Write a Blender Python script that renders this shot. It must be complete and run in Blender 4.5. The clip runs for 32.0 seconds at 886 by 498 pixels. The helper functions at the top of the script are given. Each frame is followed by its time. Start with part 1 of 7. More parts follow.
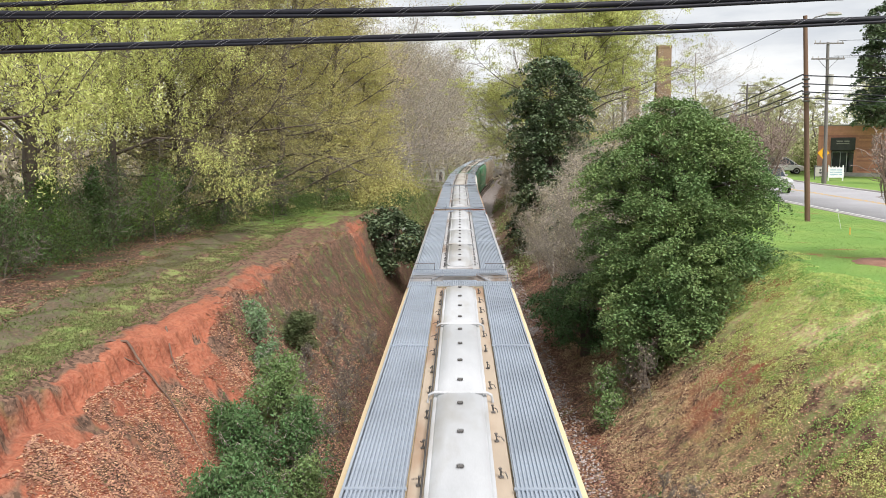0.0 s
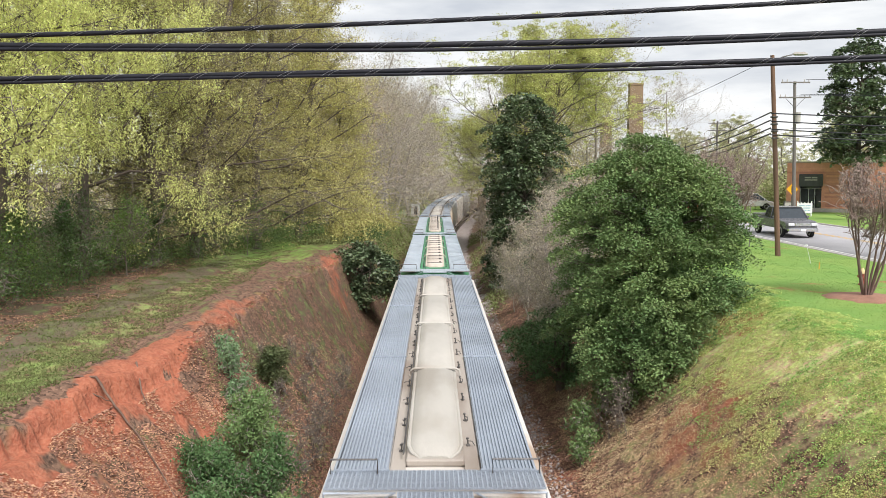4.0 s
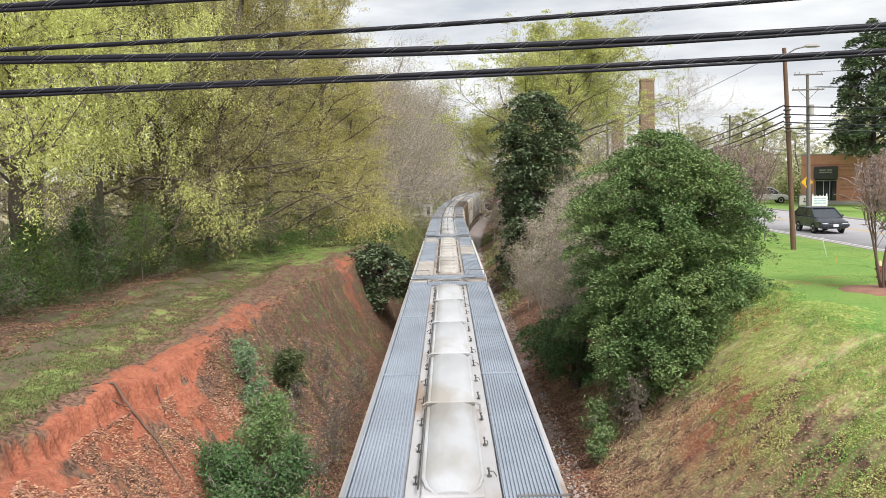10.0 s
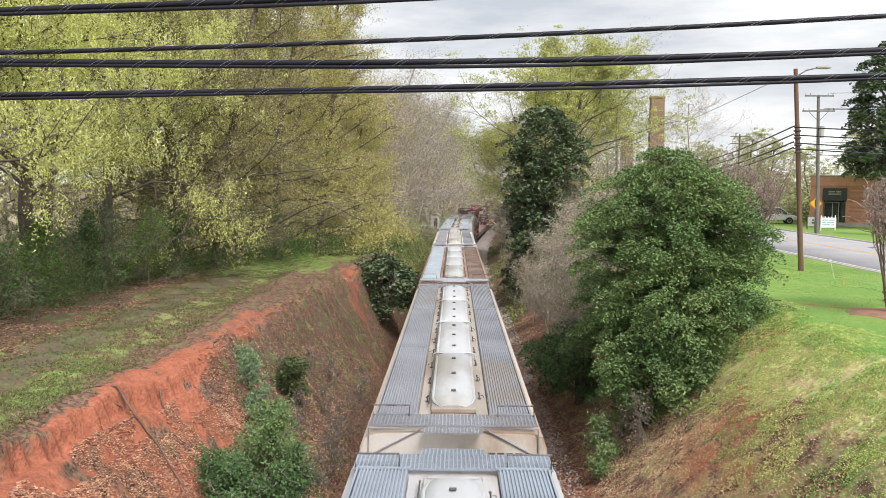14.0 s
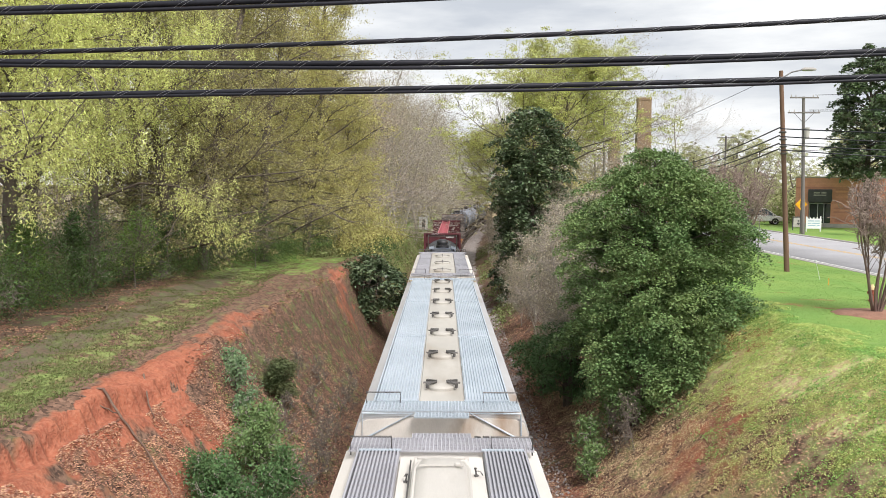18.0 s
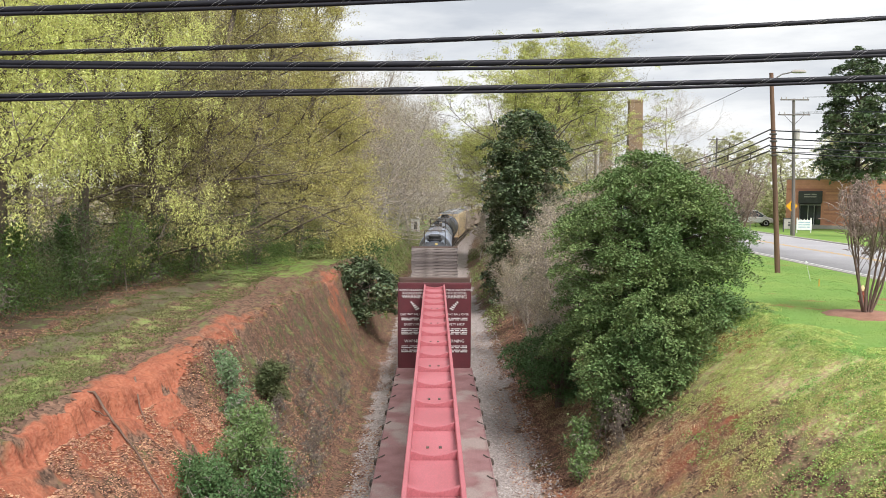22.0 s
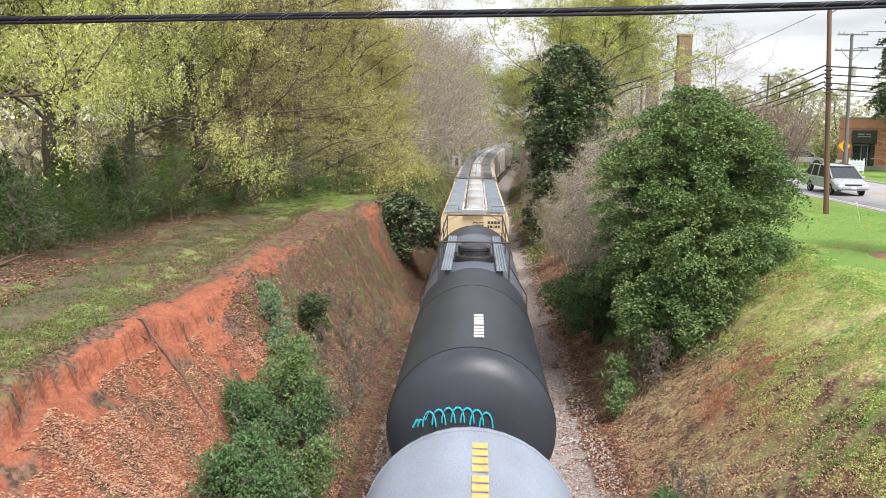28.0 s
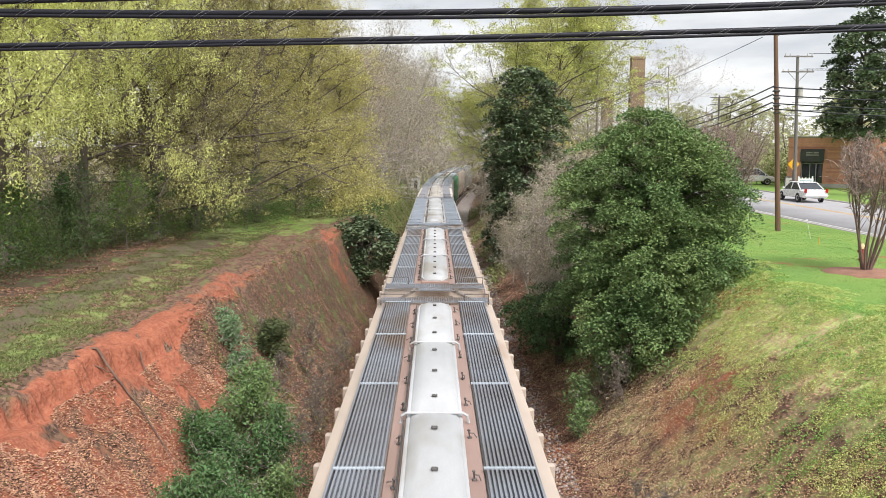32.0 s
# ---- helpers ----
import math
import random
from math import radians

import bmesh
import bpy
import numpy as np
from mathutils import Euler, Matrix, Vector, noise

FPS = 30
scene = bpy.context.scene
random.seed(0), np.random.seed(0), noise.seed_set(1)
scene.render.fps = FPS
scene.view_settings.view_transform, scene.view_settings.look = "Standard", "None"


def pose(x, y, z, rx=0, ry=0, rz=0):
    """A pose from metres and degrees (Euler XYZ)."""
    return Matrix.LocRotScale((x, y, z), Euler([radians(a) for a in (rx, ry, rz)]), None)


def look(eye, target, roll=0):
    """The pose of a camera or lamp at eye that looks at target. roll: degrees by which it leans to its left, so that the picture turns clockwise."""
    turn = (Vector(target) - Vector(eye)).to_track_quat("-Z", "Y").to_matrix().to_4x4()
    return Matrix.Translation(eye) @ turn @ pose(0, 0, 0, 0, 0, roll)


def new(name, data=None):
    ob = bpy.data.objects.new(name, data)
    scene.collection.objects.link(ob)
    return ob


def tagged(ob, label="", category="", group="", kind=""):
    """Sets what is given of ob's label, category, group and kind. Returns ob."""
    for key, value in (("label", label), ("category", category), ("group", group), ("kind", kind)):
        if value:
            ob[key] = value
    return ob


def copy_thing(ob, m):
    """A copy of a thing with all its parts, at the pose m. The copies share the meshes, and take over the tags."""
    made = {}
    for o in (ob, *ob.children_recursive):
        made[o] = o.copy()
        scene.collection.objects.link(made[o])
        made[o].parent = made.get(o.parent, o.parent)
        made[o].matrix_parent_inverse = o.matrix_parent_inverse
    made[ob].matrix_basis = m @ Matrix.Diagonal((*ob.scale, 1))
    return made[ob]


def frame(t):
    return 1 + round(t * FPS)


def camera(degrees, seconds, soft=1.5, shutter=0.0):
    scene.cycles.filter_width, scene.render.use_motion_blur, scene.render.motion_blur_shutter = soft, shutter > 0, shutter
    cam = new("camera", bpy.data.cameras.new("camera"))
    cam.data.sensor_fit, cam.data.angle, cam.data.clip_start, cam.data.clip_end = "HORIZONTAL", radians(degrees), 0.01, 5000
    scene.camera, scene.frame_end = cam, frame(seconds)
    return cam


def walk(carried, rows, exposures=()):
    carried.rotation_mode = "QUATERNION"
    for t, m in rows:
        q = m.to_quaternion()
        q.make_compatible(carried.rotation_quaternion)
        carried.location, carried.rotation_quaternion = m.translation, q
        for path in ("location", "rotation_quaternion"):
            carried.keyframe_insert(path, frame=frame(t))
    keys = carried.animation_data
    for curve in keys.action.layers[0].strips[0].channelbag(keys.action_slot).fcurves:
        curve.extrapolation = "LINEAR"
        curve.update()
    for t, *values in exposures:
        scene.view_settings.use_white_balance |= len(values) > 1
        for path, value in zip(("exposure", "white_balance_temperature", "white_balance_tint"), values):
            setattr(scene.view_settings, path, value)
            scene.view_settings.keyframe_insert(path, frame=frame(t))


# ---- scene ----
cam = camera(57.0, 32.0, soft=0.65, shutter=0.12)
# time, height of the eye, pitch, roll, yaw: the camera is held over a bridge rail, straight above the track
PATH = [
    (0, 8.644, -7.81, 0.30, 1.15), (0.5, 8.643, -7.69, 0.32, 1.39), (1, 8.643, -7.56, 0.19, 1.24), (1.5, 8.642, -7.36, -0.14, 0.84),
    (2, 8.641, -7.08, -0.54, 0.16), (2.5, 8.641, -6.57, -0.65, -0.39), (3, 8.640, -5.96, -0.51, -0.67), (3.5, 8.640, -5.35, -0.19, -0.76),
    (5.5, 8.639, -6.08, 0.61, -0.05), (6, 8.639, -6.36, 0.81, 0.09), (6.5, 8.642, -6.50, 1.08, 0.24), (7, 8.644, -6.50, 1.23, 0.33),
    (7.5, 8.647, -6.45, 1.41, 0.40), (8, 8.650, -6.36, 1.45, 0.41), (8.5, 8.652, -6.16, 1.38, 0.39), (9, 8.655, -5.90, 1.33, 0.34),
    (9.5, 8.656, -5.65, 1.27, 0.27), (10, 8.657, -5.41, 1.18, 0.25), (10.5, 8.657, -5.22, 1.06, 0.21), (11, 8.658, -5.09, 0.90, 0.16),
    (11.5, 8.659, -4.95, 0.71, 0.13), (12, 8.659, -4.79, 0.54, 0.18), (12.5, 8.660, -4.67, 0.30, 0.30), (13, 8.661, -4.63, 0.06, 0.48),
    (13.5, 8.661, -4.61, -0.16, 0.67), (14, 8.661, -4.59, -0.29, 0.83), (14.5, 8.660, -4.53, -0.38, 0.87), (16.5, 8.659, -4.35, -0.44, 0.45),
    (17, 8.659, -4.39, -0.38, 0.28), (17.5, 8.659, -4.45, -0.33, 0.11), (18, 8.659, -4.49, -0.26, -0.02), (18.5, 8.658, -4.54, -0.15, -0.10),
    (19, 8.658, -4.54, -0.11, -0.15), (19.5, 8.657, -4.47, -0.14, -0.15), (20, 8.657, -4.37, -0.26, -0.13), (20.5, 8.656, -4.25, -0.43, -0.07),
    (21, 8.655, -4.21, -0.61, -0.02), (21.5, 8.655, -4.29, -0.53, -0.08), (22, 8.654, -4.34, -0.20, -0.58), (22.5, 8.654, -4.29, -0.02, -1.31),
    (23, 8.653, -4.27, -0.42, -1.76), (23.5, 8.652, -3.94, -0.83, -1.10), (24, 8.650, -3.75, -0.68, -0.29), (24.5, 8.646, -3.91, -0.58, 0.31),
    (26.5, 8.630, -5.59, -0.70, 0.63), (27, 8.622, -6.39, -0.72, 0.88), (27.5, 8.614, -7.57, -0.65, 1.54), (28, 8.606, -8.78, -0.71, 2.33),
    (28.5, 8.604, -10.71, -0.03, 5.01), (29, 8.602, -11.69, 2.02, 6.57), (29.5, 8.600, -11.84, 2.35, 6.91), (30, 8.607, -9.53, 1.40, 5.43),
    (30.5, 8.615, -6.55, 0.73, 2.18), (31, 8.622, -5.58, 0.12, 0.14), (31.5, 8.622, -6.31, -0.39, -0.69), (32, 8.617, -7.21, -0.17, -0.56),
]
walk(cam, [(t, pose(0, 0, z, 90 + p, r, y)) for t, z, p, r, y in PATH],
     [(0, 0.34), (27.4, 0.34), (28.6, 0.56), (29.7, 0.52), (30.5, 0.34), (32, 0.34)])

# ---- light ----
world = bpy.data.worlds.new("overcast_sky")
scene.world = world
world.use_nodes = True
wn, wl = world.node_tree.nodes, world.node_tree.links
wn.clear()
w_out, w_bg = wn.new("ShaderNodeOutputWorld"), wn.new("ShaderNodeBackground")
w_sky = wn.new("ShaderNodeTexSky")
w_sky.sky_type, w_sky.sun_disc = "NISHITA", False
w_sky.sun_elevation, w_sky.sun_rotation = radians(51), radians(152)
w_sky.air_density, w_sky.dust_density = 1.0, 3.0
w_co, w_map = wn.new("ShaderNodeTexCoord"), wn.new("ShaderNodeMapping")
w_map.inputs["Scale"].default_value = (1.2, 1.2, 5.5)
w_noise, w_ramp = wn.new("ShaderNodeTexNoise"), wn.new("ShaderNodeValToRGB")
w_noise.inputs["Scale"].default_value, w_noise.inputs["Detail"].default_value = 2.3, 8
w_noise.inputs["Roughness"].default_value = 0.55
w_ramp.color_ramp.elements[0].position, w_ramp.color_ramp.elements[0].color = 0.34, (5.2, 5.5, 6.0, 1)
w_ramp.color_ramp.elements[1].position, w_ramp.color_ramp.elements[1].color = 0.62, (9.6, 9.6, 9.5, 1)
w_mix = wn.new("ShaderNodeMix")
w_mix.data_type = "RGBA"
w_mix.inputs["Factor"].default_value = 0.93
wl.new(w_co.outputs["Generated"], w_map.inputs["Vector"])
wl.new(w_map.outputs["Vector"], w_noise.inputs["Vector"])
wl.new(w_noise.outputs["Fac"], w_ramp.inputs["Fac"])
wl.new(w_sky.outputs["Color"], w_mix.inputs["A"])
wl.new(w_ramp.outputs["Color"], w_mix.inputs["B"])
wl.new(w_mix.outputs["Result"], w_bg.inputs["Color"])
w_bg.inputs["Strength"].default_value = 0.1
wl.new(w_bg.outputs["Background"], w_out.inputs["Surface"])
sun = new("sun", bpy.data.lights.new("sun", "SUN"))
sun.data.energy, sun.data.angle, sun.data.color = 3.7, radians(22), (1.0, 0.94, 0.93)
sun.matrix_world = look((0, 0, 53), (-20, 38, 0))


# ---- materials ----
def shade(name, base, other=None, scale=8.0, rough=0.7, metal=0.0, bump=0.0, fine=60.0, dirt=None, dirt_at=0.6, per=0.0, island=0.0,
          stretch=(1, 1, 1), spec=0.5, sheer=0.0, fleck=0.17):
    """A procedural surface: two colours mixed by a coarse noise, grain by a fine one, dirt in patches, and a change from piece to piece."""
    m = bpy.data.materials.new(name)
    m.use_nodes = True
    n, l = m.node_tree.nodes, m.node_tree.links
    bs = n["Principled BSDF"]
    bs.inputs["Roughness"].default_value, bs.inputs["Metallic"].default_value = rough, metal
    bs.inputs["Specular IOR Level"].default_value = spec
    co, mp = n.new("ShaderNodeTexCoord"), n.new("ShaderNodeMapping")
    mp.inputs["Scale"].default_value = stretch
    l.new(co.outputs["Object"], mp.inputs["Vector"])

    def grain(size, detail):
        t = n.new("ShaderNodeTexNoise")
        t.inputs["Scale"].default_value, t.inputs["Detail"].default_value = size, detail
        l.new(mp.outputs["Vector"], t.inputs["Vector"])
        return t

    def mix(fac, a, b, kind="MIX"):
        x = n.new("ShaderNodeMix")
        x.data_type, x.blend_type = "RGBA", kind
        for socket, v in (("Factor", fac), ("A", a), ("B", b)):
            if isinstance(v, bpy.types.NodeSocket):
                l.new(v, x.inputs[socket])
            else:
                x.inputs[socket].default_value = (*v, 1) if isinstance(v, tuple) else v
        return x.outputs["Result"]

    def ramp(src, lo, hi, a=0.0, b=1.0):
        r = n.new("ShaderNodeMapRange")
        r.inputs["From Min"].default_value, r.inputs["From Max"].default_value = lo, hi
        r.inputs["To Min"].default_value, r.inputs["To Max"].default_value = a, b
        l.new(src, r.inputs["Value"])
        return r.outputs["Result"]

    coarse, small = grain(scale, 5), grain(fine, 3)
    col = mix(ramp(coarse.outputs["Fac"], 0.36, 0.64), base, other or tuple(c * 0.8 for c in base))
    if dirt:
        spots = grain(scale * 0.45, 8)
        col = mix(ramp(spots.outputs["Fac"], dirt_at - 0.05, dirt_at + 0.06), col, dirt)
    g = ramp(small.outputs["Fac"], 0.3, 0.7, 1 - fleck, 1 + fleck)
    hsv = n.new("ShaderNodeHueSaturation")
    l.new(col, hsv.inputs["Color"])
    value = g
    if per or island:
        src = n.new("ShaderNodeObjectInfo") if per else n.new("ShaderNodeNewGeometry")
        amount = per or island
        rnd = src.outputs["Random" if per else "Random Per Island"]
        mul = n.new("ShaderNodeMath")
        mul.operation = "MULTIPLY"
        l.new(g, mul.inputs[0])
        l.new(ramp(rnd, 0, 1, 1 - amount, 1 + amount), mul.inputs[1])
        value = mul.outputs[0]
        l.new(ramp(rnd, 0, 1, 0.5 - 0.05 * amount, 0.5 + 0.05 * amount), hsv.inputs["Hue"])
    l.new(value, hsv.inputs["Value"])
    l.new(hsv.outputs["Color"], bs.inputs["Base Color"])
    l.new(ramp(small.outputs["Fac"], 0.3, 0.7, max(0.02, rough - 0.08), min(1, rough + 0.08)), bs.inputs["Roughness"])
    if bump:
        b = n.new("ShaderNodeBump")
        b.inputs["Strength"].default_value, b.inputs["Distance"].default_value = 0.6, bump
        l.new(small.outputs["Fac"], b.inputs["Height"])
        l.new(b.outputs["Normal"], bs.inputs["Normal"])
    if sheer:
        tr, add = n.new("ShaderNodeBsdfTranslucent"), n.new("ShaderNodeMixShader")
        add.inputs[0].default_value = sheer
        l.new(hsv.outputs["Color"], tr.inputs["Color"])
        l.new(bs.outputs["BSDF"], add.inputs[1])
        l.new(tr.outputs["BSDF"], add.inputs[2])
        l.new(add.outputs["Shader"], n["Material Output"].inputs["Surface"])
    return m


def paint(name, c, dirt=(0.2, 0.15, 0.11), at=0.62, rough=0.55, metal=0.0):
    return shade(name, c, tuple(v * 0.86 for v in c), 1.1, rough, metal, 0.001, 40, dirt, at, stretch=(1.6, 0.5, 0.8), fleck=0.05)


M = {
    "zinc": shade("zinc_grating", (0.36, 0.41, 0.47), (0.29, 0.33, 0.38), 0.7, 0.5, 0.35, 0.003, 50, island=0.06),
    "zinc_pale": shade("pale_zinc_grating", (0.50, 0.56, 0.61), (0.42, 0.48, 0.53), 0.7, 0.5, 0.3, 0.003, 50, island=0.05),
    "zinc_dark": shade("dull_zinc_grating", (0.25, 0.27, 0.30), (0.19, 0.19, 0.20), 0.7, 0.6, 0.3, 0.003, 50, (0.17, 0.13, 0.1), 0.6, island=0.1),
    "zinc_mid": shade("weathered_zinc_grating", (0.31, 0.325, 0.355), (0.25, 0.26, 0.285), 0.7, 0.55, 0.3, 0.003, 50, (0.27, 0.25, 0.23), 0.6, island=0.08),
    "zinc_violet": shade("pale_dusty_zinc_grating", (0.4, 0.4, 0.43), (0.33, 0.33, 0.355), 0.7, 0.6, 0.2, 0.003, 50, island=0.08),
    "rust_grate": shade("rusty_grating", (0.19, 0.13, 0.10), (0.27, 0.2, 0.16), 0.9, 0.75, 0.2, 0.003, 50, island=0.12),
    "cream_grate": shade("cream_grating", (0.47, 0.445, 0.4), (0.4, 0.37, 0.33), 0.8, 0.65, 0, 0.003, 50, island=0.05),
    "white_hatch": paint("white_hatch_paint", (0.45, 0.465, 0.475), (0.31, 0.295, 0.265), 0.55),
    "cream_hatch": paint("cream_hatch_paint", (0.44, 0.42, 0.375), (0.33, 0.3, 0.255), 0.56),
    "beige_hatch": paint("beige_hatch_paint", (0.6, 0.53, 0.455), (0.48, 0.41, 0.34), 0.56),
    "grey_hatch": paint("dusty_grey_hatch_paint", (0.48, 0.46, 0.42), (0.34, 0.31, 0.27), 0.58),
    "dusty_gap": paint("dusty_grey_beige_roof_paint", (0.36, 0.32, 0.275), (0.22, 0.18, 0.145), 0.56),
    "pink_dust": paint("dusty_pinkish_brown_roof_paint", (0.33, 0.225, 0.19), (0.24, 0.16, 0.13), 0.56),
    "pale_tan_body": paint("pale_tan_dusty_car_paint", (0.5, 0.42, 0.35), (0.36, 0.26, 0.19), 0.58),
    "cream_body": paint("cream_car_paint", (0.68, 0.54, 0.33), (0.42, 0.22, 0.08), 0.66),
    "grey_body": paint("grey_car_paint", (0.42, 0.42, 0.42), (0.26, 0.2, 0.15), 0.6),
    "white_body": paint("off_white_car_paint", (0.6, 0.57, 0.52), (0.36, 0.27, 0.2), 0.6),
    "tan_body": paint("weathered_tan_car_paint", (0.44, 0.36, 0.27), (0.27, 0.16, 0.09), 0.56),
    "rust_body": paint("rusty_orange_car_paint", (0.46, 0.3, 0.17), (0.3, 0.11, 0.05), 0.52),
    "green_body": paint("green_car_paint", (0.045, 0.22, 0.095), (0.12, 0.2, 0.12), 0.66),
    "brown_body": paint("brown_car_paint", (0.33, 0.21, 0.16), (0.2, 0.11, 0.07), 0.55),
    "steel": shade("dark_running_gear_steel", (0.06, 0.055, 0.05), (0.1, 0.075, 0.06), 2, 0.7, 0.3, 0.004, 30),
    "fitting": shade("grey_iron_fitting", (0.13, 0.125, 0.12), (0.08, 0.075, 0.07), 3, 0.55, 0.6, 0.002, 60),
    "tank_black": shade("matt_black_tank_paint", (0.026, 0.031, 0.042), (0.038, 0.044, 0.058), 0.8, 0.45, 0, 0.001, 40),
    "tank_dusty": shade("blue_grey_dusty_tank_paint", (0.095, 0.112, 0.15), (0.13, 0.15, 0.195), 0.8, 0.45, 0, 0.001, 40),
    "hood_black": shade("black_housing_paint", (0.02, 0.021, 0.024), (0.03, 0.031, 0.034), 3, 0.5, 0, 0.001, 40),
    "tank_grey": shade("grey_tank_paint_with_worn_patches", (0.3, 0.345, 0.43), (0.25, 0.28, 0.34), 1.0, 0.55, 0, 0.001, 40, (0.095, 0.092, 0.095), 0.66, stretch=(1.5, 0.6, 1.5)),
    "tank_worn": shade("bare_grey_worn_tank_crown", (0.175, 0.168, 0.17), (0.125, 0.12, 0.122), 1.4, 0.6, 0, 0.001, 40),
    "tank_slate": shade("slate_tank_paint", (0.036, 0.042, 0.055), (0.058, 0.066, 0.085), 0.9, 0.5, 0, 0.001, 40, spec=0.4),
    "maroon": shade("maroon_car_paint", (0.11, 0.023, 0.03), (0.085, 0.02, 0.026), 1.2, 0.55, 0, 0.002, 40),
    "pink": shade("sun_bleached_pink_red_paint", (0.43, 0.135, 0.155), (0.36, 0.105, 0.12), 1.0, 0.6, 0, 0.002, 40),
    "deck_red": shade("dusty_maroon_deck", (0.27, 0.15, 0.15), (0.2, 0.1, 0.1), 1.5, 0.8, 0, 0.004, 30, (0.3, 0.24, 0.22), 0.55),
    "old_wood": shade("weathered_grey_planks", (0.25, 0.23, 0.225), (0.1, 0.088, 0.085), 2.2, 0.85, 0, 0.006, 25, (0.05, 0.042, 0.04), 0.6, per=0.42, stretch=(0.5, 8, 8)),
    "orange_deck": shade("orange_rust_deck", (0.52, 0.235, 0.06), (0.42, 0.17, 0.045), 1.2, 0.8, 0, 0.004, 30, (0.26, 0.1, 0.04), 0.6, stretch=(4.5, 0.22, 1)),
    "worn_deck": shade("brown_worn_deck_plate", (0.24, 0.125, 0.055), (0.36, 0.165, 0.055), 1.6, 0.8, 0, 0.004, 30, (0.14, 0.07, 0.04), 0.58, stretch=(1.2, 1.2, 1)),
    "brown_steel": shade("brown_painted_steel", (0.12, 0.07, 0.055), (0.08, 0.05, 0.04), 1.5, 0.7, 0.1, 0.003, 30),
    "white_letter": shade("white_lettering", (0.75, 0.74, 0.72), rough=0.6),
    "dark_letter": shade("dark_lettering", (0.04, 0.04, 0.04), rough=0.6),
    "yellow_letter": shade("yellow_lettering", (0.62, 0.47, 0.16), rough=0.6),
    "cyan_letter": shade("cyan_spray_paint", (0.05, 0.5, 0.6), rough=0.6),
    "rail": shade("worn_rail_steel", (0.28, 0.26, 0.25), (0.16, 0.11, 0.08), 3, 0.35, 0.8, 0.001, 40),
    "tie": shade("creosoted_tie", (0.09, 0.07, 0.055), (0.14, 0.12, 0.1), 3, 0.9, 0, 0.01, 30, per=0.2),
    "ballast": shade("granite_ballast", (0.42, 0.39, 0.37), (0.32, 0.28, 0.265), 1.2, 0.9, 0, 0.02, 18, island=0.3),
    "bark": shade("grey_brown_bark", (0.085, 0.066, 0.052), (0.13, 0.105, 0.085), 3, 0.9, 0, 0.03, 22, stretch=(2, 2, 0.5)),
    "bark_red": shade("reddish_bark", (0.15, 0.095, 0.08), (0.21, 0.145, 0.125), 3, 0.85, 0, 0.01, 22, stretch=(2, 2, 0.5)),
    "twig": shade("grey_twigs", (0.3, 0.265, 0.23), (0.39, 0.345, 0.3), 3, 0.9, 0, 0, 30, island=0.25),
    # grey bark and twigs with distance haze mixed into the colour
    "twig_haze": shade("hazed_grey_distant_twigs", (0.3, 0.27, 0.24), (0.4, 0.36, 0.325), 3, 0.9, 0, 0, 30, island=0.2),
    "twig_dark": shade("dark_woodland_twigs", (0.13, 0.108, 0.09), (0.19, 0.16, 0.135), 3, 0.9, 0, 0, 30, island=0.25),
    "twig_red": shade("reddish_grey_twigs", (0.26, 0.19, 0.165), (0.34, 0.26, 0.23), 3, 0.9, 0, 0, 30, island=0.25),
    "spring": shade("yellow_green_spring_leaves", (0.7, 0.73, 0.27), (0.58, 0.61, 0.22), 0.35, 0.6, 0, 0, 8, island=0.3, spec=0.2, sheer=0.35),
    "spring_olive": shade("olive_spring_leaves", (0.4, 0.365, 0.17), (0.29, 0.265, 0.125), 0.3, 0.6, 0, 0, 8, island=0.5, spec=0.2, sheer=0.35),
    "spring_gold": shade("golden_green_spring_leaves", (0.55, 0.5, 0.2), (0.44, 0.41, 0.16), 0.3, 0.6, 0, 0, 8, island=0.4, spec=0.2, sheer=0.4),
    "spring_green": shade("light_green_spring_leaves", (0.56, 0.58, 0.21), (0.46, 0.47, 0.17), 0.3, 0.6, 0, 0, 8, island=0.35, spec=0.2, sheer=0.4),
    "bud": shade("tan_pink_buds", (0.43, 0.385, 0.29), (0.37, 0.33, 0.235), 0.3, 0.7, 0, 0, 8, island=0.4, spec=0.2, sheer=0.25),
    "bud_pink": shade("pinkish_tree_buds", (0.5, 0.37, 0.29), (0.44, 0.35, 0.24), 0.3, 0.7, 0, 0, 8, island=0.35, spec=0.2, sheer=0.3),
    "under": shade("dark_understory_leaves", (0.065, 0.115, 0.035), (0.1, 0.15, 0.05), 0.4, 0.55, 0, 0, 8, island=0.5, spec=0.3, sheer=0.2),
    "sapling": shade("fresh_green_sapling_leaves", (0.15, 0.25, 0.06), (0.21, 0.28, 0.08), 0.4, 0.55, 0, 0, 8, island=0.4, spec=0.25, sheer=0.4),
    "holly": shade("holly_leaves", (0.12, 0.2, 0.075), (0.205, 0.285, 0.105), 0.55, 0.5, 0, 0, 10, island=0.35, spec=0.2, sheer=0.14),
    "holly_grey": shade("grey_green_holly_leaves", (0.105, 0.185, 0.07), (0.065, 0.13, 0.045), 0.7, 0.6, 0, 0, 10, island=0.4, spec=0.25, sheer=0.14),
    "holly_pale": shade("pale_holly_leaves", (0.21, 0.31, 0.16), (0.14, 0.23, 0.11), 0.7, 0.5, 0, 0, 10, island=0.35, spec=0.28, sheer=0.25),
    "magnolia": shade("dark_magnolia_leaves", (0.085, 0.125, 0.065), (0.14, 0.18, 0.09), 0.6, 0.42, 0, 0, 10, island=0.5, spec=0.32, sheer=0.1),
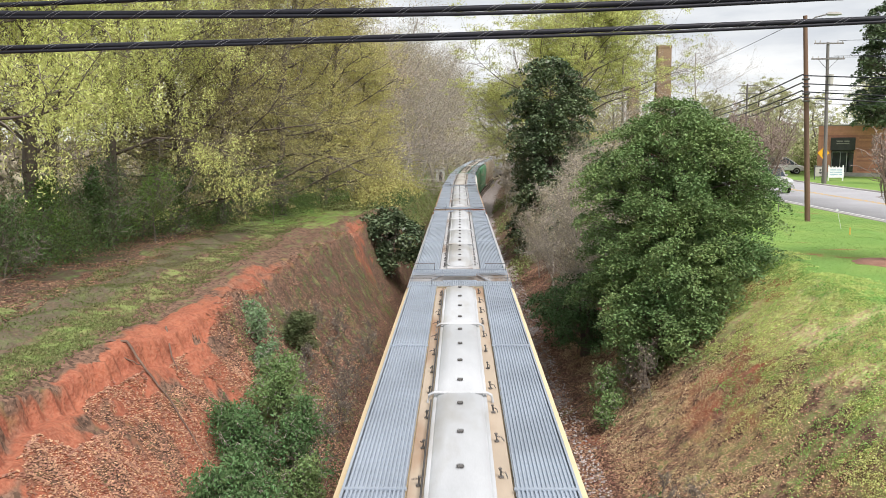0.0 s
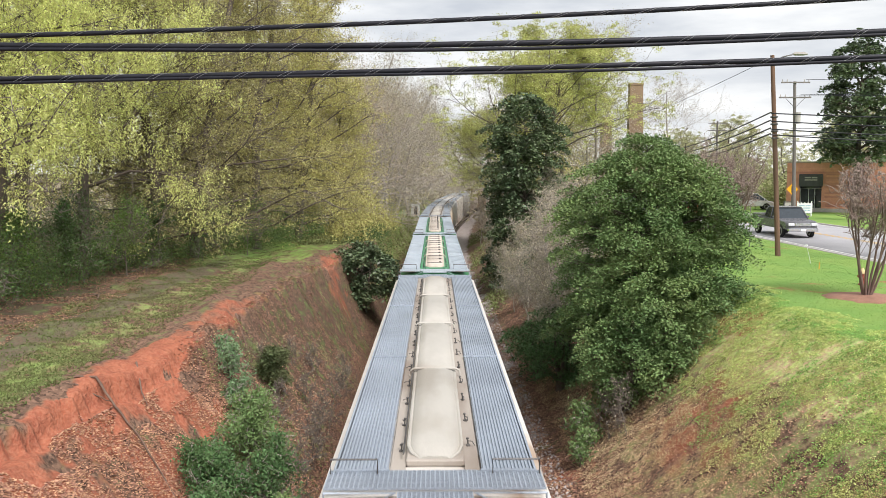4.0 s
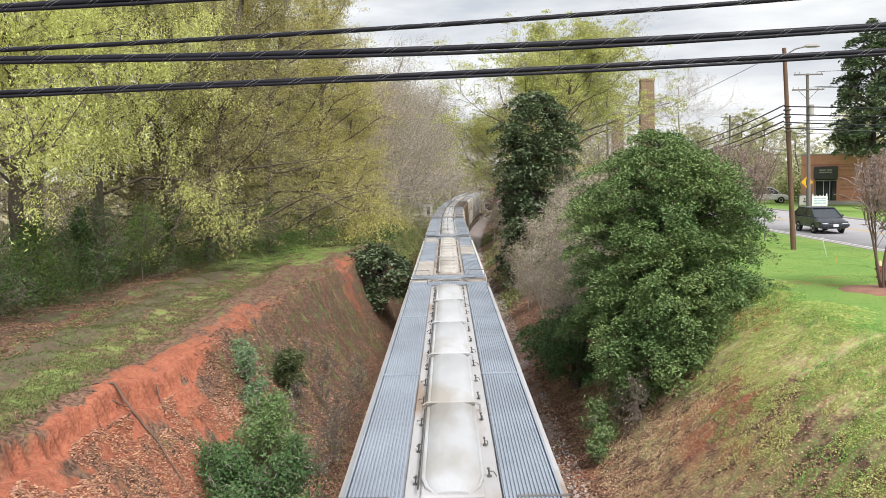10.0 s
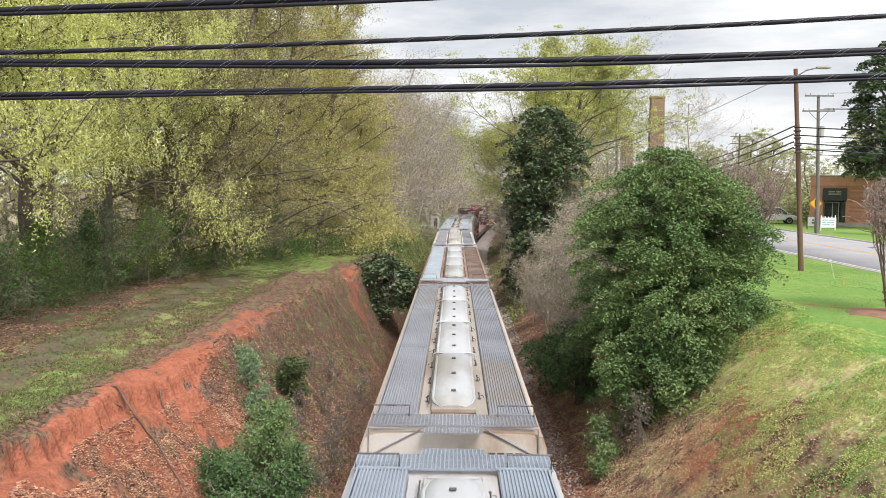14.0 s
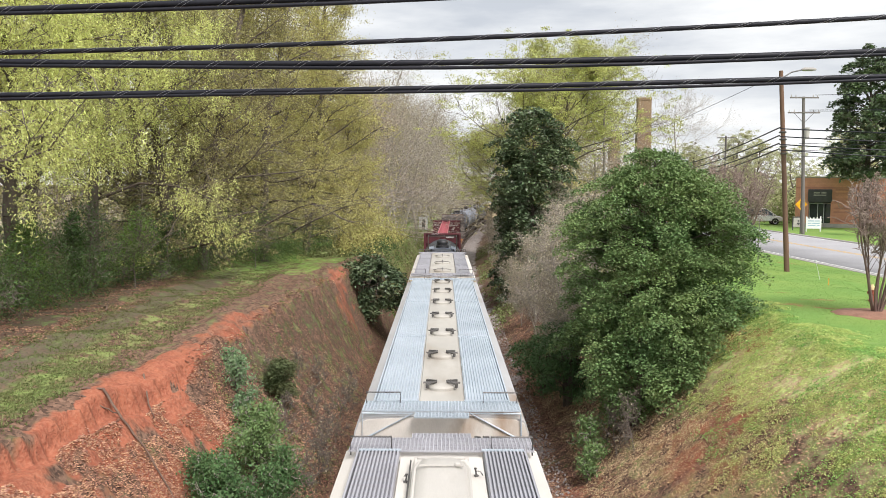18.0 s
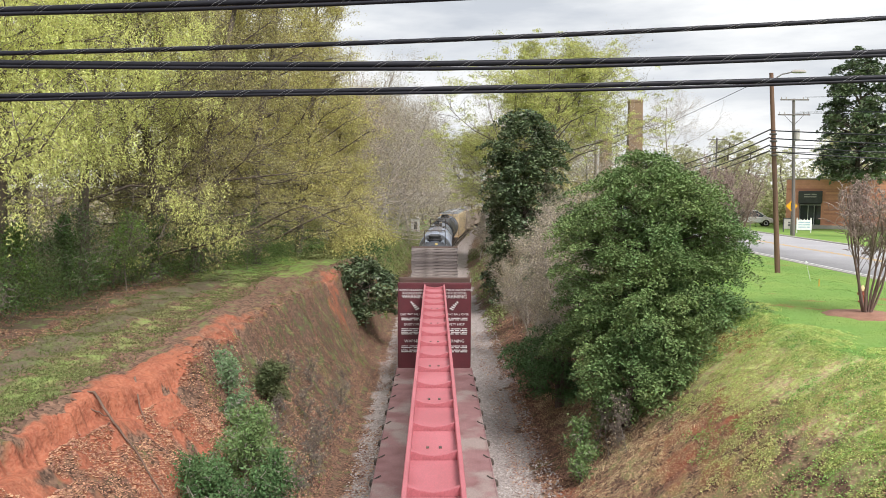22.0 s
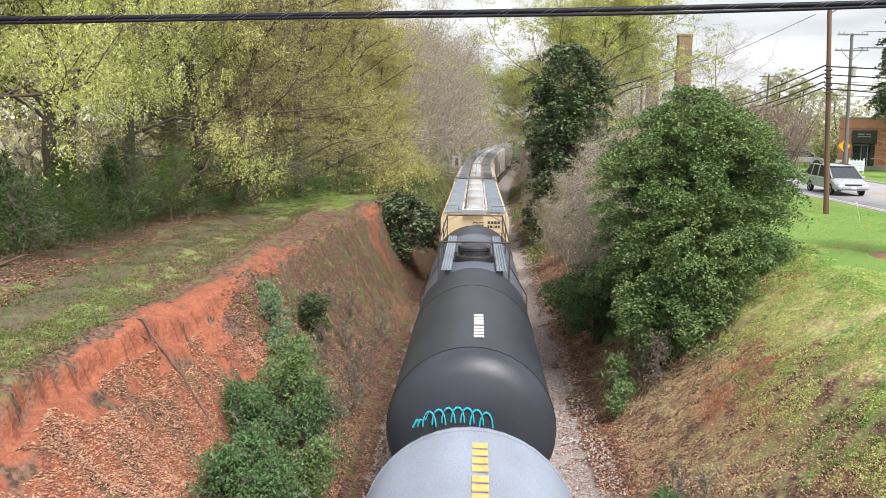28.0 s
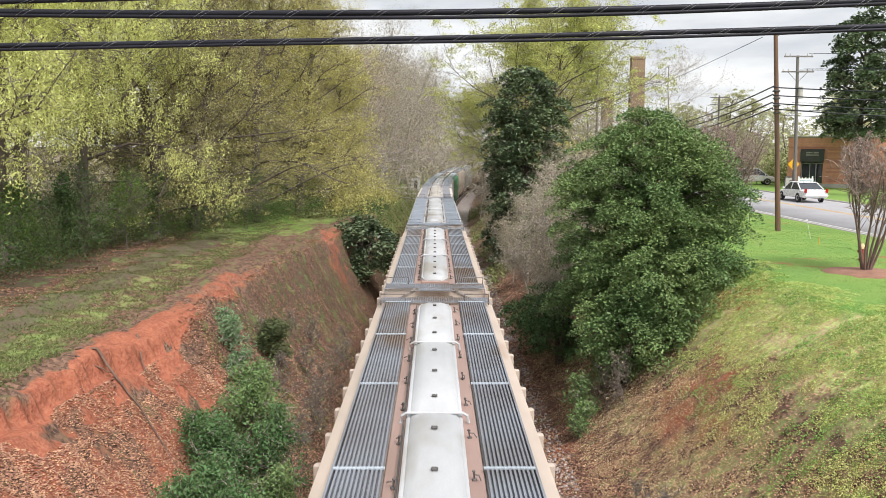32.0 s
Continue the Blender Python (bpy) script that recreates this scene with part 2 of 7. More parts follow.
    "juniper": shade("dark_juniper_needles", (0.09, 0.12, 0.05), (0.13, 0.14, 0.065), 0.8, 0.7, 0, 0, 10, island=0.4, spec=0.2),
    "litter": shade("fallen_oak_leaves", (0.5, 0.285, 0.19), (0.38, 0.205, 0.135), 0.5, 0.8, 0, 0, 8, island=0.4, spec=0.2),
    "litter_brown": shade("dull_brown_fallen_leaves", (0.36, 0.2, 0.14), (0.22, 0.125, 0.09), 0.5, 0.85, 0, 0, 8, island=0.6, spec=0.15),
    "weed_green": shade("fresh_green_weeds", (0.2, 0.4, 0.1), (0.3, 0.45, 0.13), 0.4, 0.6, 0, 0, 6, island=0.4, spec=0.2, sheer=0.3),
    "weed_dull": shade("dull_green_weeds", (0.19, 0.24, 0.085), (0.26, 0.26, 0.12), 0.4, 0.7, 0, 0, 6, island=0.4, spec=0.2, sheer=0.25),
    "grass": shade("fresh_lawn_blades", (0.19, 0.34, 0.09), (0.25, 0.38, 0.11), 0.25, 0.6, 0, 0, 6, island=0.2, spec=0.25, sheer=0.3),
    "clover": shade("bank_weeds", (0.5, 0.58, 0.19), (0.58, 0.6, 0.24), 0.35, 0.6, 0, 0, 6, island=0.3, spec=0.25, sheer=0.3),
    "dry_grass": shade("dull_olive_grass", (0.12, 0.16, 0.05), (0.17, 0.165, 0.075), 0.35, 0.7, 0, 0, 6, island=0.4, spec=0.2, sheer=0.3),
    "straw": shade("dry_tan_stalks", (0.62, 0.48, 0.3), (0.5, 0.35, 0.2), 0.35, 0.8, 0, 0, 6, island=0.4, spec=0.2, sheer=0.2),
    "spring_pale": shade("pale_spring_leaves", (0.5, 0.5, 0.27), (0.42, 0.42, 0.24), 0.3, 0.7, 0, 0, 8, island=0.35, spec=0.2, sheer=0.4),
    "asphalt": shade("worn_grey_asphalt", (0.36, 0.36, 0.375), (0.31, 0.31, 0.32), 0.25, 0.85, 0, 0.004, 60),
    "kerb": shade("concrete_kerb", (0.42, 0.4, 0.37), (0.34, 0.32, 0.3), 1.5, 0.85, 0, 0.003, 40),
    "line_white": shade("white_road_paint", (0.62, 0.62, 0.6), (0.5, 0.5, 0.48), 3, 0.7),
    "line_yellow": shade("yellow_road_paint", (0.6, 0.36, 0.05), (0.5, 0.32, 0.08), 3, 0.7),
    "pole_wood": shade("brown_utility_pole_wood", (0.17, 0.1, 0.065), (0.11, 0.065, 0.045), 1.5, 0.9, 0, 0.006, 30, stretch=(4, 4, 0.4)),
    "pole_grey": shade("grey_utility_pole_wood", (0.2, 0.18, 0.17), (0.14, 0.13, 0.12), 1.5, 0.9, 0, 0.006, 30, stretch=(4, 4, 0.4)),
    "cable": shade("black_cable_sheath", (0.012, 0.013, 0.018), (0.02, 0.021, 0.028), 3, 0.5, 0, 0.001, 60, spec=0.2),
    "lash": shade("bright_lashing_wire", (0.5, 0.5, 0.52), rough=0.35, metal=0.8),
    "brick": shade("red_brick", (0.62, 0.3, 0.21), (0.54, 0.25, 0.17), 2, 0.85, 0, 0.004, 40, per=0.18),
    "brick_far": shade("orange_brown_brick", (0.26, 0.18, 0.11), (0.2, 0.14, 0.09), 0.6, 0.85, 0, 0.01, 6),
    "mortar": shade("grey_mortar", (0.38, 0.34, 0.3), rough=0.9),
    "glass": shade("dark_window_glass", (0.03, 0.04, 0.05), rough=0.06, spec=0.8),
    "dark_trim": shade("dark_canopy_cloth", (0.05, 0.05, 0.055), (0.07, 0.07, 0.075), 2, 0.7),
    "sign_yellow": shade("yellow_sign_sheet", (0.85, 0.42, 0.01), (0.8, 0.38, 0.01), 3, 0.45),
    "sign_white": shade("white_sign_sheet", (0.75, 0.77, 0.78), (0.7, 0.72, 0.73), 3, 0.45),
    "sign_blue": shade("pale_blue_print", (0.35, 0.5, 0.6), rough=0.5),
    "mulch": shade("red_mulch", (0.23, 0.12, 0.08), (0.3, 0.16, 0.11), 4, 0.95, 0, 0.03, 25),
    "hydrant": shade("red_hydrant_paint", (0.36, 0.09, 0.065), (0.28, 0.07, 0.05), 4, 0.5),
    "tyre": shade("black_tyre_rubber", (0.02, 0.02, 0.02), rough=0.8),
    "rim": shade("silver_wheel_rim", (0.5, 0.5, 0.52), rough=0.3, metal=0.8),
    "chrome": shade("chrome", (0.7, 0.7, 0.72), rough=0.15, metal=1.0),
    "lamp": shade("clear_headlight", (0.7, 0.72, 0.75), rough=0.12, spec=0.8),
    "tail": shade("red_tail_light", (0.4, 0.01, 0.01), rough=0.2),
    "root": shade("bare_root_bark", (0.12, 0.075, 0.055), (0.17, 0.11, 0.08), 4, 0.9, 0, 0.01, 30),
    "shed": shade("white_shed_boards", (0.6, 0.6, 0.58), (0.5, 0.5, 0.48), 2, 0.7),
}


# ---- building blocks ----
class Shape:
    """Collects faces for one mesh."""

    def __init__(self):
        self.v, self.f = [], []

    def add(self, verts, faces):
        n = len(self.v)
        self.v += [tuple(p) for p in verts]
        self.f += [tuple(n + i for i in q) for q in faces]
        return self

    def box(self, x, y, z, sx, sy, sz, bev=0.0, turn=None):
        """A box about its centre, with chamfered upright and level edges where bev is given."""
        a, b, c = sx / 2, sy / 2, sz / 2
        if bev:
            e = min(bev, a * 0.8, b * 0.8, c * 0.8)
            rings = [[(a - e - k, b - k), (a - k, b - e - k)] for k in (e, 0, 0, e)]
            vs, fs = [], []
            for (p, q), h in zip(rings, (-c, -c + e, c - e, c)):
                vs += [(p[0], p[1], h), (q[0], q[1], h), (q[0], -q[1], h), (p[0], -p[1], h), (-p[0], -p[1], h), (-q[0], -q[1], h), (-q[0], q[1], h), (-p[0], p[1], h)]
            for r in range(3):
                fs += [(r * 8 + (i + 1) % 8, r * 8 + i, r * 8 + 8 + i, r * 8 + 8 + (i + 1) % 8) for i in range(8)]
            fs += [tuple(range(8)), tuple(range(31, 23, -1))]
        else:
            vs = [(i * a, j * b, k * c) for k in (-1, 1) for j in (-1, 1) for i in (-1, 1)]
            fs = [(0, 2, 3, 1), (4, 5, 7, 6), (0, 1, 5, 4), (2, 6, 7, 3), (0, 4, 6, 2), (1, 3, 7, 5)]
        m = Matrix.Translation((x, y, z)) @ (turn or Matrix.Identity(4))
        return self.add([m @ Vector(p) for p in vs], fs)

    def tube(self, pts, r, n=8, r1=None, cap=True):
        """A round bar along the points."""
        pts = [Vector(p) for p in pts]
        rings = []
        for i, p in enumerate(pts):
            d = (pts[min(i + 1, len(pts) - 1)] - pts[max(i - 1, 0)]).normalized()
            a = d.orthogonal().normalized() if abs(d.z) > 0.9 else d.cross(Vector((0, 0, 1))).normalized()
            b = d.cross(a)
            rad = r if r1 is None else r + (r1 - r) * i / max(1, len(pts) - 1)
            rings.append([p + (a * math.cos(k * math.tau / n) + b * math.sin(k * math.tau / n)) * rad for k in range(n)])
        return self.loft(rings, cap)

    def loft(self, rings, cap=True, closed=True):
        n = len(rings[0])
        vs = [p for r in rings for p in r]
        fs = []
        for i in range(len(rings) - 1):
            fs += [(i * n + k, i * n + (k + 1) % n, i * n + n + (k + 1) % n, i * n + n + k) for k in range(n if closed else n - 1)]
        if cap:
            fs += [tuple(range(n - 1, -1, -1)), tuple(range((len(rings) - 1) * n, len(rings) * n))]
        return self.add(vs, fs)

    def mesh(self, name, smooth=False):
        me = bpy.data.meshes.new(name)
        me.from_pydata(self.v, [], self.f)
        bm = bmesh.new()
        bm.from_mesh(me)
        bmesh.ops.recalc_face_normals(bm, faces=bm.faces)
        bm.to_mesh(me)
        bm.free()
        if smooth:
            me.set_sharp_from_angle(angle=radians(smooth if smooth > 1 else 40))
            me.polygons.foreach_set("use_smooth", [True] * len(me.polygons))
        return me


def part(name, shape, material, parent=None, label="", at=None, smooth=False):
    """Links a shape, or a ready mesh, as one object, under its thing where one is given."""
    me = shape.mesh(name, smooth) if isinstance(shape, Shape) else shape
    if material and not me.materials:
        me.materials.append(M[material] if isinstance(material, str) else material)
    ob = new(name, me)
    ob.parent = parent
    if at is not None:
        ob.matrix_basis = at
    if label:
        ob["label"] = label
    return ob


def thing(name, label, category, at=None, group="", kind=""):
    ob = new(name)
    if at is not None:
        ob.matrix_basis = at
    return tagged(ob, label, category, group, kind)


def sheet(name, verts, quads, smooth=False):
    """A mesh out of arrays, quickly."""
    verts, quads = np.asarray(verts, np.float32), np.asarray(quads, np.int32)
    me = bpy.data.meshes.new(name)
    me.vertices.add(len(verts))
    me.vertices.foreach_set("co", verts.ravel())
    me.loops.add(quads.size)
    me.loops.foreach_set("vertex_index", quads.ravel())
    me.polygons.add(len(quads))
    me.polygons.foreach_set("loop_start", np.arange(0, quads.size, quads.shape[1], dtype=np.int32))
    me.update(calc_edges=True)
    if smooth:
        me.polygons.foreach_set("use_smooth", np.ones(len(quads), bool))
    me.validate()
    return me


def leaves(name, centres, size, rng, long=1.7, flat=0.0, hang=0.0, small=False):
    """One small bent leaf at each centre, or a plain pointed one where they are small. flat: how far they lie level; hang: how far they point down."""
    c = np.asarray(centres, float)
    n = len(c)
    size = np.broadcast_to(size, n)[:, None] * rng.uniform(0.65, 1.35, (n, 1))
    d = rng.normal(size=(n, 3))
    d[:, 2] = d[:, 2] * (1 - flat) - hang * 2.0
    d /= np.linalg.norm(d, axis=1, keepdims=True) + 1e-9
    up = rng.normal(size=(n, 3)) * (1 - 0.8 * flat)
    up[:, 2] += 1.2 * flat + 0.5
    side = np.cross(d, up)
    side /= np.linalg.norm(side, axis=1, keepdims=True) + 1e-9
    nor = np.cross(side, d)
    a, b = c - d * size * 0.5 * long, c + d * size * 0.5 * long
    mid = c + nor * size * 0.18
    if small:
        v = np.stack([a + side * size * 0.42, b, a - side * size * 0.42], 1).reshape(-1, 3)
        return sheet(name, v, np.arange(3 * n).reshape(-1, 3))
    v = np.stack([a, mid + side * size * 0.5, b, mid - side * size * 0.5], 1).reshape(-1, 3)
    return sheet(name, v, np.arange(4 * n).reshape(-1, 4))


def fbm(x, y, seed=0, octaves=4):
    """Smooth value noise on arrays, about -1 to 1."""
    x, y = np.asarray(x, float), np.asarray(y, float)
    out, amp = np.zeros(np.broadcast(x, y).shape), 1.0
    for o in range(octaves):
        xi, yi = np.floor(x).astype(int), np.floor(y).astype(int)
        u, w = x - xi, y - yi
        u, w = u * u * (3 - 2 * u), w * w * (3 - 2 * w)

        def h(i, j):
            k = np.sin(i * 127.1 + j * 311.7 + (seed + o) * 74.7) * 43758.5453
            return (k - np.floor(k)) * 2 - 1
        out = out + amp * ((h(xi, yi) * (1 - u) + h(xi + 1, yi) * u) * (1 - w) + (h(xi, yi + 1) * (1 - u) + h(xi + 1, yi + 1) * u) * w)
        x, y, amp = x * 2.03 + 7.1, y * 2.03 + 3.7, amp * 0.5
    return out


# ---- the line of the track: straight, then a wide bend, then straight again ----
BEND, RADIUS, ARC = 65.0, 775.0, 520.0


def line(s, d=0.0):
    """Place and heading s metres along the track and d metres to its right, as arrays or numbers."""
    s, d = np.asarray(s, float), np.asarray(d, float)
    a = np.clip(s - BEND, 0, ARC) / RADIUS
    over = np.maximum(s - BEND - ARC, 0)
    x = RADIUS * (1 - np.cos(a)) + over * np.sin(a) + d * np.cos(a)
    y = np.minimum(s, BEND) + RADIUS * np.sin(a) + over * np.cos(a) - d * np.sin(a)
    return x, y, a


def on_line(s, d=0.0, z=0.0, turn=0.0):
    x, y, a = line(s, d)
    return pose(float(x), float(y), z, 0, 0, turn - math.degrees(float(a)))


# ---- ground ----
def step(x, a, b):
    t = np.clip((x - a) / (b - a), 0, 1)
    return t * t * (3 - 2 * t)


def bank_edge(s):
    base = np.interp(s, [-50, 12, 14, 16, 18, 20, 22.5, 27, 33, 42, 55, 80], [7.2, 7.4, 7.6, 7.65, 7.15, 6.75, 7.0, 7.0, 6.45, 5.6, 4.8, 5.5])
    near = step(s, 60, 45)
    return base + near * (0.12 * fbm(s * 0.5, 0 * s, 3, 2) + 0.1 * fbm(s * 1.7, 0 * s + 4, 5, 2))


def bank_top(s):
    return np.interp(s, [-60, 46, 70, 110, 160], [4.25, 4.25, 3.4, 1.6, 1.2])


def scarp(s):
    return np.interp(s, [-20, 6, 18, 20.2, 21.4, 23.5, 25.5, 28.5, 30.5, 36, 40, 43, 47], [0.6, 0.62, 0.68, 0.62, 0.2, 0.1, 0.3, 0.25, 0.08, 0.1, 0.35, 0.3, 0.08])


def ground_height(s, d):
    s, d = np.broadcast_arrays(np.asarray(s, float), np.asarray(d, float))
    # left of the track
    e, top, sc = bank_edge(s), bank_top(s), scarp(s)
    x = -d
    foot = 3.1
    t = np.clip((x - foot) / np.maximum(e - 0.5 - foot, 0.5), 0, 1)
    slope = -0.25 + (top - sc + 0.25) * (t ** 1.1) - 0.28 * np.sin(math.pi * t) * step(s, 19, 24)
    lip = e + 0.13 * fbm(s * 1.3, d * 0 + 9, 8, 3) + 0.085 * fbm(s * 4.6, d * 0 + 2, 18, 3)
    left = slope + sc * (0.82 * step(x, lip - 0.3, lip - 0.04) + 0.18 * step(x, lip - 0.05, lip + 0.45)) - 0.1 * step(x, e, e + 1.2) * step(x, 16, 8) + 0.012 * np.clip(x - 9, 0, 200)
    gully = 0.3 * step(np.abs(s - 41.0 - 0.5 * (x - 4.8)), 1.1, 0.1) * step(x, 3.4, 4.2) * step(x, e + 0.2, e - 0.4)
    left = left - gully + (0.17 * fbm(s * 0.6, d * 0.6, 1, 5) + 0.03 * fbm(s * 4.0, d * 4.0, 13, 2) * step(s, 30, 22)) * step(x, 3.3, 4.6)
    # right of the track
    hi = np.interp(s, [-80, 60, 110, 160], [4.8, 4.8, 4.6, 4.4])
    t = np.clip((d - 3.2) / 6.6, 0, 1)
    right = -0.25 + (hi + 0.25) * (0.55 * t + 0.45 * step(t, 0, 1)) + 0.06 * fbm(s * 0.8, d * 0.8, 2, 4) * step(d, 3.4, 4.6) * step(d, 19.6, 16)
    z = np.where(d < 0, left, right)
    bed = np.interp(np.abs(d), [0, 1.9, 2.7, 3.2], [-0.22, -0.22, -0.34, -0.3])
    return np.where(np.abs(d) < 3.15, bed, z) - 0.3 * step(d, 15.2, 19.6) - 0.06 * step(d, 20.35, 20.6) * step(d, 30.7, 30.4)


def spaced(*spans):
    out = []
    for a, b, n in spans:
        out += list(np.linspace(a, b, n, endpoint=False))
    return np.array(out + [spans[-1][1]])


def make_ground():
    ss = spaced((-2500, -300, 12), (-300, -20, 40), (-20, 4, 40), (4, 26, 300), (26, 62, 170), (62, 140, 60), (140, 620, 70), (620, 3200, 14))
    dd = spaced((-1800, -200, 10), (-200, -30, 18), (-30, -16, 14), (-16, -9.0, 26), (-9.0, -4.4, 84), (-4.4, 3, 24), (3, 11, 40), (11, 32, 30), (32, 120, 14), (120, 700, 10))
    S, D = np.meshgrid(ss, dd, indexing="ij")
    Z = ground_height(S, D)
    X, Y, _ = line(S, D)
    ns, nd = S.shape
    i = np.arange(ns * nd).reshape(ns, nd)
    quads = np.stack([i[:-1, :-1], i[1:, :-1], i[1:, 1:], i[:-1, 1:]], -1).reshape(-1, 4)[:, ::-1]
    me = sheet("ground", np.stack([X, Y, Z], -1).reshape(-1, 3), quads, True)
    x, e = -D, bank_edge(S)
    n1, n2 = fbm(S * 0.5, D * 0.5, 11, 4), fbm(S * 1.6, D * 1.6, 21, 4)
    back = np.interp(S, [12, 15, 17.5, 20.5, 23, 30], [-0.05, 0.1, 0.6, 0.95, 0.6, 0.2])
    clay = step(x, e - 0.75 - 0.4 * n1, e - 0.4) * step(x, e + back + 0.4 * n1, e + back - 0.4) * step(S, 48, 43) * np.interp(S + 2.0 * n1, [20, 23, 25, 28.5, 31, 36, 39], [1, 0.4, 0.62, 0.55, 0.2, 0.15, 0.6])
    clay = np.maximum(clay, 0.8 * step(x, 4.2, 5.6) * step(x, e + 0.2, e) * step(S, 22.5 + 2 * n1, 19) * step(n2, -0.6, 0.3))
    clay = np.maximum(clay, 0.55 * step(np.abs(S - 40.5 - 0.5 * (x - 4.8) + 0.9 * n2), 2.4, 0.6) * step(x, 3.8, 4.4) * step(x, e + .2, e) * step(n1, -0.9, 0.0) * (D < 0))
    clay = np.maximum(clay, 0.56 * step((D - 6.5) ** 2 / 1.2 + (S - 20.0) ** 2 / 5.0 + 0.6 * n2, 1.7, 0.2) * (D > 0))
    clay = np.maximum(clay, 0.6 * step((D - 8.8) ** 2 / 0.5 + (S - 23.5) ** 2 / 3 + 0.5 * n2, 1.0, 0.3) * (D > 0))
    strip = 0.8 * step(x, 8.2, 8.8) * step(x, 10.2, 9.5) + 0.55 * step(x, 11.0, 11.5) * step(x, 12.6, 11.8)
    near = 0.3 * step(x, 8.0, 8.5) * step(x, 10.0, 9.3) * step(S, 26, 18)
    strip = np.clip(strip, 0, 1) * step(n1, -0.9, 0.1) * (D < 0)
    grass = 0.3 * strip + 0.75 * near * (D < 0) + 0.6 * (D < 0) * step(S, 37, 43) * step(x, e + 0.3, e + 1.2) * step(x, 13, 11)
    grass = grass + 0.45 * (D < 0) * step(S, 56, 64) * step(x, 3.2, 3.8) * step(x, 26, 18)
    trail = step(x, 9.4, 10.2) * step(x, 11.9, 11.0) * (D < 0)
    weeds = step(D, 6.5 + 0.9 * n1, 8.1 + 0.9 * n1) * step(D, 11.5, 9.6) + 0.42 * strip
    weeds = np.maximum(weeds, 0.22 * (D < 0) * step(S, 22, 25) * step(S, 44, 38) * step(x, 3.3, 4.5) * step(x, e, e - 1) * step(n2, -0.2, 0.5))
    weeds = np.maximum(weeds, 0.36 * step(D, 3.9, 5.4) * step(S, 27, 21) * step(D, 9, 8))
    lawn = step(D, 8.4 + 0.7 * n1, 10.6 + 0.7 * n1)
    # the dark floor reaches out to 11.5 m to paint in the trees' shade
    wood = np.maximum(step(x, 11.5, 13.0), 0.52 * step(S, 22, 25) * step(x, 3.2, 3.8) * step(x, e, e - 1) * step(S, 46, 40)) * (D < 0)
    bed = np.where(D > 0, step(D, 3.7 + 0.4 * n2, 2.9 + 0.4 * n2), step(-D, 2.7 + 0.3 * n2, 2.2 + 0.3 * n2))
    one = np.ones_like(D)
    for name, chans in (("cover_a", (clay, np.clip(grass + 1.6 * lawn, 0, 1.4), trail, one)), ("cover_b", (wood, bed, weeds, one))):
        at = me.color_attributes.new(name, "FLOAT_COLOR", "POINT")
        at.data.foreach_set("color", np.stack(chans, -1).astype(np.float32).ravel())
    m = bpy.data.materials.new("earth_grass_and_leaf_litter")
    m.use_nodes = True
    n, l = m.node_tree.nodes, m.node_tree.links
    bs = n["Principled BSDF"]
    bs.inputs["Specular IOR Level"].default_value = 0.2
    co = n.new("ShaderNodeTexCoord")

    def tex(scale, detail=4, kind="ShaderNodeTexNoise"):
        t = n.new(kind)
        t.inputs["Scale"].default_value = scale
        if kind == "ShaderNodeTexNoise":
            t.inputs["Detail"].default_value = detail
        l.new(co.outputs["Object"], t.inputs["Vector"])
        return t

    def mix(fac, a, b):
        q = n.new("ShaderNodeMix")
        q.data_type = "RGBA"
        for socket, v in (("Factor", fac), ("A", a), ("B", b)):
            if isinstance(v, bpy.types.NodeSocket):
                l.new(v, q.inputs[socket])
            else:
                q.inputs[socket].default_value = (*v, 1) if isinstance(v, tuple) else v
        return q.outputs["Result"]

    def rng(src, a, b, c=0.0, d=1.0):
        q = n.new("ShaderNodeMapRange")
        for k, v in (("From Min", a), ("From Max", b), ("To Min", c), ("To Max", d)):
            q.inputs[k].default_value = v
        l.new(src, q.inputs["Value"])
        return q.outputs["Result"]

    big, mid, fine, cell = tex(0.35), tex(2.2), tex(16.0), tex(15.0, kind="ShaderNodeTexVoronoi")
    split = []
    for name in ("cover_a", "cover_b"):
        at, sp = n.new("ShaderNodeVertexColor"), n.new("ShaderNodeSeparateColor")
        at.layer_name = name
        l.new(at.outputs["Color"], sp.inputs["Color"])
        split.append(sp)

    def mask(src, hard=0.22, wild=0.3):
        ad = n.new("ShaderNodeMath")
        ad.operation = "ADD"
        l.new(src, ad.inputs[0])
        l.new(rng(mid.outputs["Fac"], 0.3, 0.7, -wild, wild), ad.inputs[1])
        return rng(ad.outputs[0], 0.5 - hard, 0.5 + hard)

    vor = n.new("ShaderNodeSeparateColor")
    l.new(cell.outputs["Color"], vor.inputs["Color"])
    litter = mix(rng(vor.outputs["Red"], 0, 1), (0.06, 0.038, 0.028), (0.24, 0.145, 0.1))
    litter = mix(rng(mid.outputs["Fac"], 0.4, 0.65, 0, 0.35), litter, (0.18, 0.115, 0.075))
    clayc = mix(rng(mid.outputs["Fac"], 0.35, 0.65), (0.36, 0.125, 0.07), (0.28, 0.092, 0.055))
    clayc = mix(rng(fine.outputs["Fac"], 0.42, 0.62, 0, 0.5), clayc, (0.42, 0.185, 0.115))
    tall_map = n.new("ShaderNodeMapping")
    tall_map.inputs["Scale"].default_value = (5.5, 5.5, 0.9)
    l.new(co.outputs["Object"], tall_map.inputs["Vector"])
    streak = n.new("ShaderNodeTexNoise")
    streak.inputs["Scale"].default_value, streak.inputs["Detail"].default_value = 1.6, 5
    l.new(tall_map.outputs["Vector"], streak.inputs["Vector"])
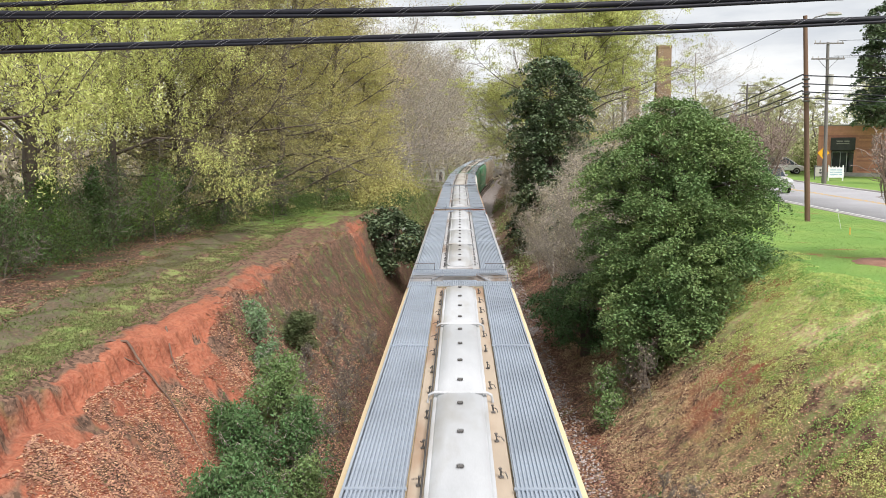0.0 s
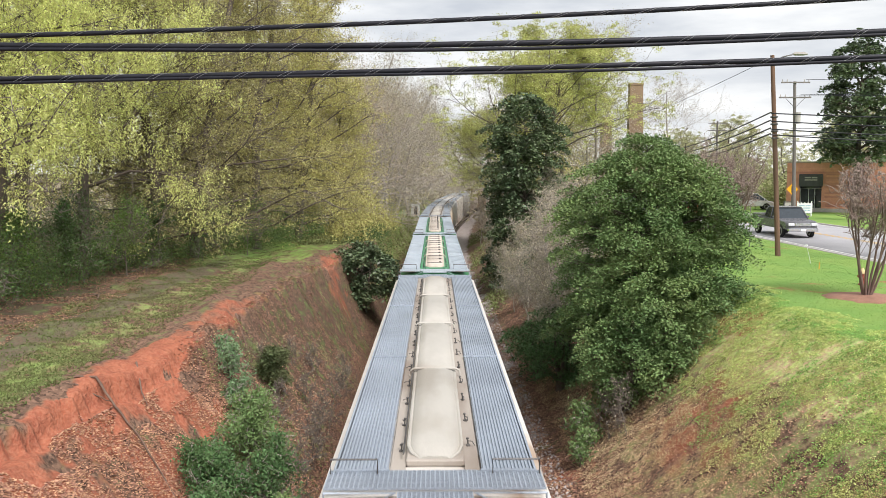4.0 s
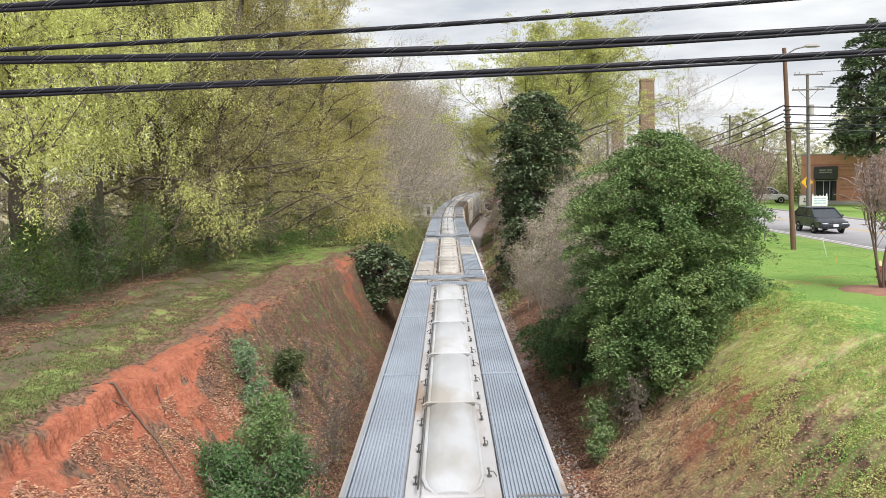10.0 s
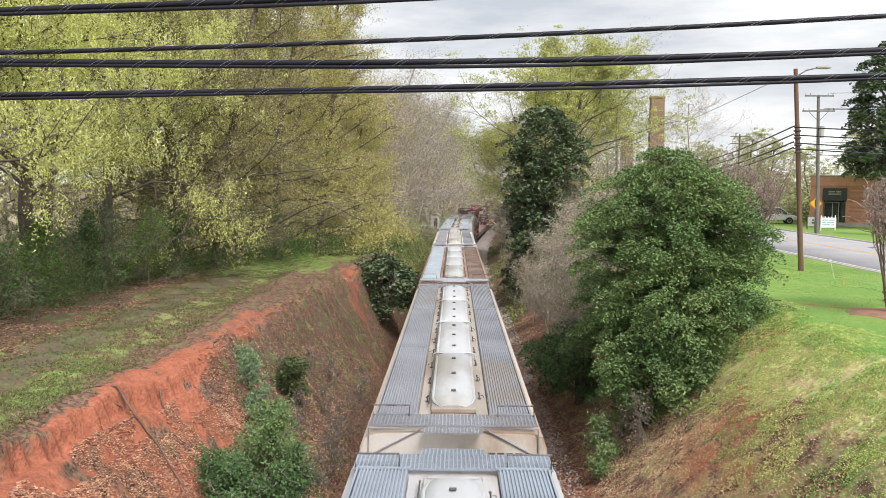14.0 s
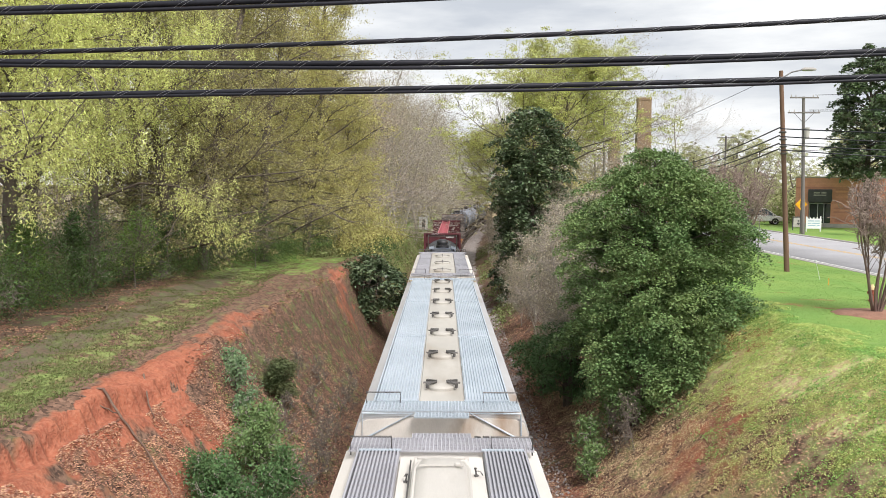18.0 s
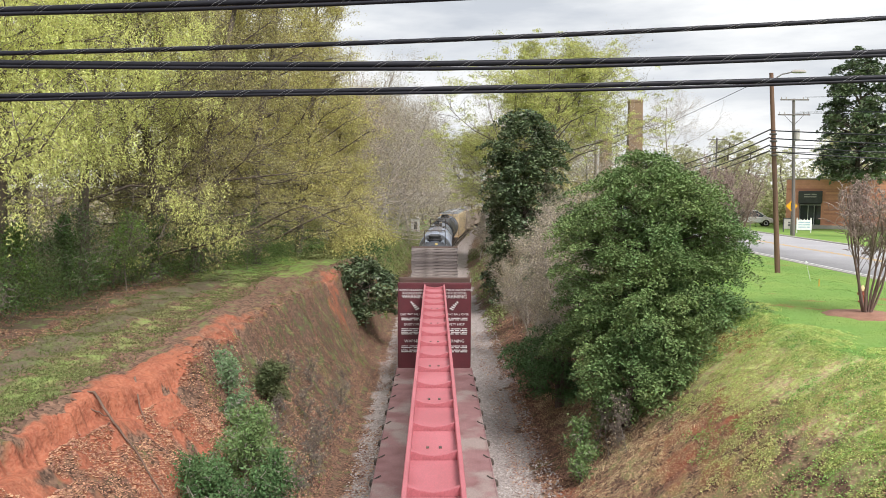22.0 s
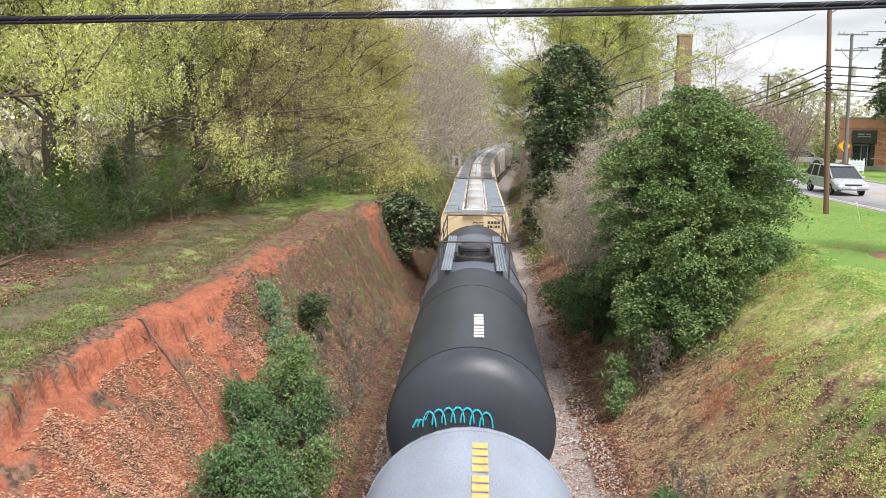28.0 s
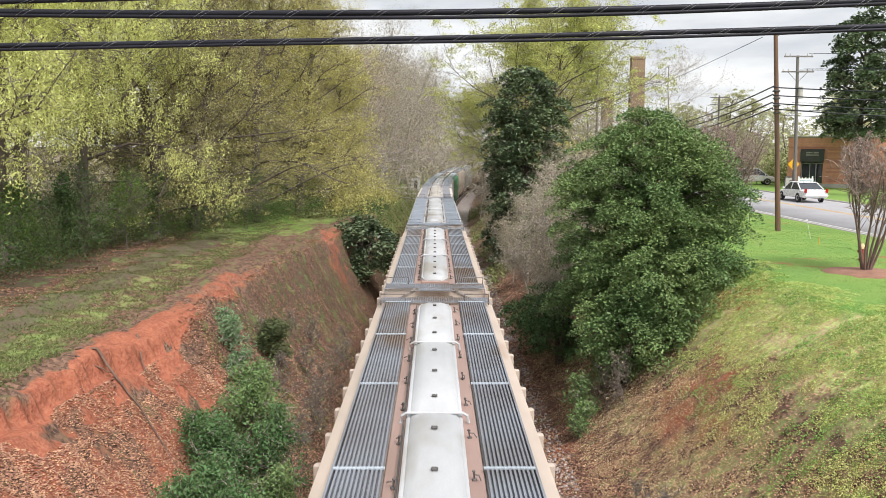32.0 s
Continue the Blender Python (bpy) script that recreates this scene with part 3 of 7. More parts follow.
    clayc = mix(rng(streak.outputs["Fac"], 0.5, 0.66, 0, 0.75), clayc, (0.24, 0.085, 0.05))
    green = mix(rng(big.outputs["Fac"], 0.38, 0.62), (0.165, 0.29, 0.068), (0.225, 0.325, 0.08))
    green = mix(rng(fine.outputs["Fac"], 0.4, 0.65, 0, 0.5), green, (0.13, 0.24, 0.05))
    speck = tex(6.5, 6)
    weedc = mix(rng(speck.outputs["Fac"], 0.42, 0.6), (0.45, 0.33, 0.2), (0.46, 0.52, 0.2))
    path = mix(rng(speck.outputs["Fac"], 0.38, 0.62), (0.15, 0.115, 0.085), (0.115, 0.118, 0.06))
    path = mix(rng(fine.outputs["Fac"], 0.4, 0.6, 0, 0.5), path, (0.085, 0.063, 0.046))
    # woodland floor, its brown darkened to hold the shade under the trees
    floor = mix(rng(mid.outputs["Fac"], 0.35, 0.65), (0.12, 0.083, 0.06), (0.08, 0.07, 0.04))
    stone = mix(rng(vor.outputs["Green"], 0, 1), (0.24, 0.205, 0.19), (0.42, 0.375, 0.35))
    col = mix(mask(split[1].outputs["Red"]), litter, floor)
    col = mix(mask(split[1].outputs["Blue"]), col, weedc)
    col = mix(mask(split[0].outputs["Blue"], 0.45, 0.5), col, path)
    col = mix(mask(split[0].outputs["Green"], 0.4, 0.4), col, green)
    col = mix(mask(split[0].outputs["Red"]), col, clayc)
    col = mix(mask(split[1].outputs["Green"]), col, stone)
    l.new(col, bs.inputs["Base Color"])
    bs.inputs["Roughness"].default_value = 0.9
    b = n.new("ShaderNodeBump")
    b.inputs["Strength"].default_value, b.inputs["Distance"].default_value = 1.0, 0.035
    l.new(fine.outputs["Fac"], b.inputs["Height"])
    b2 = n.new("ShaderNodeBump")
    b2.inputs["Strength"].default_value, b2.inputs["Distance"].default_value = 0.8, 0.07
    l.new(speck.outputs["Fac"], b2.inputs["Height"])
    l.new(b2.outputs["Normal"], b.inputs["Normal"])
    l.new(b.outputs["Normal"], bs.inputs["Normal"])
    me.materials.append(m)
    tagged(new("ground", me), "red clay railway cutting with leaf litter, weeds and lawn", "ground", kind="structure")


make_ground()


def ribbon(name, d0, d1, z0, z1, s0, s1, n, material, label, category):
    """A band that follows the track, d0 to d1 metres beside it."""
    ss = np.linspace(s0, s1, n)
    cols = [(d0, z0), (d0, z1), (d1, z1), (d1, z0)]
    pts = []
    for d, z in cols:
        x, y, _ = line(ss, d)
        pts.append(np.stack([x, y, 0 * x + z], -1))
    v = np.stack(pts, 1).reshape(-1, 3)
    i = np.arange(n - 1)[:, None] * 4
    q = np.concatenate([i + np.array([[k, (k + 1) % 4, 4 + (k + 1) % 4, 4 + k]]) for k in range(4)])
    return tagged(part(name, sheet(name, v, q), material), label, category, kind="structure")


ROAD_Z = 4.5
ribbon("road", 20.6, 30.4, ROAD_Z - 0.12, ROAD_Z, -400, 640, 400, "asphalt", "grey two-lane asphalt road beside the lawn", "road")
ribbon("kerb", 20.35, 20.6, ROAD_Z - 0.12, ROAD_Z + 0.012, -400, 640, 400, "kerb", "low worn concrete edging along the lawn", "kerb")
ribbon("kerb", 30.4, 30.65, ROAD_Z - 0.12, ROAD_Z + 0.08, -400, 640, 400, "kerb", "pale concrete kerb on the far side of the road", "kerb")
ribbon("edge_line", 20.8, 20.95, ROAD_Z - 0.02, ROAD_Z + 0.005, -400, 640, 400, "line_white", "white painted edge line of the road", "road marking")
ribbon("edge_line", 29.95, 30.1, ROAD_Z - 0.02, ROAD_Z + 0.005, -400, 640, 400, "line_white", "white painted edge line of the road", "road marking")
for off in (-0.22, 0.08):
    ribbon("centre_line", 25.7 + off, 25.82 + off, ROAD_Z - 0.02, ROAD_Z + 0.005, -400, 640, 400, "line_yellow", "double yellow centre line of the road", "road marking")

# ---- track ----
track = thing("railway_track", "single railway track on grey stone ballast", "track", kind="structure")
for side in (-0.755, 0.755):
    ss = np.linspace(-300, 640, 470)
    prof = [(-0.07, -0.17), (0.07, -0.17), (0.07, -0.15), (0.012, -0.12), (0.012, -0.04), (0.036, -0.03), (0.036, 0.0), (-0.036, 0.0), (-0.036, -0.03), (-0.012, -0.04), (-0.012, -0.12), (-0.07, -0.15)]
    pts = []
    for px, pz in prof:
        x, y, _ = line(ss, side + px)
        pts.append(np.stack([x, y, 0 * x + pz], -1))
    k = len(prof)
    i = np.arange(len(ss) - 1)[:, None] * k
    q = np.concatenate([i + np.array([[j, (j + 1) % k, k + (j + 1) % k, k + j]]) for j in range(k)])
    part("rail", sheet("rail", np.stack(pts, 1).reshape(-1, 3), q), "rail", track, "worn steel rail with a bright head")


# ---- train ----
CARS = []


def mirrored(half):
    """A closed outline out of its right half, from the bottom up."""
    return half + [(-x, z) for x, z in reversed(half) if x > 1e-6]


def lettering(text, size, material, parent, at, label=""):
    cu = bpy.data.curves.new("letters", "FONT")
    cu.body, cu.size, cu.extrude, cu.align_x = text, size, 0.002, "CENTER"
    ob = bpy.data.objects.new("letters", cu)
    me = bpy.data.meshes.new_from_object(ob)
    bpy.data.objects.remove(ob)
    return part("lettering", me, material, parent, label or "painted lettering", at)


def bars(rows, w, h, gap, material, parent, at, name="lettering_bar"):
    """Short painted bars in rows, for writing too small or too private to spell out."""
    for r, cuts in enumerate(rows):
        sh = Shape()
        x = -w / 2
        total = sum(cuts)
        for k, c in enumerate(cuts):
            ww = w * c / total
            if k % 2 == 0:
                sh.box(x + ww / 2, -r * (h + gap), 0, ww, h, 0.004)
            x += ww
        part(name, sh, material, parent, "row of painted writing", at)


def wheel_mesh():
    sh = Shape()
    prof = [(0.0, 0.14), (0.42, 0.14), (0.42, 0.09), (0.46, 0.05), (0.46, 0.0), (0.5, 0.0), (0.5, -0.03), (0.36, -0.03), (0.3, 0.0), (0.0, -0.02)]
    n = 12
    rings = [[(px, r * math.cos(k * math.tau / n), r * math.sin(k * math.tau / n)) for k in range(n)] for r, px in [(max(p[0], 0.02), p[1]) for p in prof]]
    sh.loft(rings)
    return sh.mesh("wheel", 30)


WHEEL = wheel_mesh()


def truck(parent, y):
    """A two-axle truck under a car."""
    for sx in (-1, 1):
        fr = Shape()
        out = [(-1.15, 0.62), (-1.15, 0.42), (-0.8, 0.38), (-0.45, 0.22), (0.45, 0.22), (0.8, 0.38), (1.15, 0.42), (1.15, 0.62), (0.7, 0.66), (0.4, 0.8), (-0.4, 0.8), (-0.7, 0.66)]
        fr.loft([[(sx * x, y + a, b) for a, b in out] for x in (0.93, 1.08)])
        for k in (-0.16, 0.0, 0.16):
            fr.tube([(sx * 1.0, y + k, 0.26), (sx * 1.0, y + k, 0.6)], 0.06, 6)
        part("truck_frame", fr, "steel", parent, "cast steel truck side frame")
        for yy in (-0.88, 0.88):
            part("wheel", WHEEL, "steel", parent, at=pose(sx * 0.755, y + yy, 0.46, 0, 0, 0 if sx > 0 else 180))
    for yy in (-0.88, 0.88):
        part("axle", Shape().tube([(-0.9, y + yy, 0.46), (0.9, y + yy, 0.46)], 0.07, 8), "steel", parent)
    part("bolster", Shape().box(0, y, 0.62, 2.1, 0.4, 0.3, 0.05), "steel", parent)


def underframe(parent, L, z=1.0, sides=True):
    part("centre_sill", Shape().box(0, 0, z, 0.55, L - 1.3, 0.35, 0.02), "steel", parent)
    for e in (-1, 1):
        part("coupler", Shape().box(0, e * (L / 2 - 0.35), 0.85, 0.3, 0.75, 0.28, 0.05), "steel", parent, "cast knuckle coupler")
        truck(parent, e * (L / 2 - 2.2))


def grating(x0, x1, y0, y1, z, bars_n=10, drop=0.03):
    """A running board pressed into ribs lengthwise, one folded sheet with depth."""
    pitch = (x1 - x0) / bars_n
    up = []
    for k in range(bars_n):
        x = x0 + k * pitch
        up += [(x, z - drop), (x + pitch * 0.2, z - drop), (x + pitch * 0.32, z + 0.018), (x + pitch * 0.8, z + 0.018), (x + pitch * 0.92, z - drop)]
    up.append((x1, z - drop))
    outline = up + [(x1, z - 0.045), (x0, z - 0.045)]
    return Shape().loft([[(x, y, h) for x, h in outline] for y in (y0, y1)])


def cross_mesh(x0, x1, y0, y1, z, nx, ny):
    """An open grid tread."""
    sh = Shape()
    for k in range(nx + 1):
        sh.box(x0 + (x1 - x0) * k / nx, (y0 + y1) / 2, z, 0.016, y1 - y0, 0.03)
    for k in range(ny + 1):
        sh.box((x0 + x1) / 2, y0 + (y1 - y0) * k / ny, z, x1 - x0, 0.016, 0.026)
    return sh


def latch_mesh():
    """A hold-down: foot, swing bolt with its nut, and a bent handle."""
    sh = Shape().box(0, 0, 0.015, 0.07, 0.06, 0.03, 0.008)
    sh.tube([(0, 0, 0.02), (0.015, 0, 0.13)], 0.013, 6)
    sh.box(0.015, 0, 0.135, 0.045, 0.045, 0.03, 0.008)
    sh.tube([(0.015, 0.01, 0.1), (-0.05, 0.05, 0.09), (-0.06, 0.13, 0.05)], 0.009, 5)
    return sh.mesh("latch")


LATCH = latch_mesh()
STUD = Shape().box(0, 0, 0.012, 0.09, 0.07, 0.03, 0.01).mesh("hatch_stud")
ROUND = [(1.3, 1.05), (1.5, 1.6), (1.58, 2.4), (1.6, 3.3), (1.57, 3.9), (1.53, 4.35), (1.47, 4.53), (1.3, 4.6), (0.6, 4.63), (0.0, 4.64)]
ARCHED = [(1.35, 1.05), (1.55, 1.5), (1.6, 2.4), (1.6, 3.4), (1.58, 3.95), (1.44, 4.26), (1.1, 4.46), (0.6, 4.58), (0.0, 4.62)]
SQUARE = [(1.5, 1.05), (1.52, 2.0), (1.52, 3.4), (1.53, 4.35), (1.48, 4.52), (1.3, 4.58), (0.6, 4.6), (0.0, 4.62)]


def hopper(L, label, body, grate, hatch, gap, prof=ROUND, segs=4, seam=1.1, kind="trough", ribs=False, right=None, patch=None, panels=0, end=None, knobs=False, wide=0.0, marks="dark_letter", hatch_at=()):
    """A covered hopper: body, roof boards, hatches, ends and running gear; origin on the rail under its middle."""
    car = thing("hopper_car", label, "railway car", group="freight cars of the train")
    H = L / 2 - 0.75
    full = mirrored(prof)

    def ring(y, lift):
        return [(x, y, max(z, lift)) for x, z in full]

    sh = Shape()
    sh.loft([ring(-H, 3.3), ring(-H + 0.35, 3.1), ring(-H + 2.4, 1.05), ring(H - 2.4, 1.05), ring(H - 0.35, 3.1), ring(H, 3.3)])
    part("body", sh, body, car, smooth=35)
    top = max(z for _, z in prof)
    for e in (-1, 1):
        # end frame under the sloped end
        fr = Shape()
        for sx in (-1, 1):
            fr.tube([(sx * 1.35, e * (H + 0.02), 1.1), (sx * 1.42, e * (H + 0.02), 3.4)], 0.05, 6)
            fr.tube([(sx * 1.3, e * (H + 0.02), 1.15), (sx * 0.3, e * (H - 0.4), 3.2)], 0.045, 6)
        part("end_post", fr, body, car)
        part("end_sill", Shape().box(0, e * (H + 0.1), 1.12, 3.0, 0.3, 0.3, 0.03), body, car)
        if end:
            plate = [(x * 0.985, z - 0.03) for x, z in full if z > 3.2]
            part("end_panel", Shape().loft([[(x, e * (H + 0.0), z) for x, z in plate], [(x, e * (H + 0.025), z) for x, z in plate]]), end, car)
        g0, g1 = e * (H - 0.62), e * (H + 0.06)
        part("end_walkway", cross_mesh(-1.38, 1.38, min(g0, g1) + 0.08, max(g0, g1), top + 0.075, 46, 9), grate, car, "open steel tread across the roof end")
        g0, g1 = e * (H + 0.07), e * (H + 0.34)
        part("end_step", cross_mesh(-0.46, 0.46, min(g0, g1), max(g0, g1), top + 0.06, 16, 4), grate, car)
        for sx in (-1, 1):
            part("grab_rail", Shape().tube([(sx * 1.36, e * (H - 0.5), top), (sx * 1.36, e * (H - 0.5), top + 0.28), (sx * 0.75, e * (H - 0.5), top + 0.28), (sx * 0.75, e * (H - 0.5), top)], 0.014, 6), "fitting", car)
            part("walkway_brace", Shape().tube([(sx * 1.4, e * (H + 0.04), 3.95), (sx * 1.38, e * (H + 0.05), top + 0.05), (sx * 0.5, e * (H + 0.05), top + 0.05), (sx * 1.4, e * (H + 0.03), 4.2)], 0.02, 6), grate, car)
        lad = Shape()
        for k in range(8):
            lad.tube([(0.85 * -e, e * (H + 0.08), 1.3 + 0.36 * k), (1.3 * -e, e * (H + 0.08), 1.3 + 0.36 * k)], 0.012, 5)
        for xx in (0.85, 1.3):
            lad.tube([(xx * -e, e * (H + 0.08), 1.2), (xx * -e, e * (H + 0.08), 4.3)], 0.018, 5)
        part("end_ladder", lad, body, car)
    # reporting marks on the end that faces down the line
    bars([[3, 1, 3, 1, 3, 1, 3], [3, 1, 3, 1, 3, 1, 3, 1, 3]], 0.55, 0.12, 0.07, marks, car, pose(0.85, -H - 0.03, 4.22, 90, 0, 0))
    bars([[6, 1, 5], [9, 1, 2], [7]], 0.5, 0.03, 0.04, marks, car, pose(0.15, -H - 0.03, 4.22, 90, 0, 0))
    # roof boards
    gx0, gx1 = (0.43, 1.2) if wide else (0.62, 1.21) if panels or kind == "bar" else (0.62, 1.29)
    for sx, mat in ((-1, grate), (1, right or grate)):
        x0, x1 = (gx0, gx1) if sx > 0 else (-gx1, -gx0)
        spans = [(-H + 0.55, H - 0.55, mat)]
        if patch:
            c1, c2, m1, m2 = (-H * 0.4, H * 0.7, patch, mat) if sx < 0 else (-H * 0.1, H * 0.42, mat, patch)
            spans = [(-H + 0.55, c1, m1), (c1 + 0.03, c2, m2), (c2 + 0.03, H - 0.55, m1)]
        for a, b, mm in spans:
            part("running_board", grating(x0, x1, a, b, top + 0.085, 11 if panels else 14, 0.03 if panels else 0.006), mm, car)
        nb = panels or 3
        for k in range(nb + 1):
            yy = -H + 0.58 + (2 * H - 1.16) * k / nb
            part("board_clip", Shape().box((x0 + x1) / 2, yy, top + 0.106, x1 - x0 + 0.04, 0.05, 0.02), "zinc_pale" if panels else mat, car)
        part("board_edge", Shape().box(x1 + 0.03 if sx > 0 else x0 - 0.03, 0, top + 0.05, 0.03, 2 * H - 1.1, 0.1), mat, car)
        part("roof_strip", Shape().box(sx * 0.5, 0, top + 0.02, 0.2, 2 * H - 1.4, 0.04), gap, car, "painted roof strip beside the hatches")
    if kind == "trough":
        ends = H - 1.0
        length = 2 * ends / segs
        part("hatch_coaming", Shape().box(0, 0, top + 0.05, 0.8, 2 * ends + 0.06, 0.1, 0.02), gap, car)
        hw = 0.4
        for k in range(segs):
            y0 = -ends + k * length
            pf = [(-hw, 0.06), (-hw, 0.14), (-hw + 0.025, 0.155), (-hw + 0.05, 0.145), (-hw + 0.08, 0.18), (-0.18, 0.215), (0.18, 0.215), (hw - 0.08, 0.18), (hw - 0.05, 0.145), (hw - 0.025, 0.155), (hw, 0.14), (hw, 0.06)]
            sh = Shape()
            a, b = y0 + 0.02, y0 + length - 0.02
            ta, tb = (0.45 if k == 0 else 0.04), (0.45 if k == segs - 1 else 0.04)
            rows = [(a, 0.55 if k == 0 else 0.94, 0.5), (a + ta * 0.4, 0.86 if k == 0 else 0.98, 0.9), (a + ta, 1, 1)]
            rows += [(b - tb, 1, 1), (b - tb * 0.4, 0.86 if k == segs - 1 else 0.98, 0.9), (b, 0.55 if k == segs - 1 else 0.94, 0.5)]
            sh.loft([[(x * w, y, top + 0.06 + (z - 0.06) * h) for x, z in pf] for y, w, h in rows])
            cover = part("hatch_cover", sh, hatch, car, smooth=50)
            m = max(1, int(length / seam))
            for j in range(m):
                yy = y0 + (j + 0.5) * length / m
                if knobs == 3:
                    part("hatch_stud", STUD, "fitting", cover, at=pose(0, yy, top + 0.225))
                elif knobs:
                    sh = Shape()
                    sh.box(0, yy, top + 0.235, 0.62, 0.035, 0.02, 0.005)
                    sh.box(0.22, yy, top + 0.25, 0.09, 0.06, 0.06, 0.015)
                    part("hold_down_bar", sh, "fitting" if knobs == 1 else hatch, cover)
                for sx in (-1, 1):
                    part("latch", LATCH, "fitting" if gap != "green_body" else "green_body", car, at=pose(sx * 0.48, yy + 0.12 * sx, top + 0.04, 0, 0, (0 if sx < 0 else 180) + 25 * math.sin(k * 3 + j * 5 + sx)) @ Matrix.Scale(0.85, 4))
            strap = Shape().box(0, y0 + length, top + 0.2, 0.84, 0.05, 0.045, 0.015) if k < segs - 1 else Shape().box(0, ends + 0.1, top + 0.08, 0.7, 0.05, 0.05, 0.01)
            if k < segs - 1:
                for sx in (-1, 1):
                    strap.tube([(sx * 0.4, y0 + length, top + 0.2), (sx * 0.47, y0 + length, top + 0.16), (sx * 0.49, y0 + length, top + 0.05)], 0.022, 6)
            part("hatch_seam", strap, hatch, car)
            part("hinge_rod", Shape().tube([(-0.435, y0 + 0.12, top + 0.13), (-0.435, y0 + length - 0.12, top + 0.13)], 0.012, 6), "fitting" if gap != "green_body" else "green_body", car)
    else:
        part("roof_centre", Shape().box(0, 0, top + 0.05, 0.82 if wide else 1.2, 2 * H - 1.3, 0.06, 0.015), hatch, car, "smooth painted roof strip between the boards")
        for k in range(segs):
            yy = hatch_at[k] if hatch_at else -H + 1.6 + (2 * H - 3.2) * k / max(1, segs - 1)
            ring_pts = 20
            sh = Shape()
            q = 0.27 if kind == "cross" else 0.38
            prof_h = [(q, 0.08), (q, 0.13), (q - 0.03, 0.16), (0.1, 0.185), (0.01, 0.19)]
            sh.loft([[(r * math.cos(i * math.tau / ring_pts), yy + r * math.sin(i * math.tau / ring_pts), top + z) for i in range(ring_pts)] for r, z in prof_h])
            hc = part("round_hatch", sh, hatch, car, smooth=30)
            arm = Shape()
            if kind == "cross":
                for sx in (-1, 1):
                    for sy in (-1, 1):
                        arm.tube([(sx * 0.1, yy + sy * 0.03, top + 0.22), (sx * 0.27, yy + sy * 0.16, top + 0.2)], 0.022, 6)
                        arm.box(sx * 0.28, yy + sy * 0.17, top + 0.17, 0.06, 0.06, 0.1, 0.015)
                    arm.tube([(sx * 0.1, yy, top + 0.2), (sx * 0.36, yy, top + 0.19)], 0.02, 6)
            else:
                arm.tube([(-0.42, yy - 0.02, top + 0.15), (-0.2, yy - 0.03, top + 0.2), (0.2, yy - 0.03, top + 0.2), (0.42, yy - 0.02, top + 0.15)], 0.014, 6)
                arm.tube([(0, yy - 0.38, top + 0.14), (0, yy + 0.05, top + 0.21), (0, yy + 0.42, top + 0.14)], 0.016, 6)
                arm.box(0, yy + 0.1, top + 0.22, 0.06, 0.1, 0.05, 0.012)
            part("hatch_arm", arm, "fitting", hc)
    if ribs:
        n = 16
        for sx in (-1, 1):
            for k in range(n):
                yy = -H + 0.6 + (2 * H - 1.2) * k / (n - 1)
                part("side_rib", RIB, body, car, at=pose(sx * 1.52, yy, 0, 0, 0, 0 if sx > 0 else 180))
    for k in range(3):
        yy = (k - 1) * (L - 7) / 3
        sh = Shape()
        w = (L - 7) / 3 * 0.46
        sh.loft([[(x * 1.2, yy + y * w, 1.1) for x, y in ((-1, -1), (1, -1), (1, 1), (-1, 1))], [(x * 0.4, yy + y * 0.35, 0.4) for x, y in ((-1, -1), (1, -1), (1, 1), (-1, 1))]])
        part("outlet_bay", sh, body, car)
    underframe(car, L, 0.95)
    return car


RIB = Shape().box(0.05, 0, 2.75, 0.16, 0.12, 3.1, 0.02).mesh("side_rib")


def worn_crown(r, cz, y_top, y_end):
    """The ragged patch along a barrel's crown where the paint has gone: a skin 4 mm above it."""
    u, v = np.linspace(-1.3, 1.3, 75), np.linspace(0, y_top - y_end, 240)
    V, U = np.meshgrid(v, u, indexing="ij")
    x, y, z = (r + 0.004) * np.sin(U / r), y_top - V, cz + (r + 0.004) * np.cos(U / r)
    side = np.abs(U)
    core = 0.3 + 0.05 * V + 0.16 * fbm(V * 0.9, U * 0, 61, 3) - side
    brush = 0.6 * fbm(1.4 * (V - 0.9 * side) + 7 * (U > 0), side * 0.5, 63, 3) + 0.25 * fbm(5.0 * (V - 0.9 * side), side * 0.8, 64, 2) - 0.6 * (side - 0.35) + 0.05 * V - 0.35
    ends = np.minimum(V - 0.1 - 0.5 * side, y_top - y_end - V - 0.9 * side) + 0.2 * fbm(U * 3, V * 2, 65, 3)
    keep = np.minimum(np.maximum(core, brush), ends) > 0
    i = np.arange(U.size).reshape(U.shape)
    quads = np.stack([i[:-1, :-1], i[1:, :-1], i[1:, 1:], i[:-1, 1:]], -1)[keep[:-1, :-1]]
    return sheet("worn_crown", np.stack([x, y, z], -1).reshape(-1, 3), quads, True)


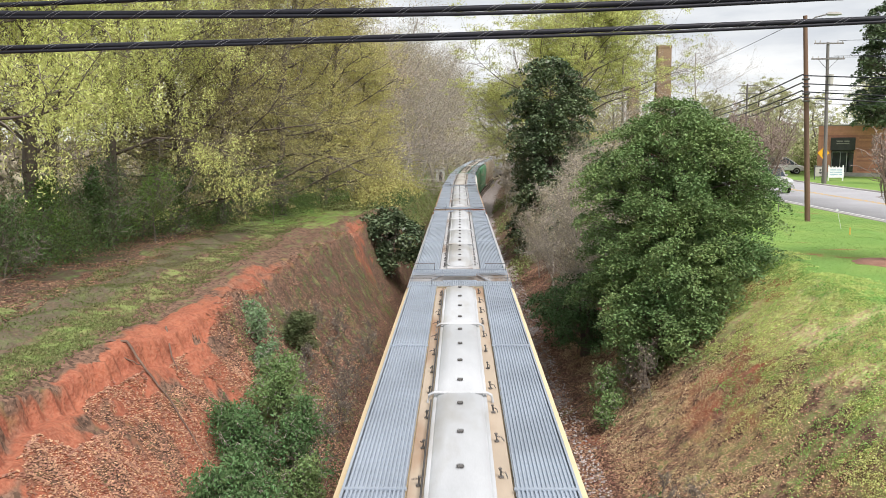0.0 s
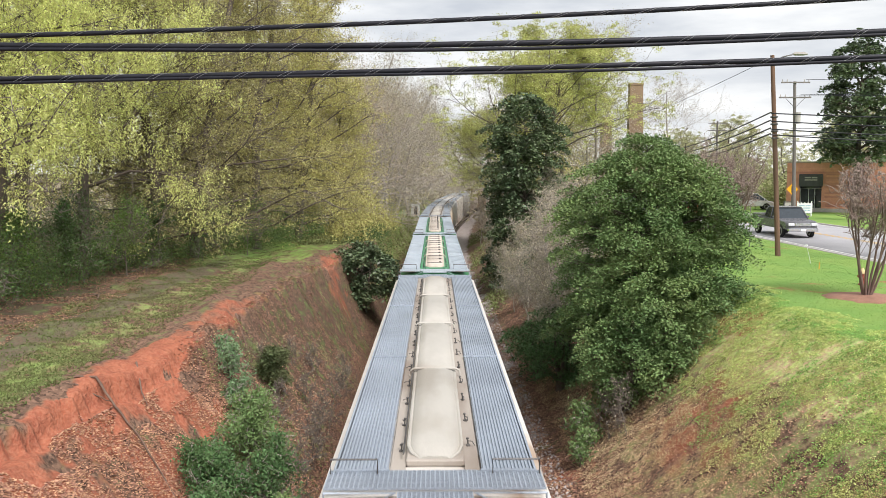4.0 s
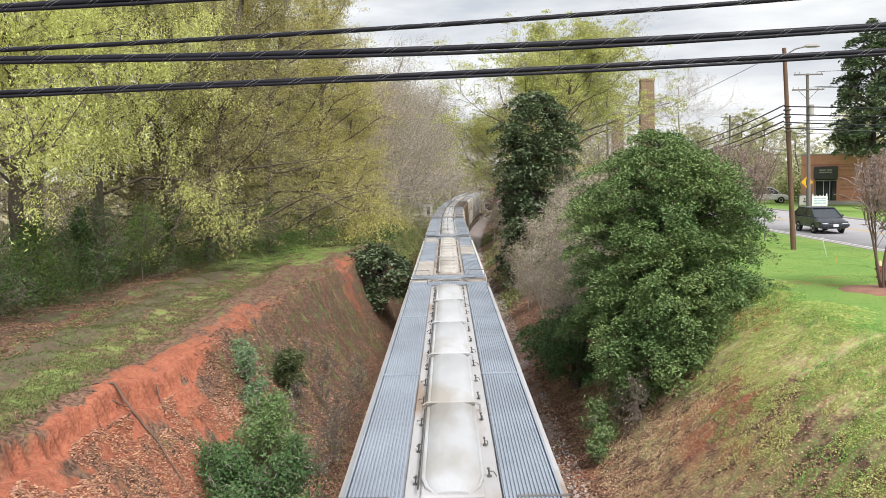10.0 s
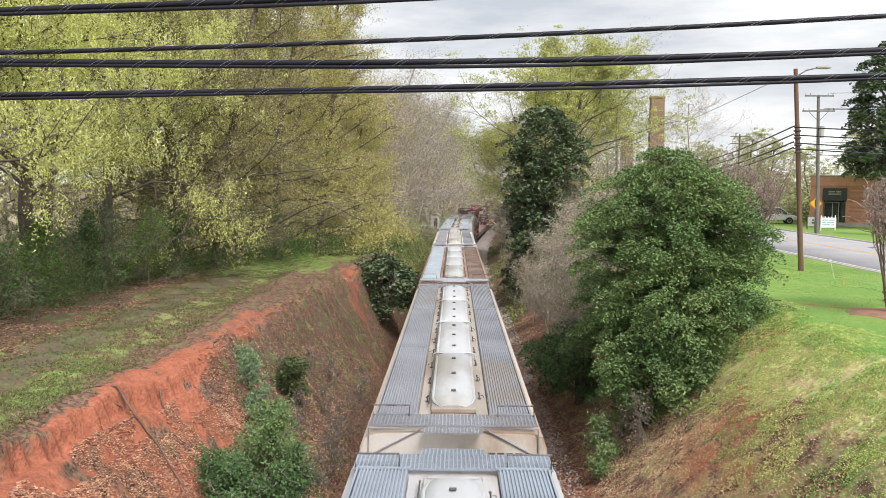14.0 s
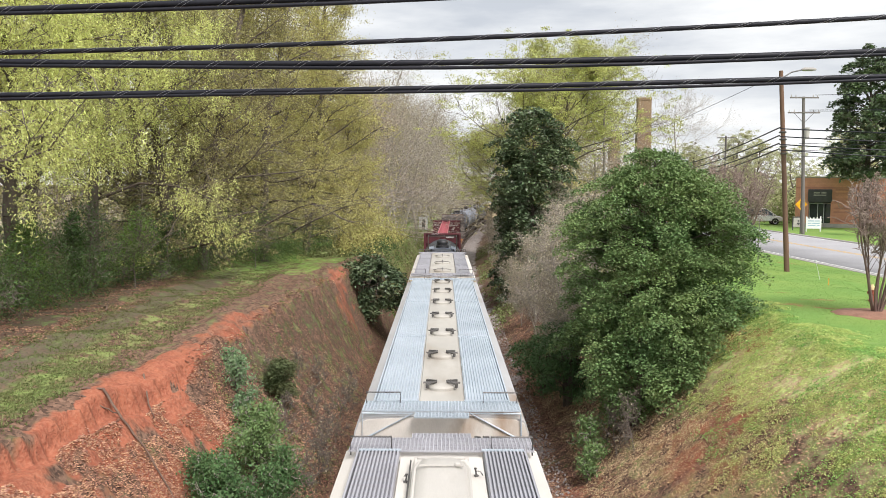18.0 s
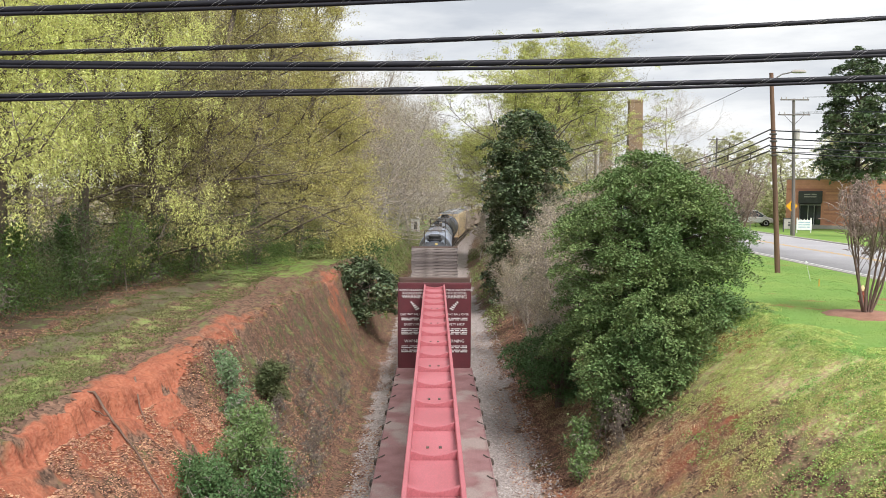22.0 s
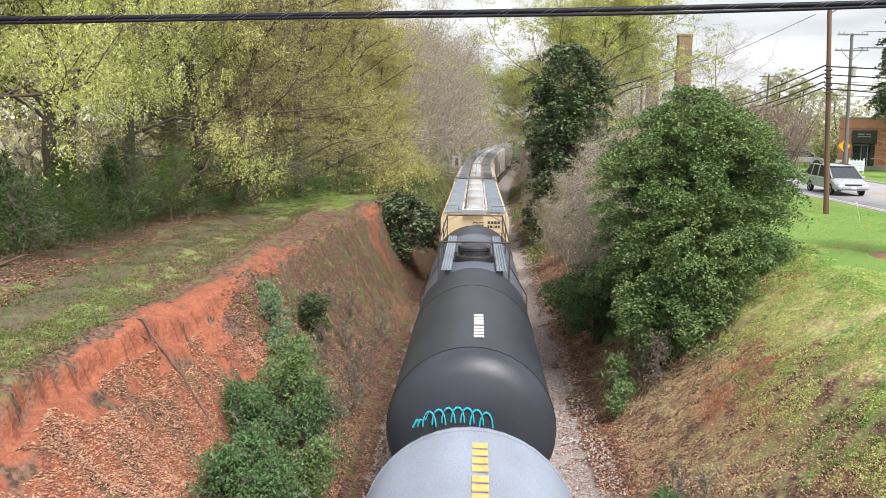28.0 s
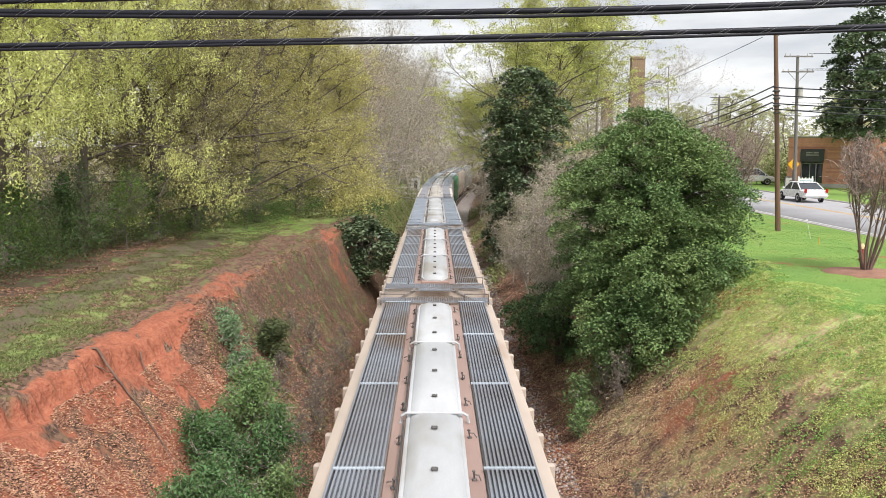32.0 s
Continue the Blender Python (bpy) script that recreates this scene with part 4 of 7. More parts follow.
def tank_car(L, label, paint_name, dome_y, r=1.48, cz=3.0, kind="hood", marks="white_letter", mark_y=-4.0, spray=False, deck=(-1.25, 1.25), rail_x=1.2, inset=0.8, hood_r=1.0):
    """A tank car: barrel with domed ends, valve housing, platform with rail, and running gear."""
    car = thing("tank_car", label, "railway car", group="freight cars of the train")
    H, n = L / 2 - inset, 40
    rows = [(-H, 0.05), (-H + 0.03, 0.4), (-H + 0.14, 0.75), (-H + 0.3, 0.93), (-H + 0.5, 0.995), (-H + 0.62, 1.0)]
    rows = rows + [(y, 1.0) for y in np.linspace(-H + 2.5, H - 2.5, 7)] + [(-y, k) for y, k in reversed(rows)]
    sh = Shape().loft([[(r * k * math.sin(i * math.tau / n), y, cz + r * k * math.cos(i * math.tau / n)) for i in range(n)] for y, k in rows])
    part("tank", sh, paint_name, car, smooth=50)
    for y in (-H + 0.62, -H * 0.33, H * 0.33, H - 0.62):
        part("seam_band", Shape().loft([[(rr * math.sin(i * math.tau / n), yy, cz + rr * math.cos(i * math.tau / n)) for i in range(n)] for yy, rr in ((y - 0.05, r + 0.001), (y - 0.05, r + 0.012), (y + 0.05, r + 0.012), (y + 0.05, r + 0.001))], cap=False), paint_name, car, smooth=50)
    top = cz + r
    y0, y1 = dome_y + deck[0], dome_y + deck[1]
    for sx in (-1, 1):
        part("platform", grating(min(sx * (rail_x - 0.36), sx * (rail_x - 0.06)), max(sx * (rail_x - 0.36), sx * (rail_x - 0.06)), y0, y1, top - 0.02, 4), "zinc" if kind == "hood" else "steel", car, "ribbed steel walkway")
        for yy in (y0 + 0.1, (y0 + y1) / 2, y1 - 0.1):
            part("platform_bracket", Shape().tube([(sx * (rail_x - 0.2), yy, top - 0.06), (sx * (rail_x - 0.2), yy, cz + 0.9)], 0.03, 6), "steel", car)
        rail = Shape()
        rail.tube([(sx * rail_x, y0, cz + 0.9), (sx * rail_x, y0, top + 0.75), (sx * rail_x, y1, top + 0.75), (sx * rail_x, y1, cz + 0.9)], 0.024, 8)
        rail.tube([(sx * rail_x, y0, top + 0.38), (sx * rail_x, y1, top + 0.38)], 0.018, 8)
        rail.tube([(sx * rail_x, (y0 + y1) / 2, top - 0.1), (sx * rail_x, (y0 + y1) / 2, top + 0.75)], 0.02, 8)
        part("side_rail", rail, "steel", car, "dark tube hand rail")
        ladder = Shape()
        for k in range(9):
            ladder.tube([(sx * (r + 0.05), dome_y - 0.2, 1.2 + 0.33 * k), (sx * (r + 0.05), dome_y + 0.2, 1.2 + 0.33 * k)], 0.01, 5)
        for yy in (-0.2, 0.2):
            ladder.tube([(sx * (r + 0.05), dome_y + yy, 1.0), (sx * (r + 0.05), dome_y + yy, 3.4), (sx * (rail_x + 0.05), dome_y + yy, top - 0.15)], 0.013, 5)
        part("side_ladder", ladder, "steel", car)
    for yy in (y0, y1):
        part("cross_rail", Shape().tube([(-rail_x, yy, top + 0.75), (rail_x, yy, top + 0.75)], 0.024, 8), "steel", car, "dark tube hand rail")
    k = 28
    if kind == "hood":
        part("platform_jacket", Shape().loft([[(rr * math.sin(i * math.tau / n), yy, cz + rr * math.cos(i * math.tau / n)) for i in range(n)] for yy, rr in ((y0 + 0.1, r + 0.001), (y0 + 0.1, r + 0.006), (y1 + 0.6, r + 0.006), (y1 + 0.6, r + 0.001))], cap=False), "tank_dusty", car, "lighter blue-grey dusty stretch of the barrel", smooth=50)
        pr = [(0.6, -0.1), (0.6, 0.1), (0.57, 0.13), (0.48, 0.14), (0.48, 0.26), (0.53, 0.28), (0.53, 0.36), (0.48, 0.44), (0.34, 0.51), (0.16, 0.545), (0.01, 0.55)]
        if hood_r > 0.8:
            pr = pr[:5] + [(0.5, 0.28), (0.5, 0.36), (0.46, 0.4), (0.2, 0.43), (0.01, 0.43)]
        sh = Shape().loft([[(q * hood_r * math.cos(i * math.tau / k), dome_y + q * hood_r * math.sin(i * math.tau / k), top + z) for i in range(k)] for q, z in pr])
        hood = part("valve_housing", sh, "hood_black", car, "round black valve housing", smooth=35)
        for j in range(12):
            a = j * math.tau / 12
            part("flange_bolt", Shape().tube([(0.56 * hood_r * math.cos(a), dome_y + 0.56 * hood_r * math.sin(a), top + 0.08), (0.56 * hood_r * math.cos(a), dome_y + 0.56 * hood_r * math.sin(a), top + 0.18)], 0.03, 6), "fitting", hood)
        for a in (-0.6, 2.4):
            part("hinge_lever", Shape().tube([(0.36 * hood_r * math.cos(a), dome_y + 0.36 * hood_r * math.sin(a), top + (0.42 if hood_r > 0.8 else 0.5)), (0.58 * hood_r * math.cos(a), dome_y + 0.58 * hood_r * math.sin(a), top + 0.34)], 0.035, 6), "steel", hood)
    else:
        part("worn_crown", worn_crown(r, cz, y0 - 0.1, y0 - 8.6), "tank_worn", car, "bare grey patch worn along the crown", smooth=50)
        sh = Shape().loft([[(q * math.cos(i * math.tau / k), dome_y - 0.3 + q * math.sin(i * math.tau / k), top + z) for i in range(k)] for q, z in ((0.3, -0.1), (0.3, 0.1), (0.36, 0.12), (0.36, 0.2), (0.01, 0.22))])
        part("manway", sh, "steel", car, "bolted manway lid", smooth=35)
        sh = Shape().tube([(0, dome_y + 0.35, top - 0.1), (0, dome_y + 0.35, top + 0.5)], 0.1, 10)
        sh.tube([(0, dome_y + 0.35, top + 0.5), (0, dome_y + 0.35, top + 0.62)], 0.17, 12).tube([(-0.3, dome_y + 0.2, top + 0.25), (0.3, dome_y + 0.2, top + 0.25)], 0.06, 8)
        part("safety_valve", sh, "hood_black", car, "dark cast safety valve", smooth=35)
        for sx in (-0.32, 0.34):
            part("valve", Shape().tube([(sx, dome_y + 0.2, top - 0.05), (sx, dome_y + 0.2, top + 0.3)], 0.07, 8).box(sx, dome_y + 0.2, top + 0.36, 0.04, 0.2, 0.12, 0.01), "fitting", car)
        part("wash_pipe", Shape().tube([(0, dome_y - 0.6, top + 0.05), (0, dome_y - 0.95, top + 0.06)], 0.1, 8), "fitting", car)
    for sx in (-1, 1):
        part("side_sill", Shape().box(sx * 1.3, 0, 1.15, 0.12, L - 1.6, 0.25, 0.02), "steel", car)
        part("saddle", Shape().box(sx * 0.8, 0, 1.5, 0.7, 1.4, 0.5, 0.05), "steel", car)
    for e in (-1, 1):
        part("end_platform", Shape().box(0, e * (L / 2 - 0.75), 1.15, 3.0, 0.75, 0.12, 0.02), "steel", car)
        part("end_rail", Shape().tube([(-1.45, e * (L / 2 - 0.5), 1.15), (-1.45, e * (L / 2 - 0.5), 2.2), (1.45, e * (L / 2 - 0.5), 2.2), (1.45, e * (L / 2 - 0.5), 1.15)], 0.022, 6), "steel", car)
        part("bolster_saddle", Shape().box(0, e * (L / 2 - 2.2), 1.3, 1.9, 0.6, 0.6, 0.05), "steel", car)
    # marks that run along the crown of the barrel
    if marks:
        bars([[3, 1, 3, 1, 3, 1, 3, 2, 3, 1, 3, 1, 3, 1, 3]], 1.9, 0.2, 0.1, marks, car, Matrix.Translation((0.12, mark_y, top + 0.008)) @ pose(0, 0, 0, 0, 0, 90))
    if spray:
        sh = Shape()
        rnd = random.Random(4)
        for k in range(7):
            x0 = -0.55 + 0.17 * k
            pts = []
            for i in range(11):
                a = math.pi * i / 10
                x, z = x0 - 0.2 + 0.12 * math.cos(a), 3.2 + 0.28 * math.sin(a) + 0.1 * math.sin(k * 0.5)
                rad = math.hypot(x, z - cz) / r
                y = -H + 0.02 + 0.62 * max(0.0, rad - 0.35) ** 2.6
                pts.append((x, y - 0.02, z))
            sh.tube(pts, 0.017, 5)
        for k in range(9):
            sh.tube([(-1.0 + 0.05 * k + rnd.uniform(-.1, .1), -H + 0.1, 3.3 + rnd.uniform(-.2, .2)), (-0.98 + 0.05 * k, -H + 0.09, 3.3)], 0.02, 5)
        part("spray_paint", sh, "cyan_letter", car, "cyan spray-painted loops")
        bars([[3, 1, 3, 1, 3, 1, 3, 2, 3, 1, 3, 1, 3]], 1.1, 0.12, 0.1, "white_letter", car, pose(0.15, -H - 0.012, 2.85, 90, 0, 0))
    underframe(car, L, 1.0)
    return car


def centrebeam(L):
    """A centre-beam lumber car: floor, two bulkheads, and a tapering beam with a ladder-like top."""
    car = thing("centrebeam_flat_car", "empty maroon centre-beam flat car with bleached pink beam", "railway car", group="freight cars of the train")
    H = L / 2 - 0.8
    part("deck", Shape().box(0, 0, 1.1, 3.04, 2 * H, 0.25, 0.02), "deck_red", car)
    for sx in (-1, 1):
        part("side_sill", Shape().box(sx * 1.53, 0, 0.98, 0.06, 2 * H, 0.5, 0.02), "deck_red", car)
        for k in range(14):
            yy = -H + 1.6 + (2 * H - 3.2) * k / 13
            part("strap_winch", Shape().box(sx * 1.59, yy, 1.12, 0.1, 0.2, 0.16, 0.03).tube([(sx * 1.58, yy, 1.2), (sx * 1.36, yy + 0.12, 1.28)], 0.02, 5), "steel", car)
    for e in (-1, 1):
        sh = Shape().box(0, e * (H - 0.1), 2.95, 2.95, 0.06, 3.5)
        bh = part("bulkhead", sh, "maroon", car)
        frame_bars = [(0, 4.68, 3.02, 0.12), (0, 3.95, 2.9, 0.1), (0, 3.2, 2.9, 0.1), (0, 2.4, 2.9, 0.1), (0, 1.5, 2.9, 0.14)]
        for x, z, w, h in frame_bars:
            part("stiffener", Shape().box(x, e * (H + 0.0), z, w, 0.16, h, 0.015), "maroon", bh)
        for x in (-1.42, 0, 1.42):
            part("stiffener", Shape().box(x, e * (H + 0.01), 2.95, 0.16, 0.2, 3.4, 0.015), "maroon", bh)
        lad = Shape()
        for k in range(8):
            lad.tube([(-e * -1.2 if e > 0 else -1.2, e * (H + 0.14), 1.4 + 0.4 * k), (-0.7 if e < 0 else 0.7, e * (H + 0.14), 1.4 + 0.4 * k)], 0.014, 5)
        part("ladder", lad, "maroon", bh)
        part("top_rail", Shape().tube([(-1.2, e * (H - 0.05), 4.74), (-1.2, e * (H - 0.05), 4.86), (-0.5, e * (H - 0.05), 4.86), (-0.5, e * (H - 0.05), 4.74)], 0.016, 6), "maroon", bh)
    # beam with its stepped, ladder-like upper chord
    for sx in (-1, 1):
        part("chord", Shape().box(sx * 0.39, 0, 4.62, 0.07, 2 * H - 0.3, 0.14, 0.01), "pink", car)
    n = 16
    for k in range(n + 1):
        yy = -H + 0.25 + (2 * H - 0.5) * k / n
        part("rung", RUNG, "pink", car, at=pose(0, yy, 4.6))
        if k < n:
            part("web_panel", Shape().box(0, yy + (2 * H - 0.5) / n / 2, 4.5, 0.72, (2 * H - 0.5) / n - 0.12, 0.03), "pink", car)
            if k % 2 == 0:
                for xx in (-0.1, 0.1):
                    # dark plate on the uncut panel imitates the shade inside a hole
                    part("web_hole", Shape().box(xx, yy + (2 * H - 0.5) / n / 2 - 0.2, 4.52, 0.05, 0.09, 0.012), "steel", car)
            part("beam_post", Shape().box(0, yy, 2.85, 0.14, 0.2, 3.3, 0.02), "pink", car)
    part("beam_web", Shape().box(0, 0, 2.0, 0.06, 2 * H - 0.4, 1.6), "maroon", car)
    # writing on the far bulkhead, and on the near end
    face = H - 0.16
    for sx in (-1, 1):
        lettering("WARNING", 0.21, "white_letter", car, pose(sx * 0.82, face, 4.12, 90, 0, 0))
        lettering("LOADING & UNLOADING" if sx > 0 else "LOADING & UNLOADING", 0.125, "white_letter", car, pose(sx * 0.85, face, 4.42, 90, 0, 0))
        lettering("INSTRUCTIONS", 0.13, "white_letter", car, pose(sx * 0.85, face, 4.29, 90, 0, 0))
        lettering("CAR MAY FALL OVER", 0.125, "white_letter", car, pose(sx * 0.82, face, 3.42, 90, 0, 0))
        lettering("SAFETY FIRST", 0.13, "white_letter", car, pose(sx * 0.85, face, 3.0, 90, 0, 0))
        lettering("WARNING", 0.17, "white_letter", car, pose(sx * 0.82, face, 2.3, 90, 0, 0))
        pic = Shape()
        for a in range(5):
            pic.box(sx * 0.82 + 0.06 * (a - 2) * sx, face, 3.68 + 0.07 * a, 0.16 - 0.02 * a, 0.004, 0.05, 0, pose(0, 0, 0, 0, 25 * sx, 0))
        part("warning_picture", pic, "white_letter", car, "white warning pictogram")
        for z in (3.3, 2.86, 2.72, 2.15, 1.98):
            bars([[5, 1, 7, 1, 4], [8, 1, 3, 1, 5]], 1.0, 0.035, 0.035, "white_letter", car, pose(sx * 0.85, face, z, 90, 0, 0))
    lettering("CAUTION", 0.14, "white_letter", car, pose(-0.55, -H - 0.1, 4.64, 90, 0, 0))
    bars([[3, 1, 3, 1, 3, 1, 3]], 0.6, 0.12, 0.07, "white_letter", car, pose(0.62, -H - 0.04, 4.42, 90, 0, 0))
    bars([[5, 1, 4], [4, 1, 5]], 0.45, 0.05, 0.04, "white_letter", car, pose(0.6, -H - 0.04, 3.65, 90, 0, 0))
    for x0, w in ((-0.45, 0.5), (0.62, 0.85)):
        sh = Shape()
        for k in range(5):
            xx = x0 - w / 2 + w * k / 4
            sh.tube([(xx - 0.06, -H - 0.05, 2.9), (xx + 0.06, -H - 0.05, 3.05), (xx + 0.02, -H - 0.05, 3.12), (xx - 0.05, -H - 0.05, 3.0), (xx + 0.08, -H - 0.05, 2.92)], 0.014, 5)
        part("spray_paint", sh, "white_letter", car, "white spray-painted scrawl")
    underframe(car, L, 0.85)
    return car


RUNG = Shape().loft([[(x, y, z) for x, z in ((-0.37, 0.06), (-0.37, -0.09), (0, -0.115), (0.37, -0.09), (0.37, 0.06), (0.2, 0.0), (0, -0.03), (-0.2, 0.0))] for y in (-0.035, 0.035)]).mesh("rung")


def bulkhead_flat(L):
    """A bulkhead flat car with plank-faced ends and an empty rusty deck."""
    car = thing("bulkhead_flat_car", "empty bulkhead flat car, grey plank ends, orange rusty deck", "railway car", group="freight cars of the train")
    H = L / 2 - 0.8
    part("deck", Shape().box(0, 0, 1.15, 2.85, 2 * H, 0.2, 0.02), "orange_deck", car)
    for k in range(8):
        part("deck_seam", Shape().box(0, -H + 2 + (2 * H - 4) * k / 7, 1.253, 2.6, 0.05, 0.01), "brown_steel", car)
    for sx in (-1, 1):
        part("side_sill", Shape().box(sx * 1.45, 0, 1.0, 0.1, 2 * H, 0.4, 0.02), "brown_steel", car)
        part("edge_plate", Shape().box(sx * 1.48, 0, 1.245, 0.2, 2 * H, 0.03, 0.005), "deck_red", car, "dusty brown deck edge")
        for k in range(38):
            part("stake_pocket", Shape().box(sx * 1.5, -H + 1.2 + (2 * H - 2.4) * k / 37, 1.22, 0.12, 0.11, 0.14, 0.02), "brown_steel", car)
    for e in (-1, 1):
        yb = e * (H - 1.5)
        bh = part("bulkhead", Shape().box(0, yb + e * 0.12, 2.85, 3.02, 0.08, 3.3), "brown_steel", car)
        for x in (-1.43, -0.85, -0.3, 0.3, 0.85, 1.43):
            part("post", Shape().box(x, yb + e * 0.26, 2.8, 0.13, 0.24, 3.2, 0.02), "brown_steel", bh)
        part("top_beam", Shape().box(0, yb + e * 0.2, 4.5, 3.15, 0.3, 0.24, 0.02), "brown_steel", bh)
        part("end_plate", Shape().box(0, yb + e * 0.42, 3.6, 0.6, 0.05, 1.6, 0.02), "brown_steel", bh)
        part("deck_plate", Shape().box(0, yb - e * 0.72, 1.256, 2.7, 1.35, 0.012), "worn_deck", car, "browner plate at the foot of the bulkhead")
        n = 15
        for k in range(n):
            part("plank", PLANKS[k * 5 % 3], "old_wood", bh, at=pose(0.012 * (k * 7 % 5 - 2), yb - e * 0.006 * (k * 3 % 4), 1.27 + 3.28 * (k + 0.5) / n))
        for k in range(4):
            sh = Shape()
            for j in range(15):
                sh.box((-1.4, -0.5, 0.5, 1.4)[k] + (0.05 if j % 2 else -0.05), yb - e * 0.066, 1.27 + 3.28 * (j + 0.5) / 15, 0.034, 0.03, 0.034)
            part("bolt_row", sh, "steel", bh)
    bars([[3, 1, 3, 1, 3], [3, 1, 3, 1, 3, 1, 3]], 0.42, 0.14, 0.06, "white_letter", car, pose(0, -H + 1.5 - 0.46, 4.1, 90, 0, 0))
    underframe(car, L, 0.85)
    return car


PLANKS = [Shape().box(0, 0, 0, 3.16 - 0.02 * k, 0.1, 0.2165 - 0.003 * k, 0.005).mesh("plank") for k in range(3)]

SPEED = 14.35
TRAIN = [
    # front end and rear end along the train, then the car
    (1.0, 22.7, hopper(21.7, "covered hopper, grey grated roof boards, stained white hatches", "cream_body", "zinc", "white_hatch", "tan_body", segs=4, end="tan_body", knobs=3)),
    (22.7, 44.5, hopper(21.8, "covered hopper, grey grated roof boards, white hatches", "grey_body", "zinc", "white_hatch", "grey_body", segs=4, knobs=3)),
    (44.5, 66.4, hopper(21.9, "covered hopper, grey roof boards, rust-orange ends", "rust_body", "zinc", "white_hatch", "grey_body", segs=5, end="rust_body", knobs=3)),
    (66.4, 89.0, hopper(22.5, "covered hopper, grey roof boards, dusty cream hatches", "white_body", "zinc", "cream_hatch", "dusty_gap", segs=4)),
    (89.0, 109.0, hopper(20.0, "green covered hopper, pale zinc boards, beige hatches", "green_body", "zinc_pale", "beige_hatch", "green_body", ARCHED, 4, 1.1, knobs=1, marks="white_letter", end="green_body")),
    (109.0, 129.4, hopper(20.4, "dark green covered hopper, pale zinc boards, beige hatches", "green_body", "zinc_pale", "beige_hatch", "green_body", ARCHED, 4, 1.0, knobs=1, marks="white_letter", end="green_body")),
    (129.4, 151.3, hopper(21.9, "tan covered hopper, grey-brown boards, cream hatches", "tan_body", "zinc", "cream_hatch", "dusty_gap", segs=4, end="white_body")),
    (151.3, 173.2, hopper(21.8, "grey covered hopper, blue-grey boards, white hatches", "grey_body", "zinc", "white_hatch", "grey_body", segs=5, end="white_body")),
    (173.2, 193.3, hopper(20.0, "cream covered hopper, patched cream and zinc boards", "white_body", "zinc", "grey_hatch", "dusty_gap", SQUARE, 3, 1.2, patch="cream_grate", end="white_body", knobs=2)),
    (193.3, 213.2, hopper(19.9, "grey covered hopper, blue-grey boards, white hatches", "grey_body", "zinc", "white_hatch", "grey_body", segs=4, end="grey_body", knobs=3)),
    (213.2, 233.4, hopper(20.2, "covered hopper, ribbed grey boards, white hatches", "pale_tan_body", "zinc_mid", "white_hatch", "dusty_gap", segs=4, end="white_body", knobs=3)),
    (233.4, 253.1, hopper(19.6, "covered hopper, one pale and one rusty roof board", "brown_body", "zinc_pale", "white_hatch", "brown_body", SQUARE, 4, right="rust_grate")),
    (253.1, 271.5, hopper(18.4, "off-white covered hopper, panelled grey boards, banded hatches", "white_body", "zinc_violet", "grey_hatch", "white_body", SQUARE, 4, 1.0, panels=6, end="white_body", knobs=2)),
    (271.5, 293.4, hopper(21.8, "covered hopper, wide pale zinc boards, round hatches", "grey_body", "zinc_pale", "cream_hatch", "white_body", ROUND, 7, kind="cross", wide=1.0, end="white_body")),
    (293.4, 307.0, hopper(13.6, "short cream covered hopper, ribbed boards, round hatches", "white_body", "zinc_violet", "cream_hatch", "white_body", SQUARE, 3, kind="bar", end="cream_body", hatch_at=(-4.6, -0.9, 2.8))),
    (307.0, 323.8, tank_car(16.6, "matt black tank car with railed top platform", "tank_black", -2.4, marks="", deck=(-0.85, 1.0), rail_x=0.95, inset=2.1, hood_r=0.72)),
    (323.8, 349.8, centrebeam(25.9)),
    (349.8, 373.2, bulkhead_flat(23.3)),
    (373.2, 390.8, tank_car(17.5, "slate tank car with railed platform and black hood", "tank_slate", -2.0, 1.46, 2.98, mark_y=-6.1, rail_x=0.82, marks="yellow_letter")),
    (390.8, 413.4, tank_car(22.5, "grey tank car with dark worn patches and valve platform", "tank_grey", 0.8, 1.5, 2.98, "valves", "yellow_letter", 8.9, deck=(-1.2, 1.2), rail_x=0.82, inset=0.3)),
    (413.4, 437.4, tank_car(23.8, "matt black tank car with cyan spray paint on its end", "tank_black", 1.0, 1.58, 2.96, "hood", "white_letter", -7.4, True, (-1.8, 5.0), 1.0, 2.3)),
    (437.4, 460.2, hopper(22.7, "cream covered hopper, grey boards, white hatches", "cream_body", "zinc", "white_hatch", "white_body", SQUARE, 4, end="cream_body")),
    (460.2, 480.8, hopper(20.5, "dusty tan ribbed hopper, dark boards, white hatches", "pale_tan_body", "zinc_dark", "white_hatch", "pink_dust", SQUARE, 4, 1.2, ribs=True, panels=5, knobs=3)),
    (480.8, 499.2, hopper(18.3, "pale tan ribbed hopper, dark boards, white hatches", "pale_tan_body", "zinc_dark", "white_hatch", "pink_dust", SQUARE, 3, 1.2, ribs=True, panels=5, knobs=3)),
]


def copied(i, a, b, label):
    c = copy_thing(TRAIN[i][2], Matrix.Identity(4))
    c["label"] = label
    TRAIN.append((a, b, c))


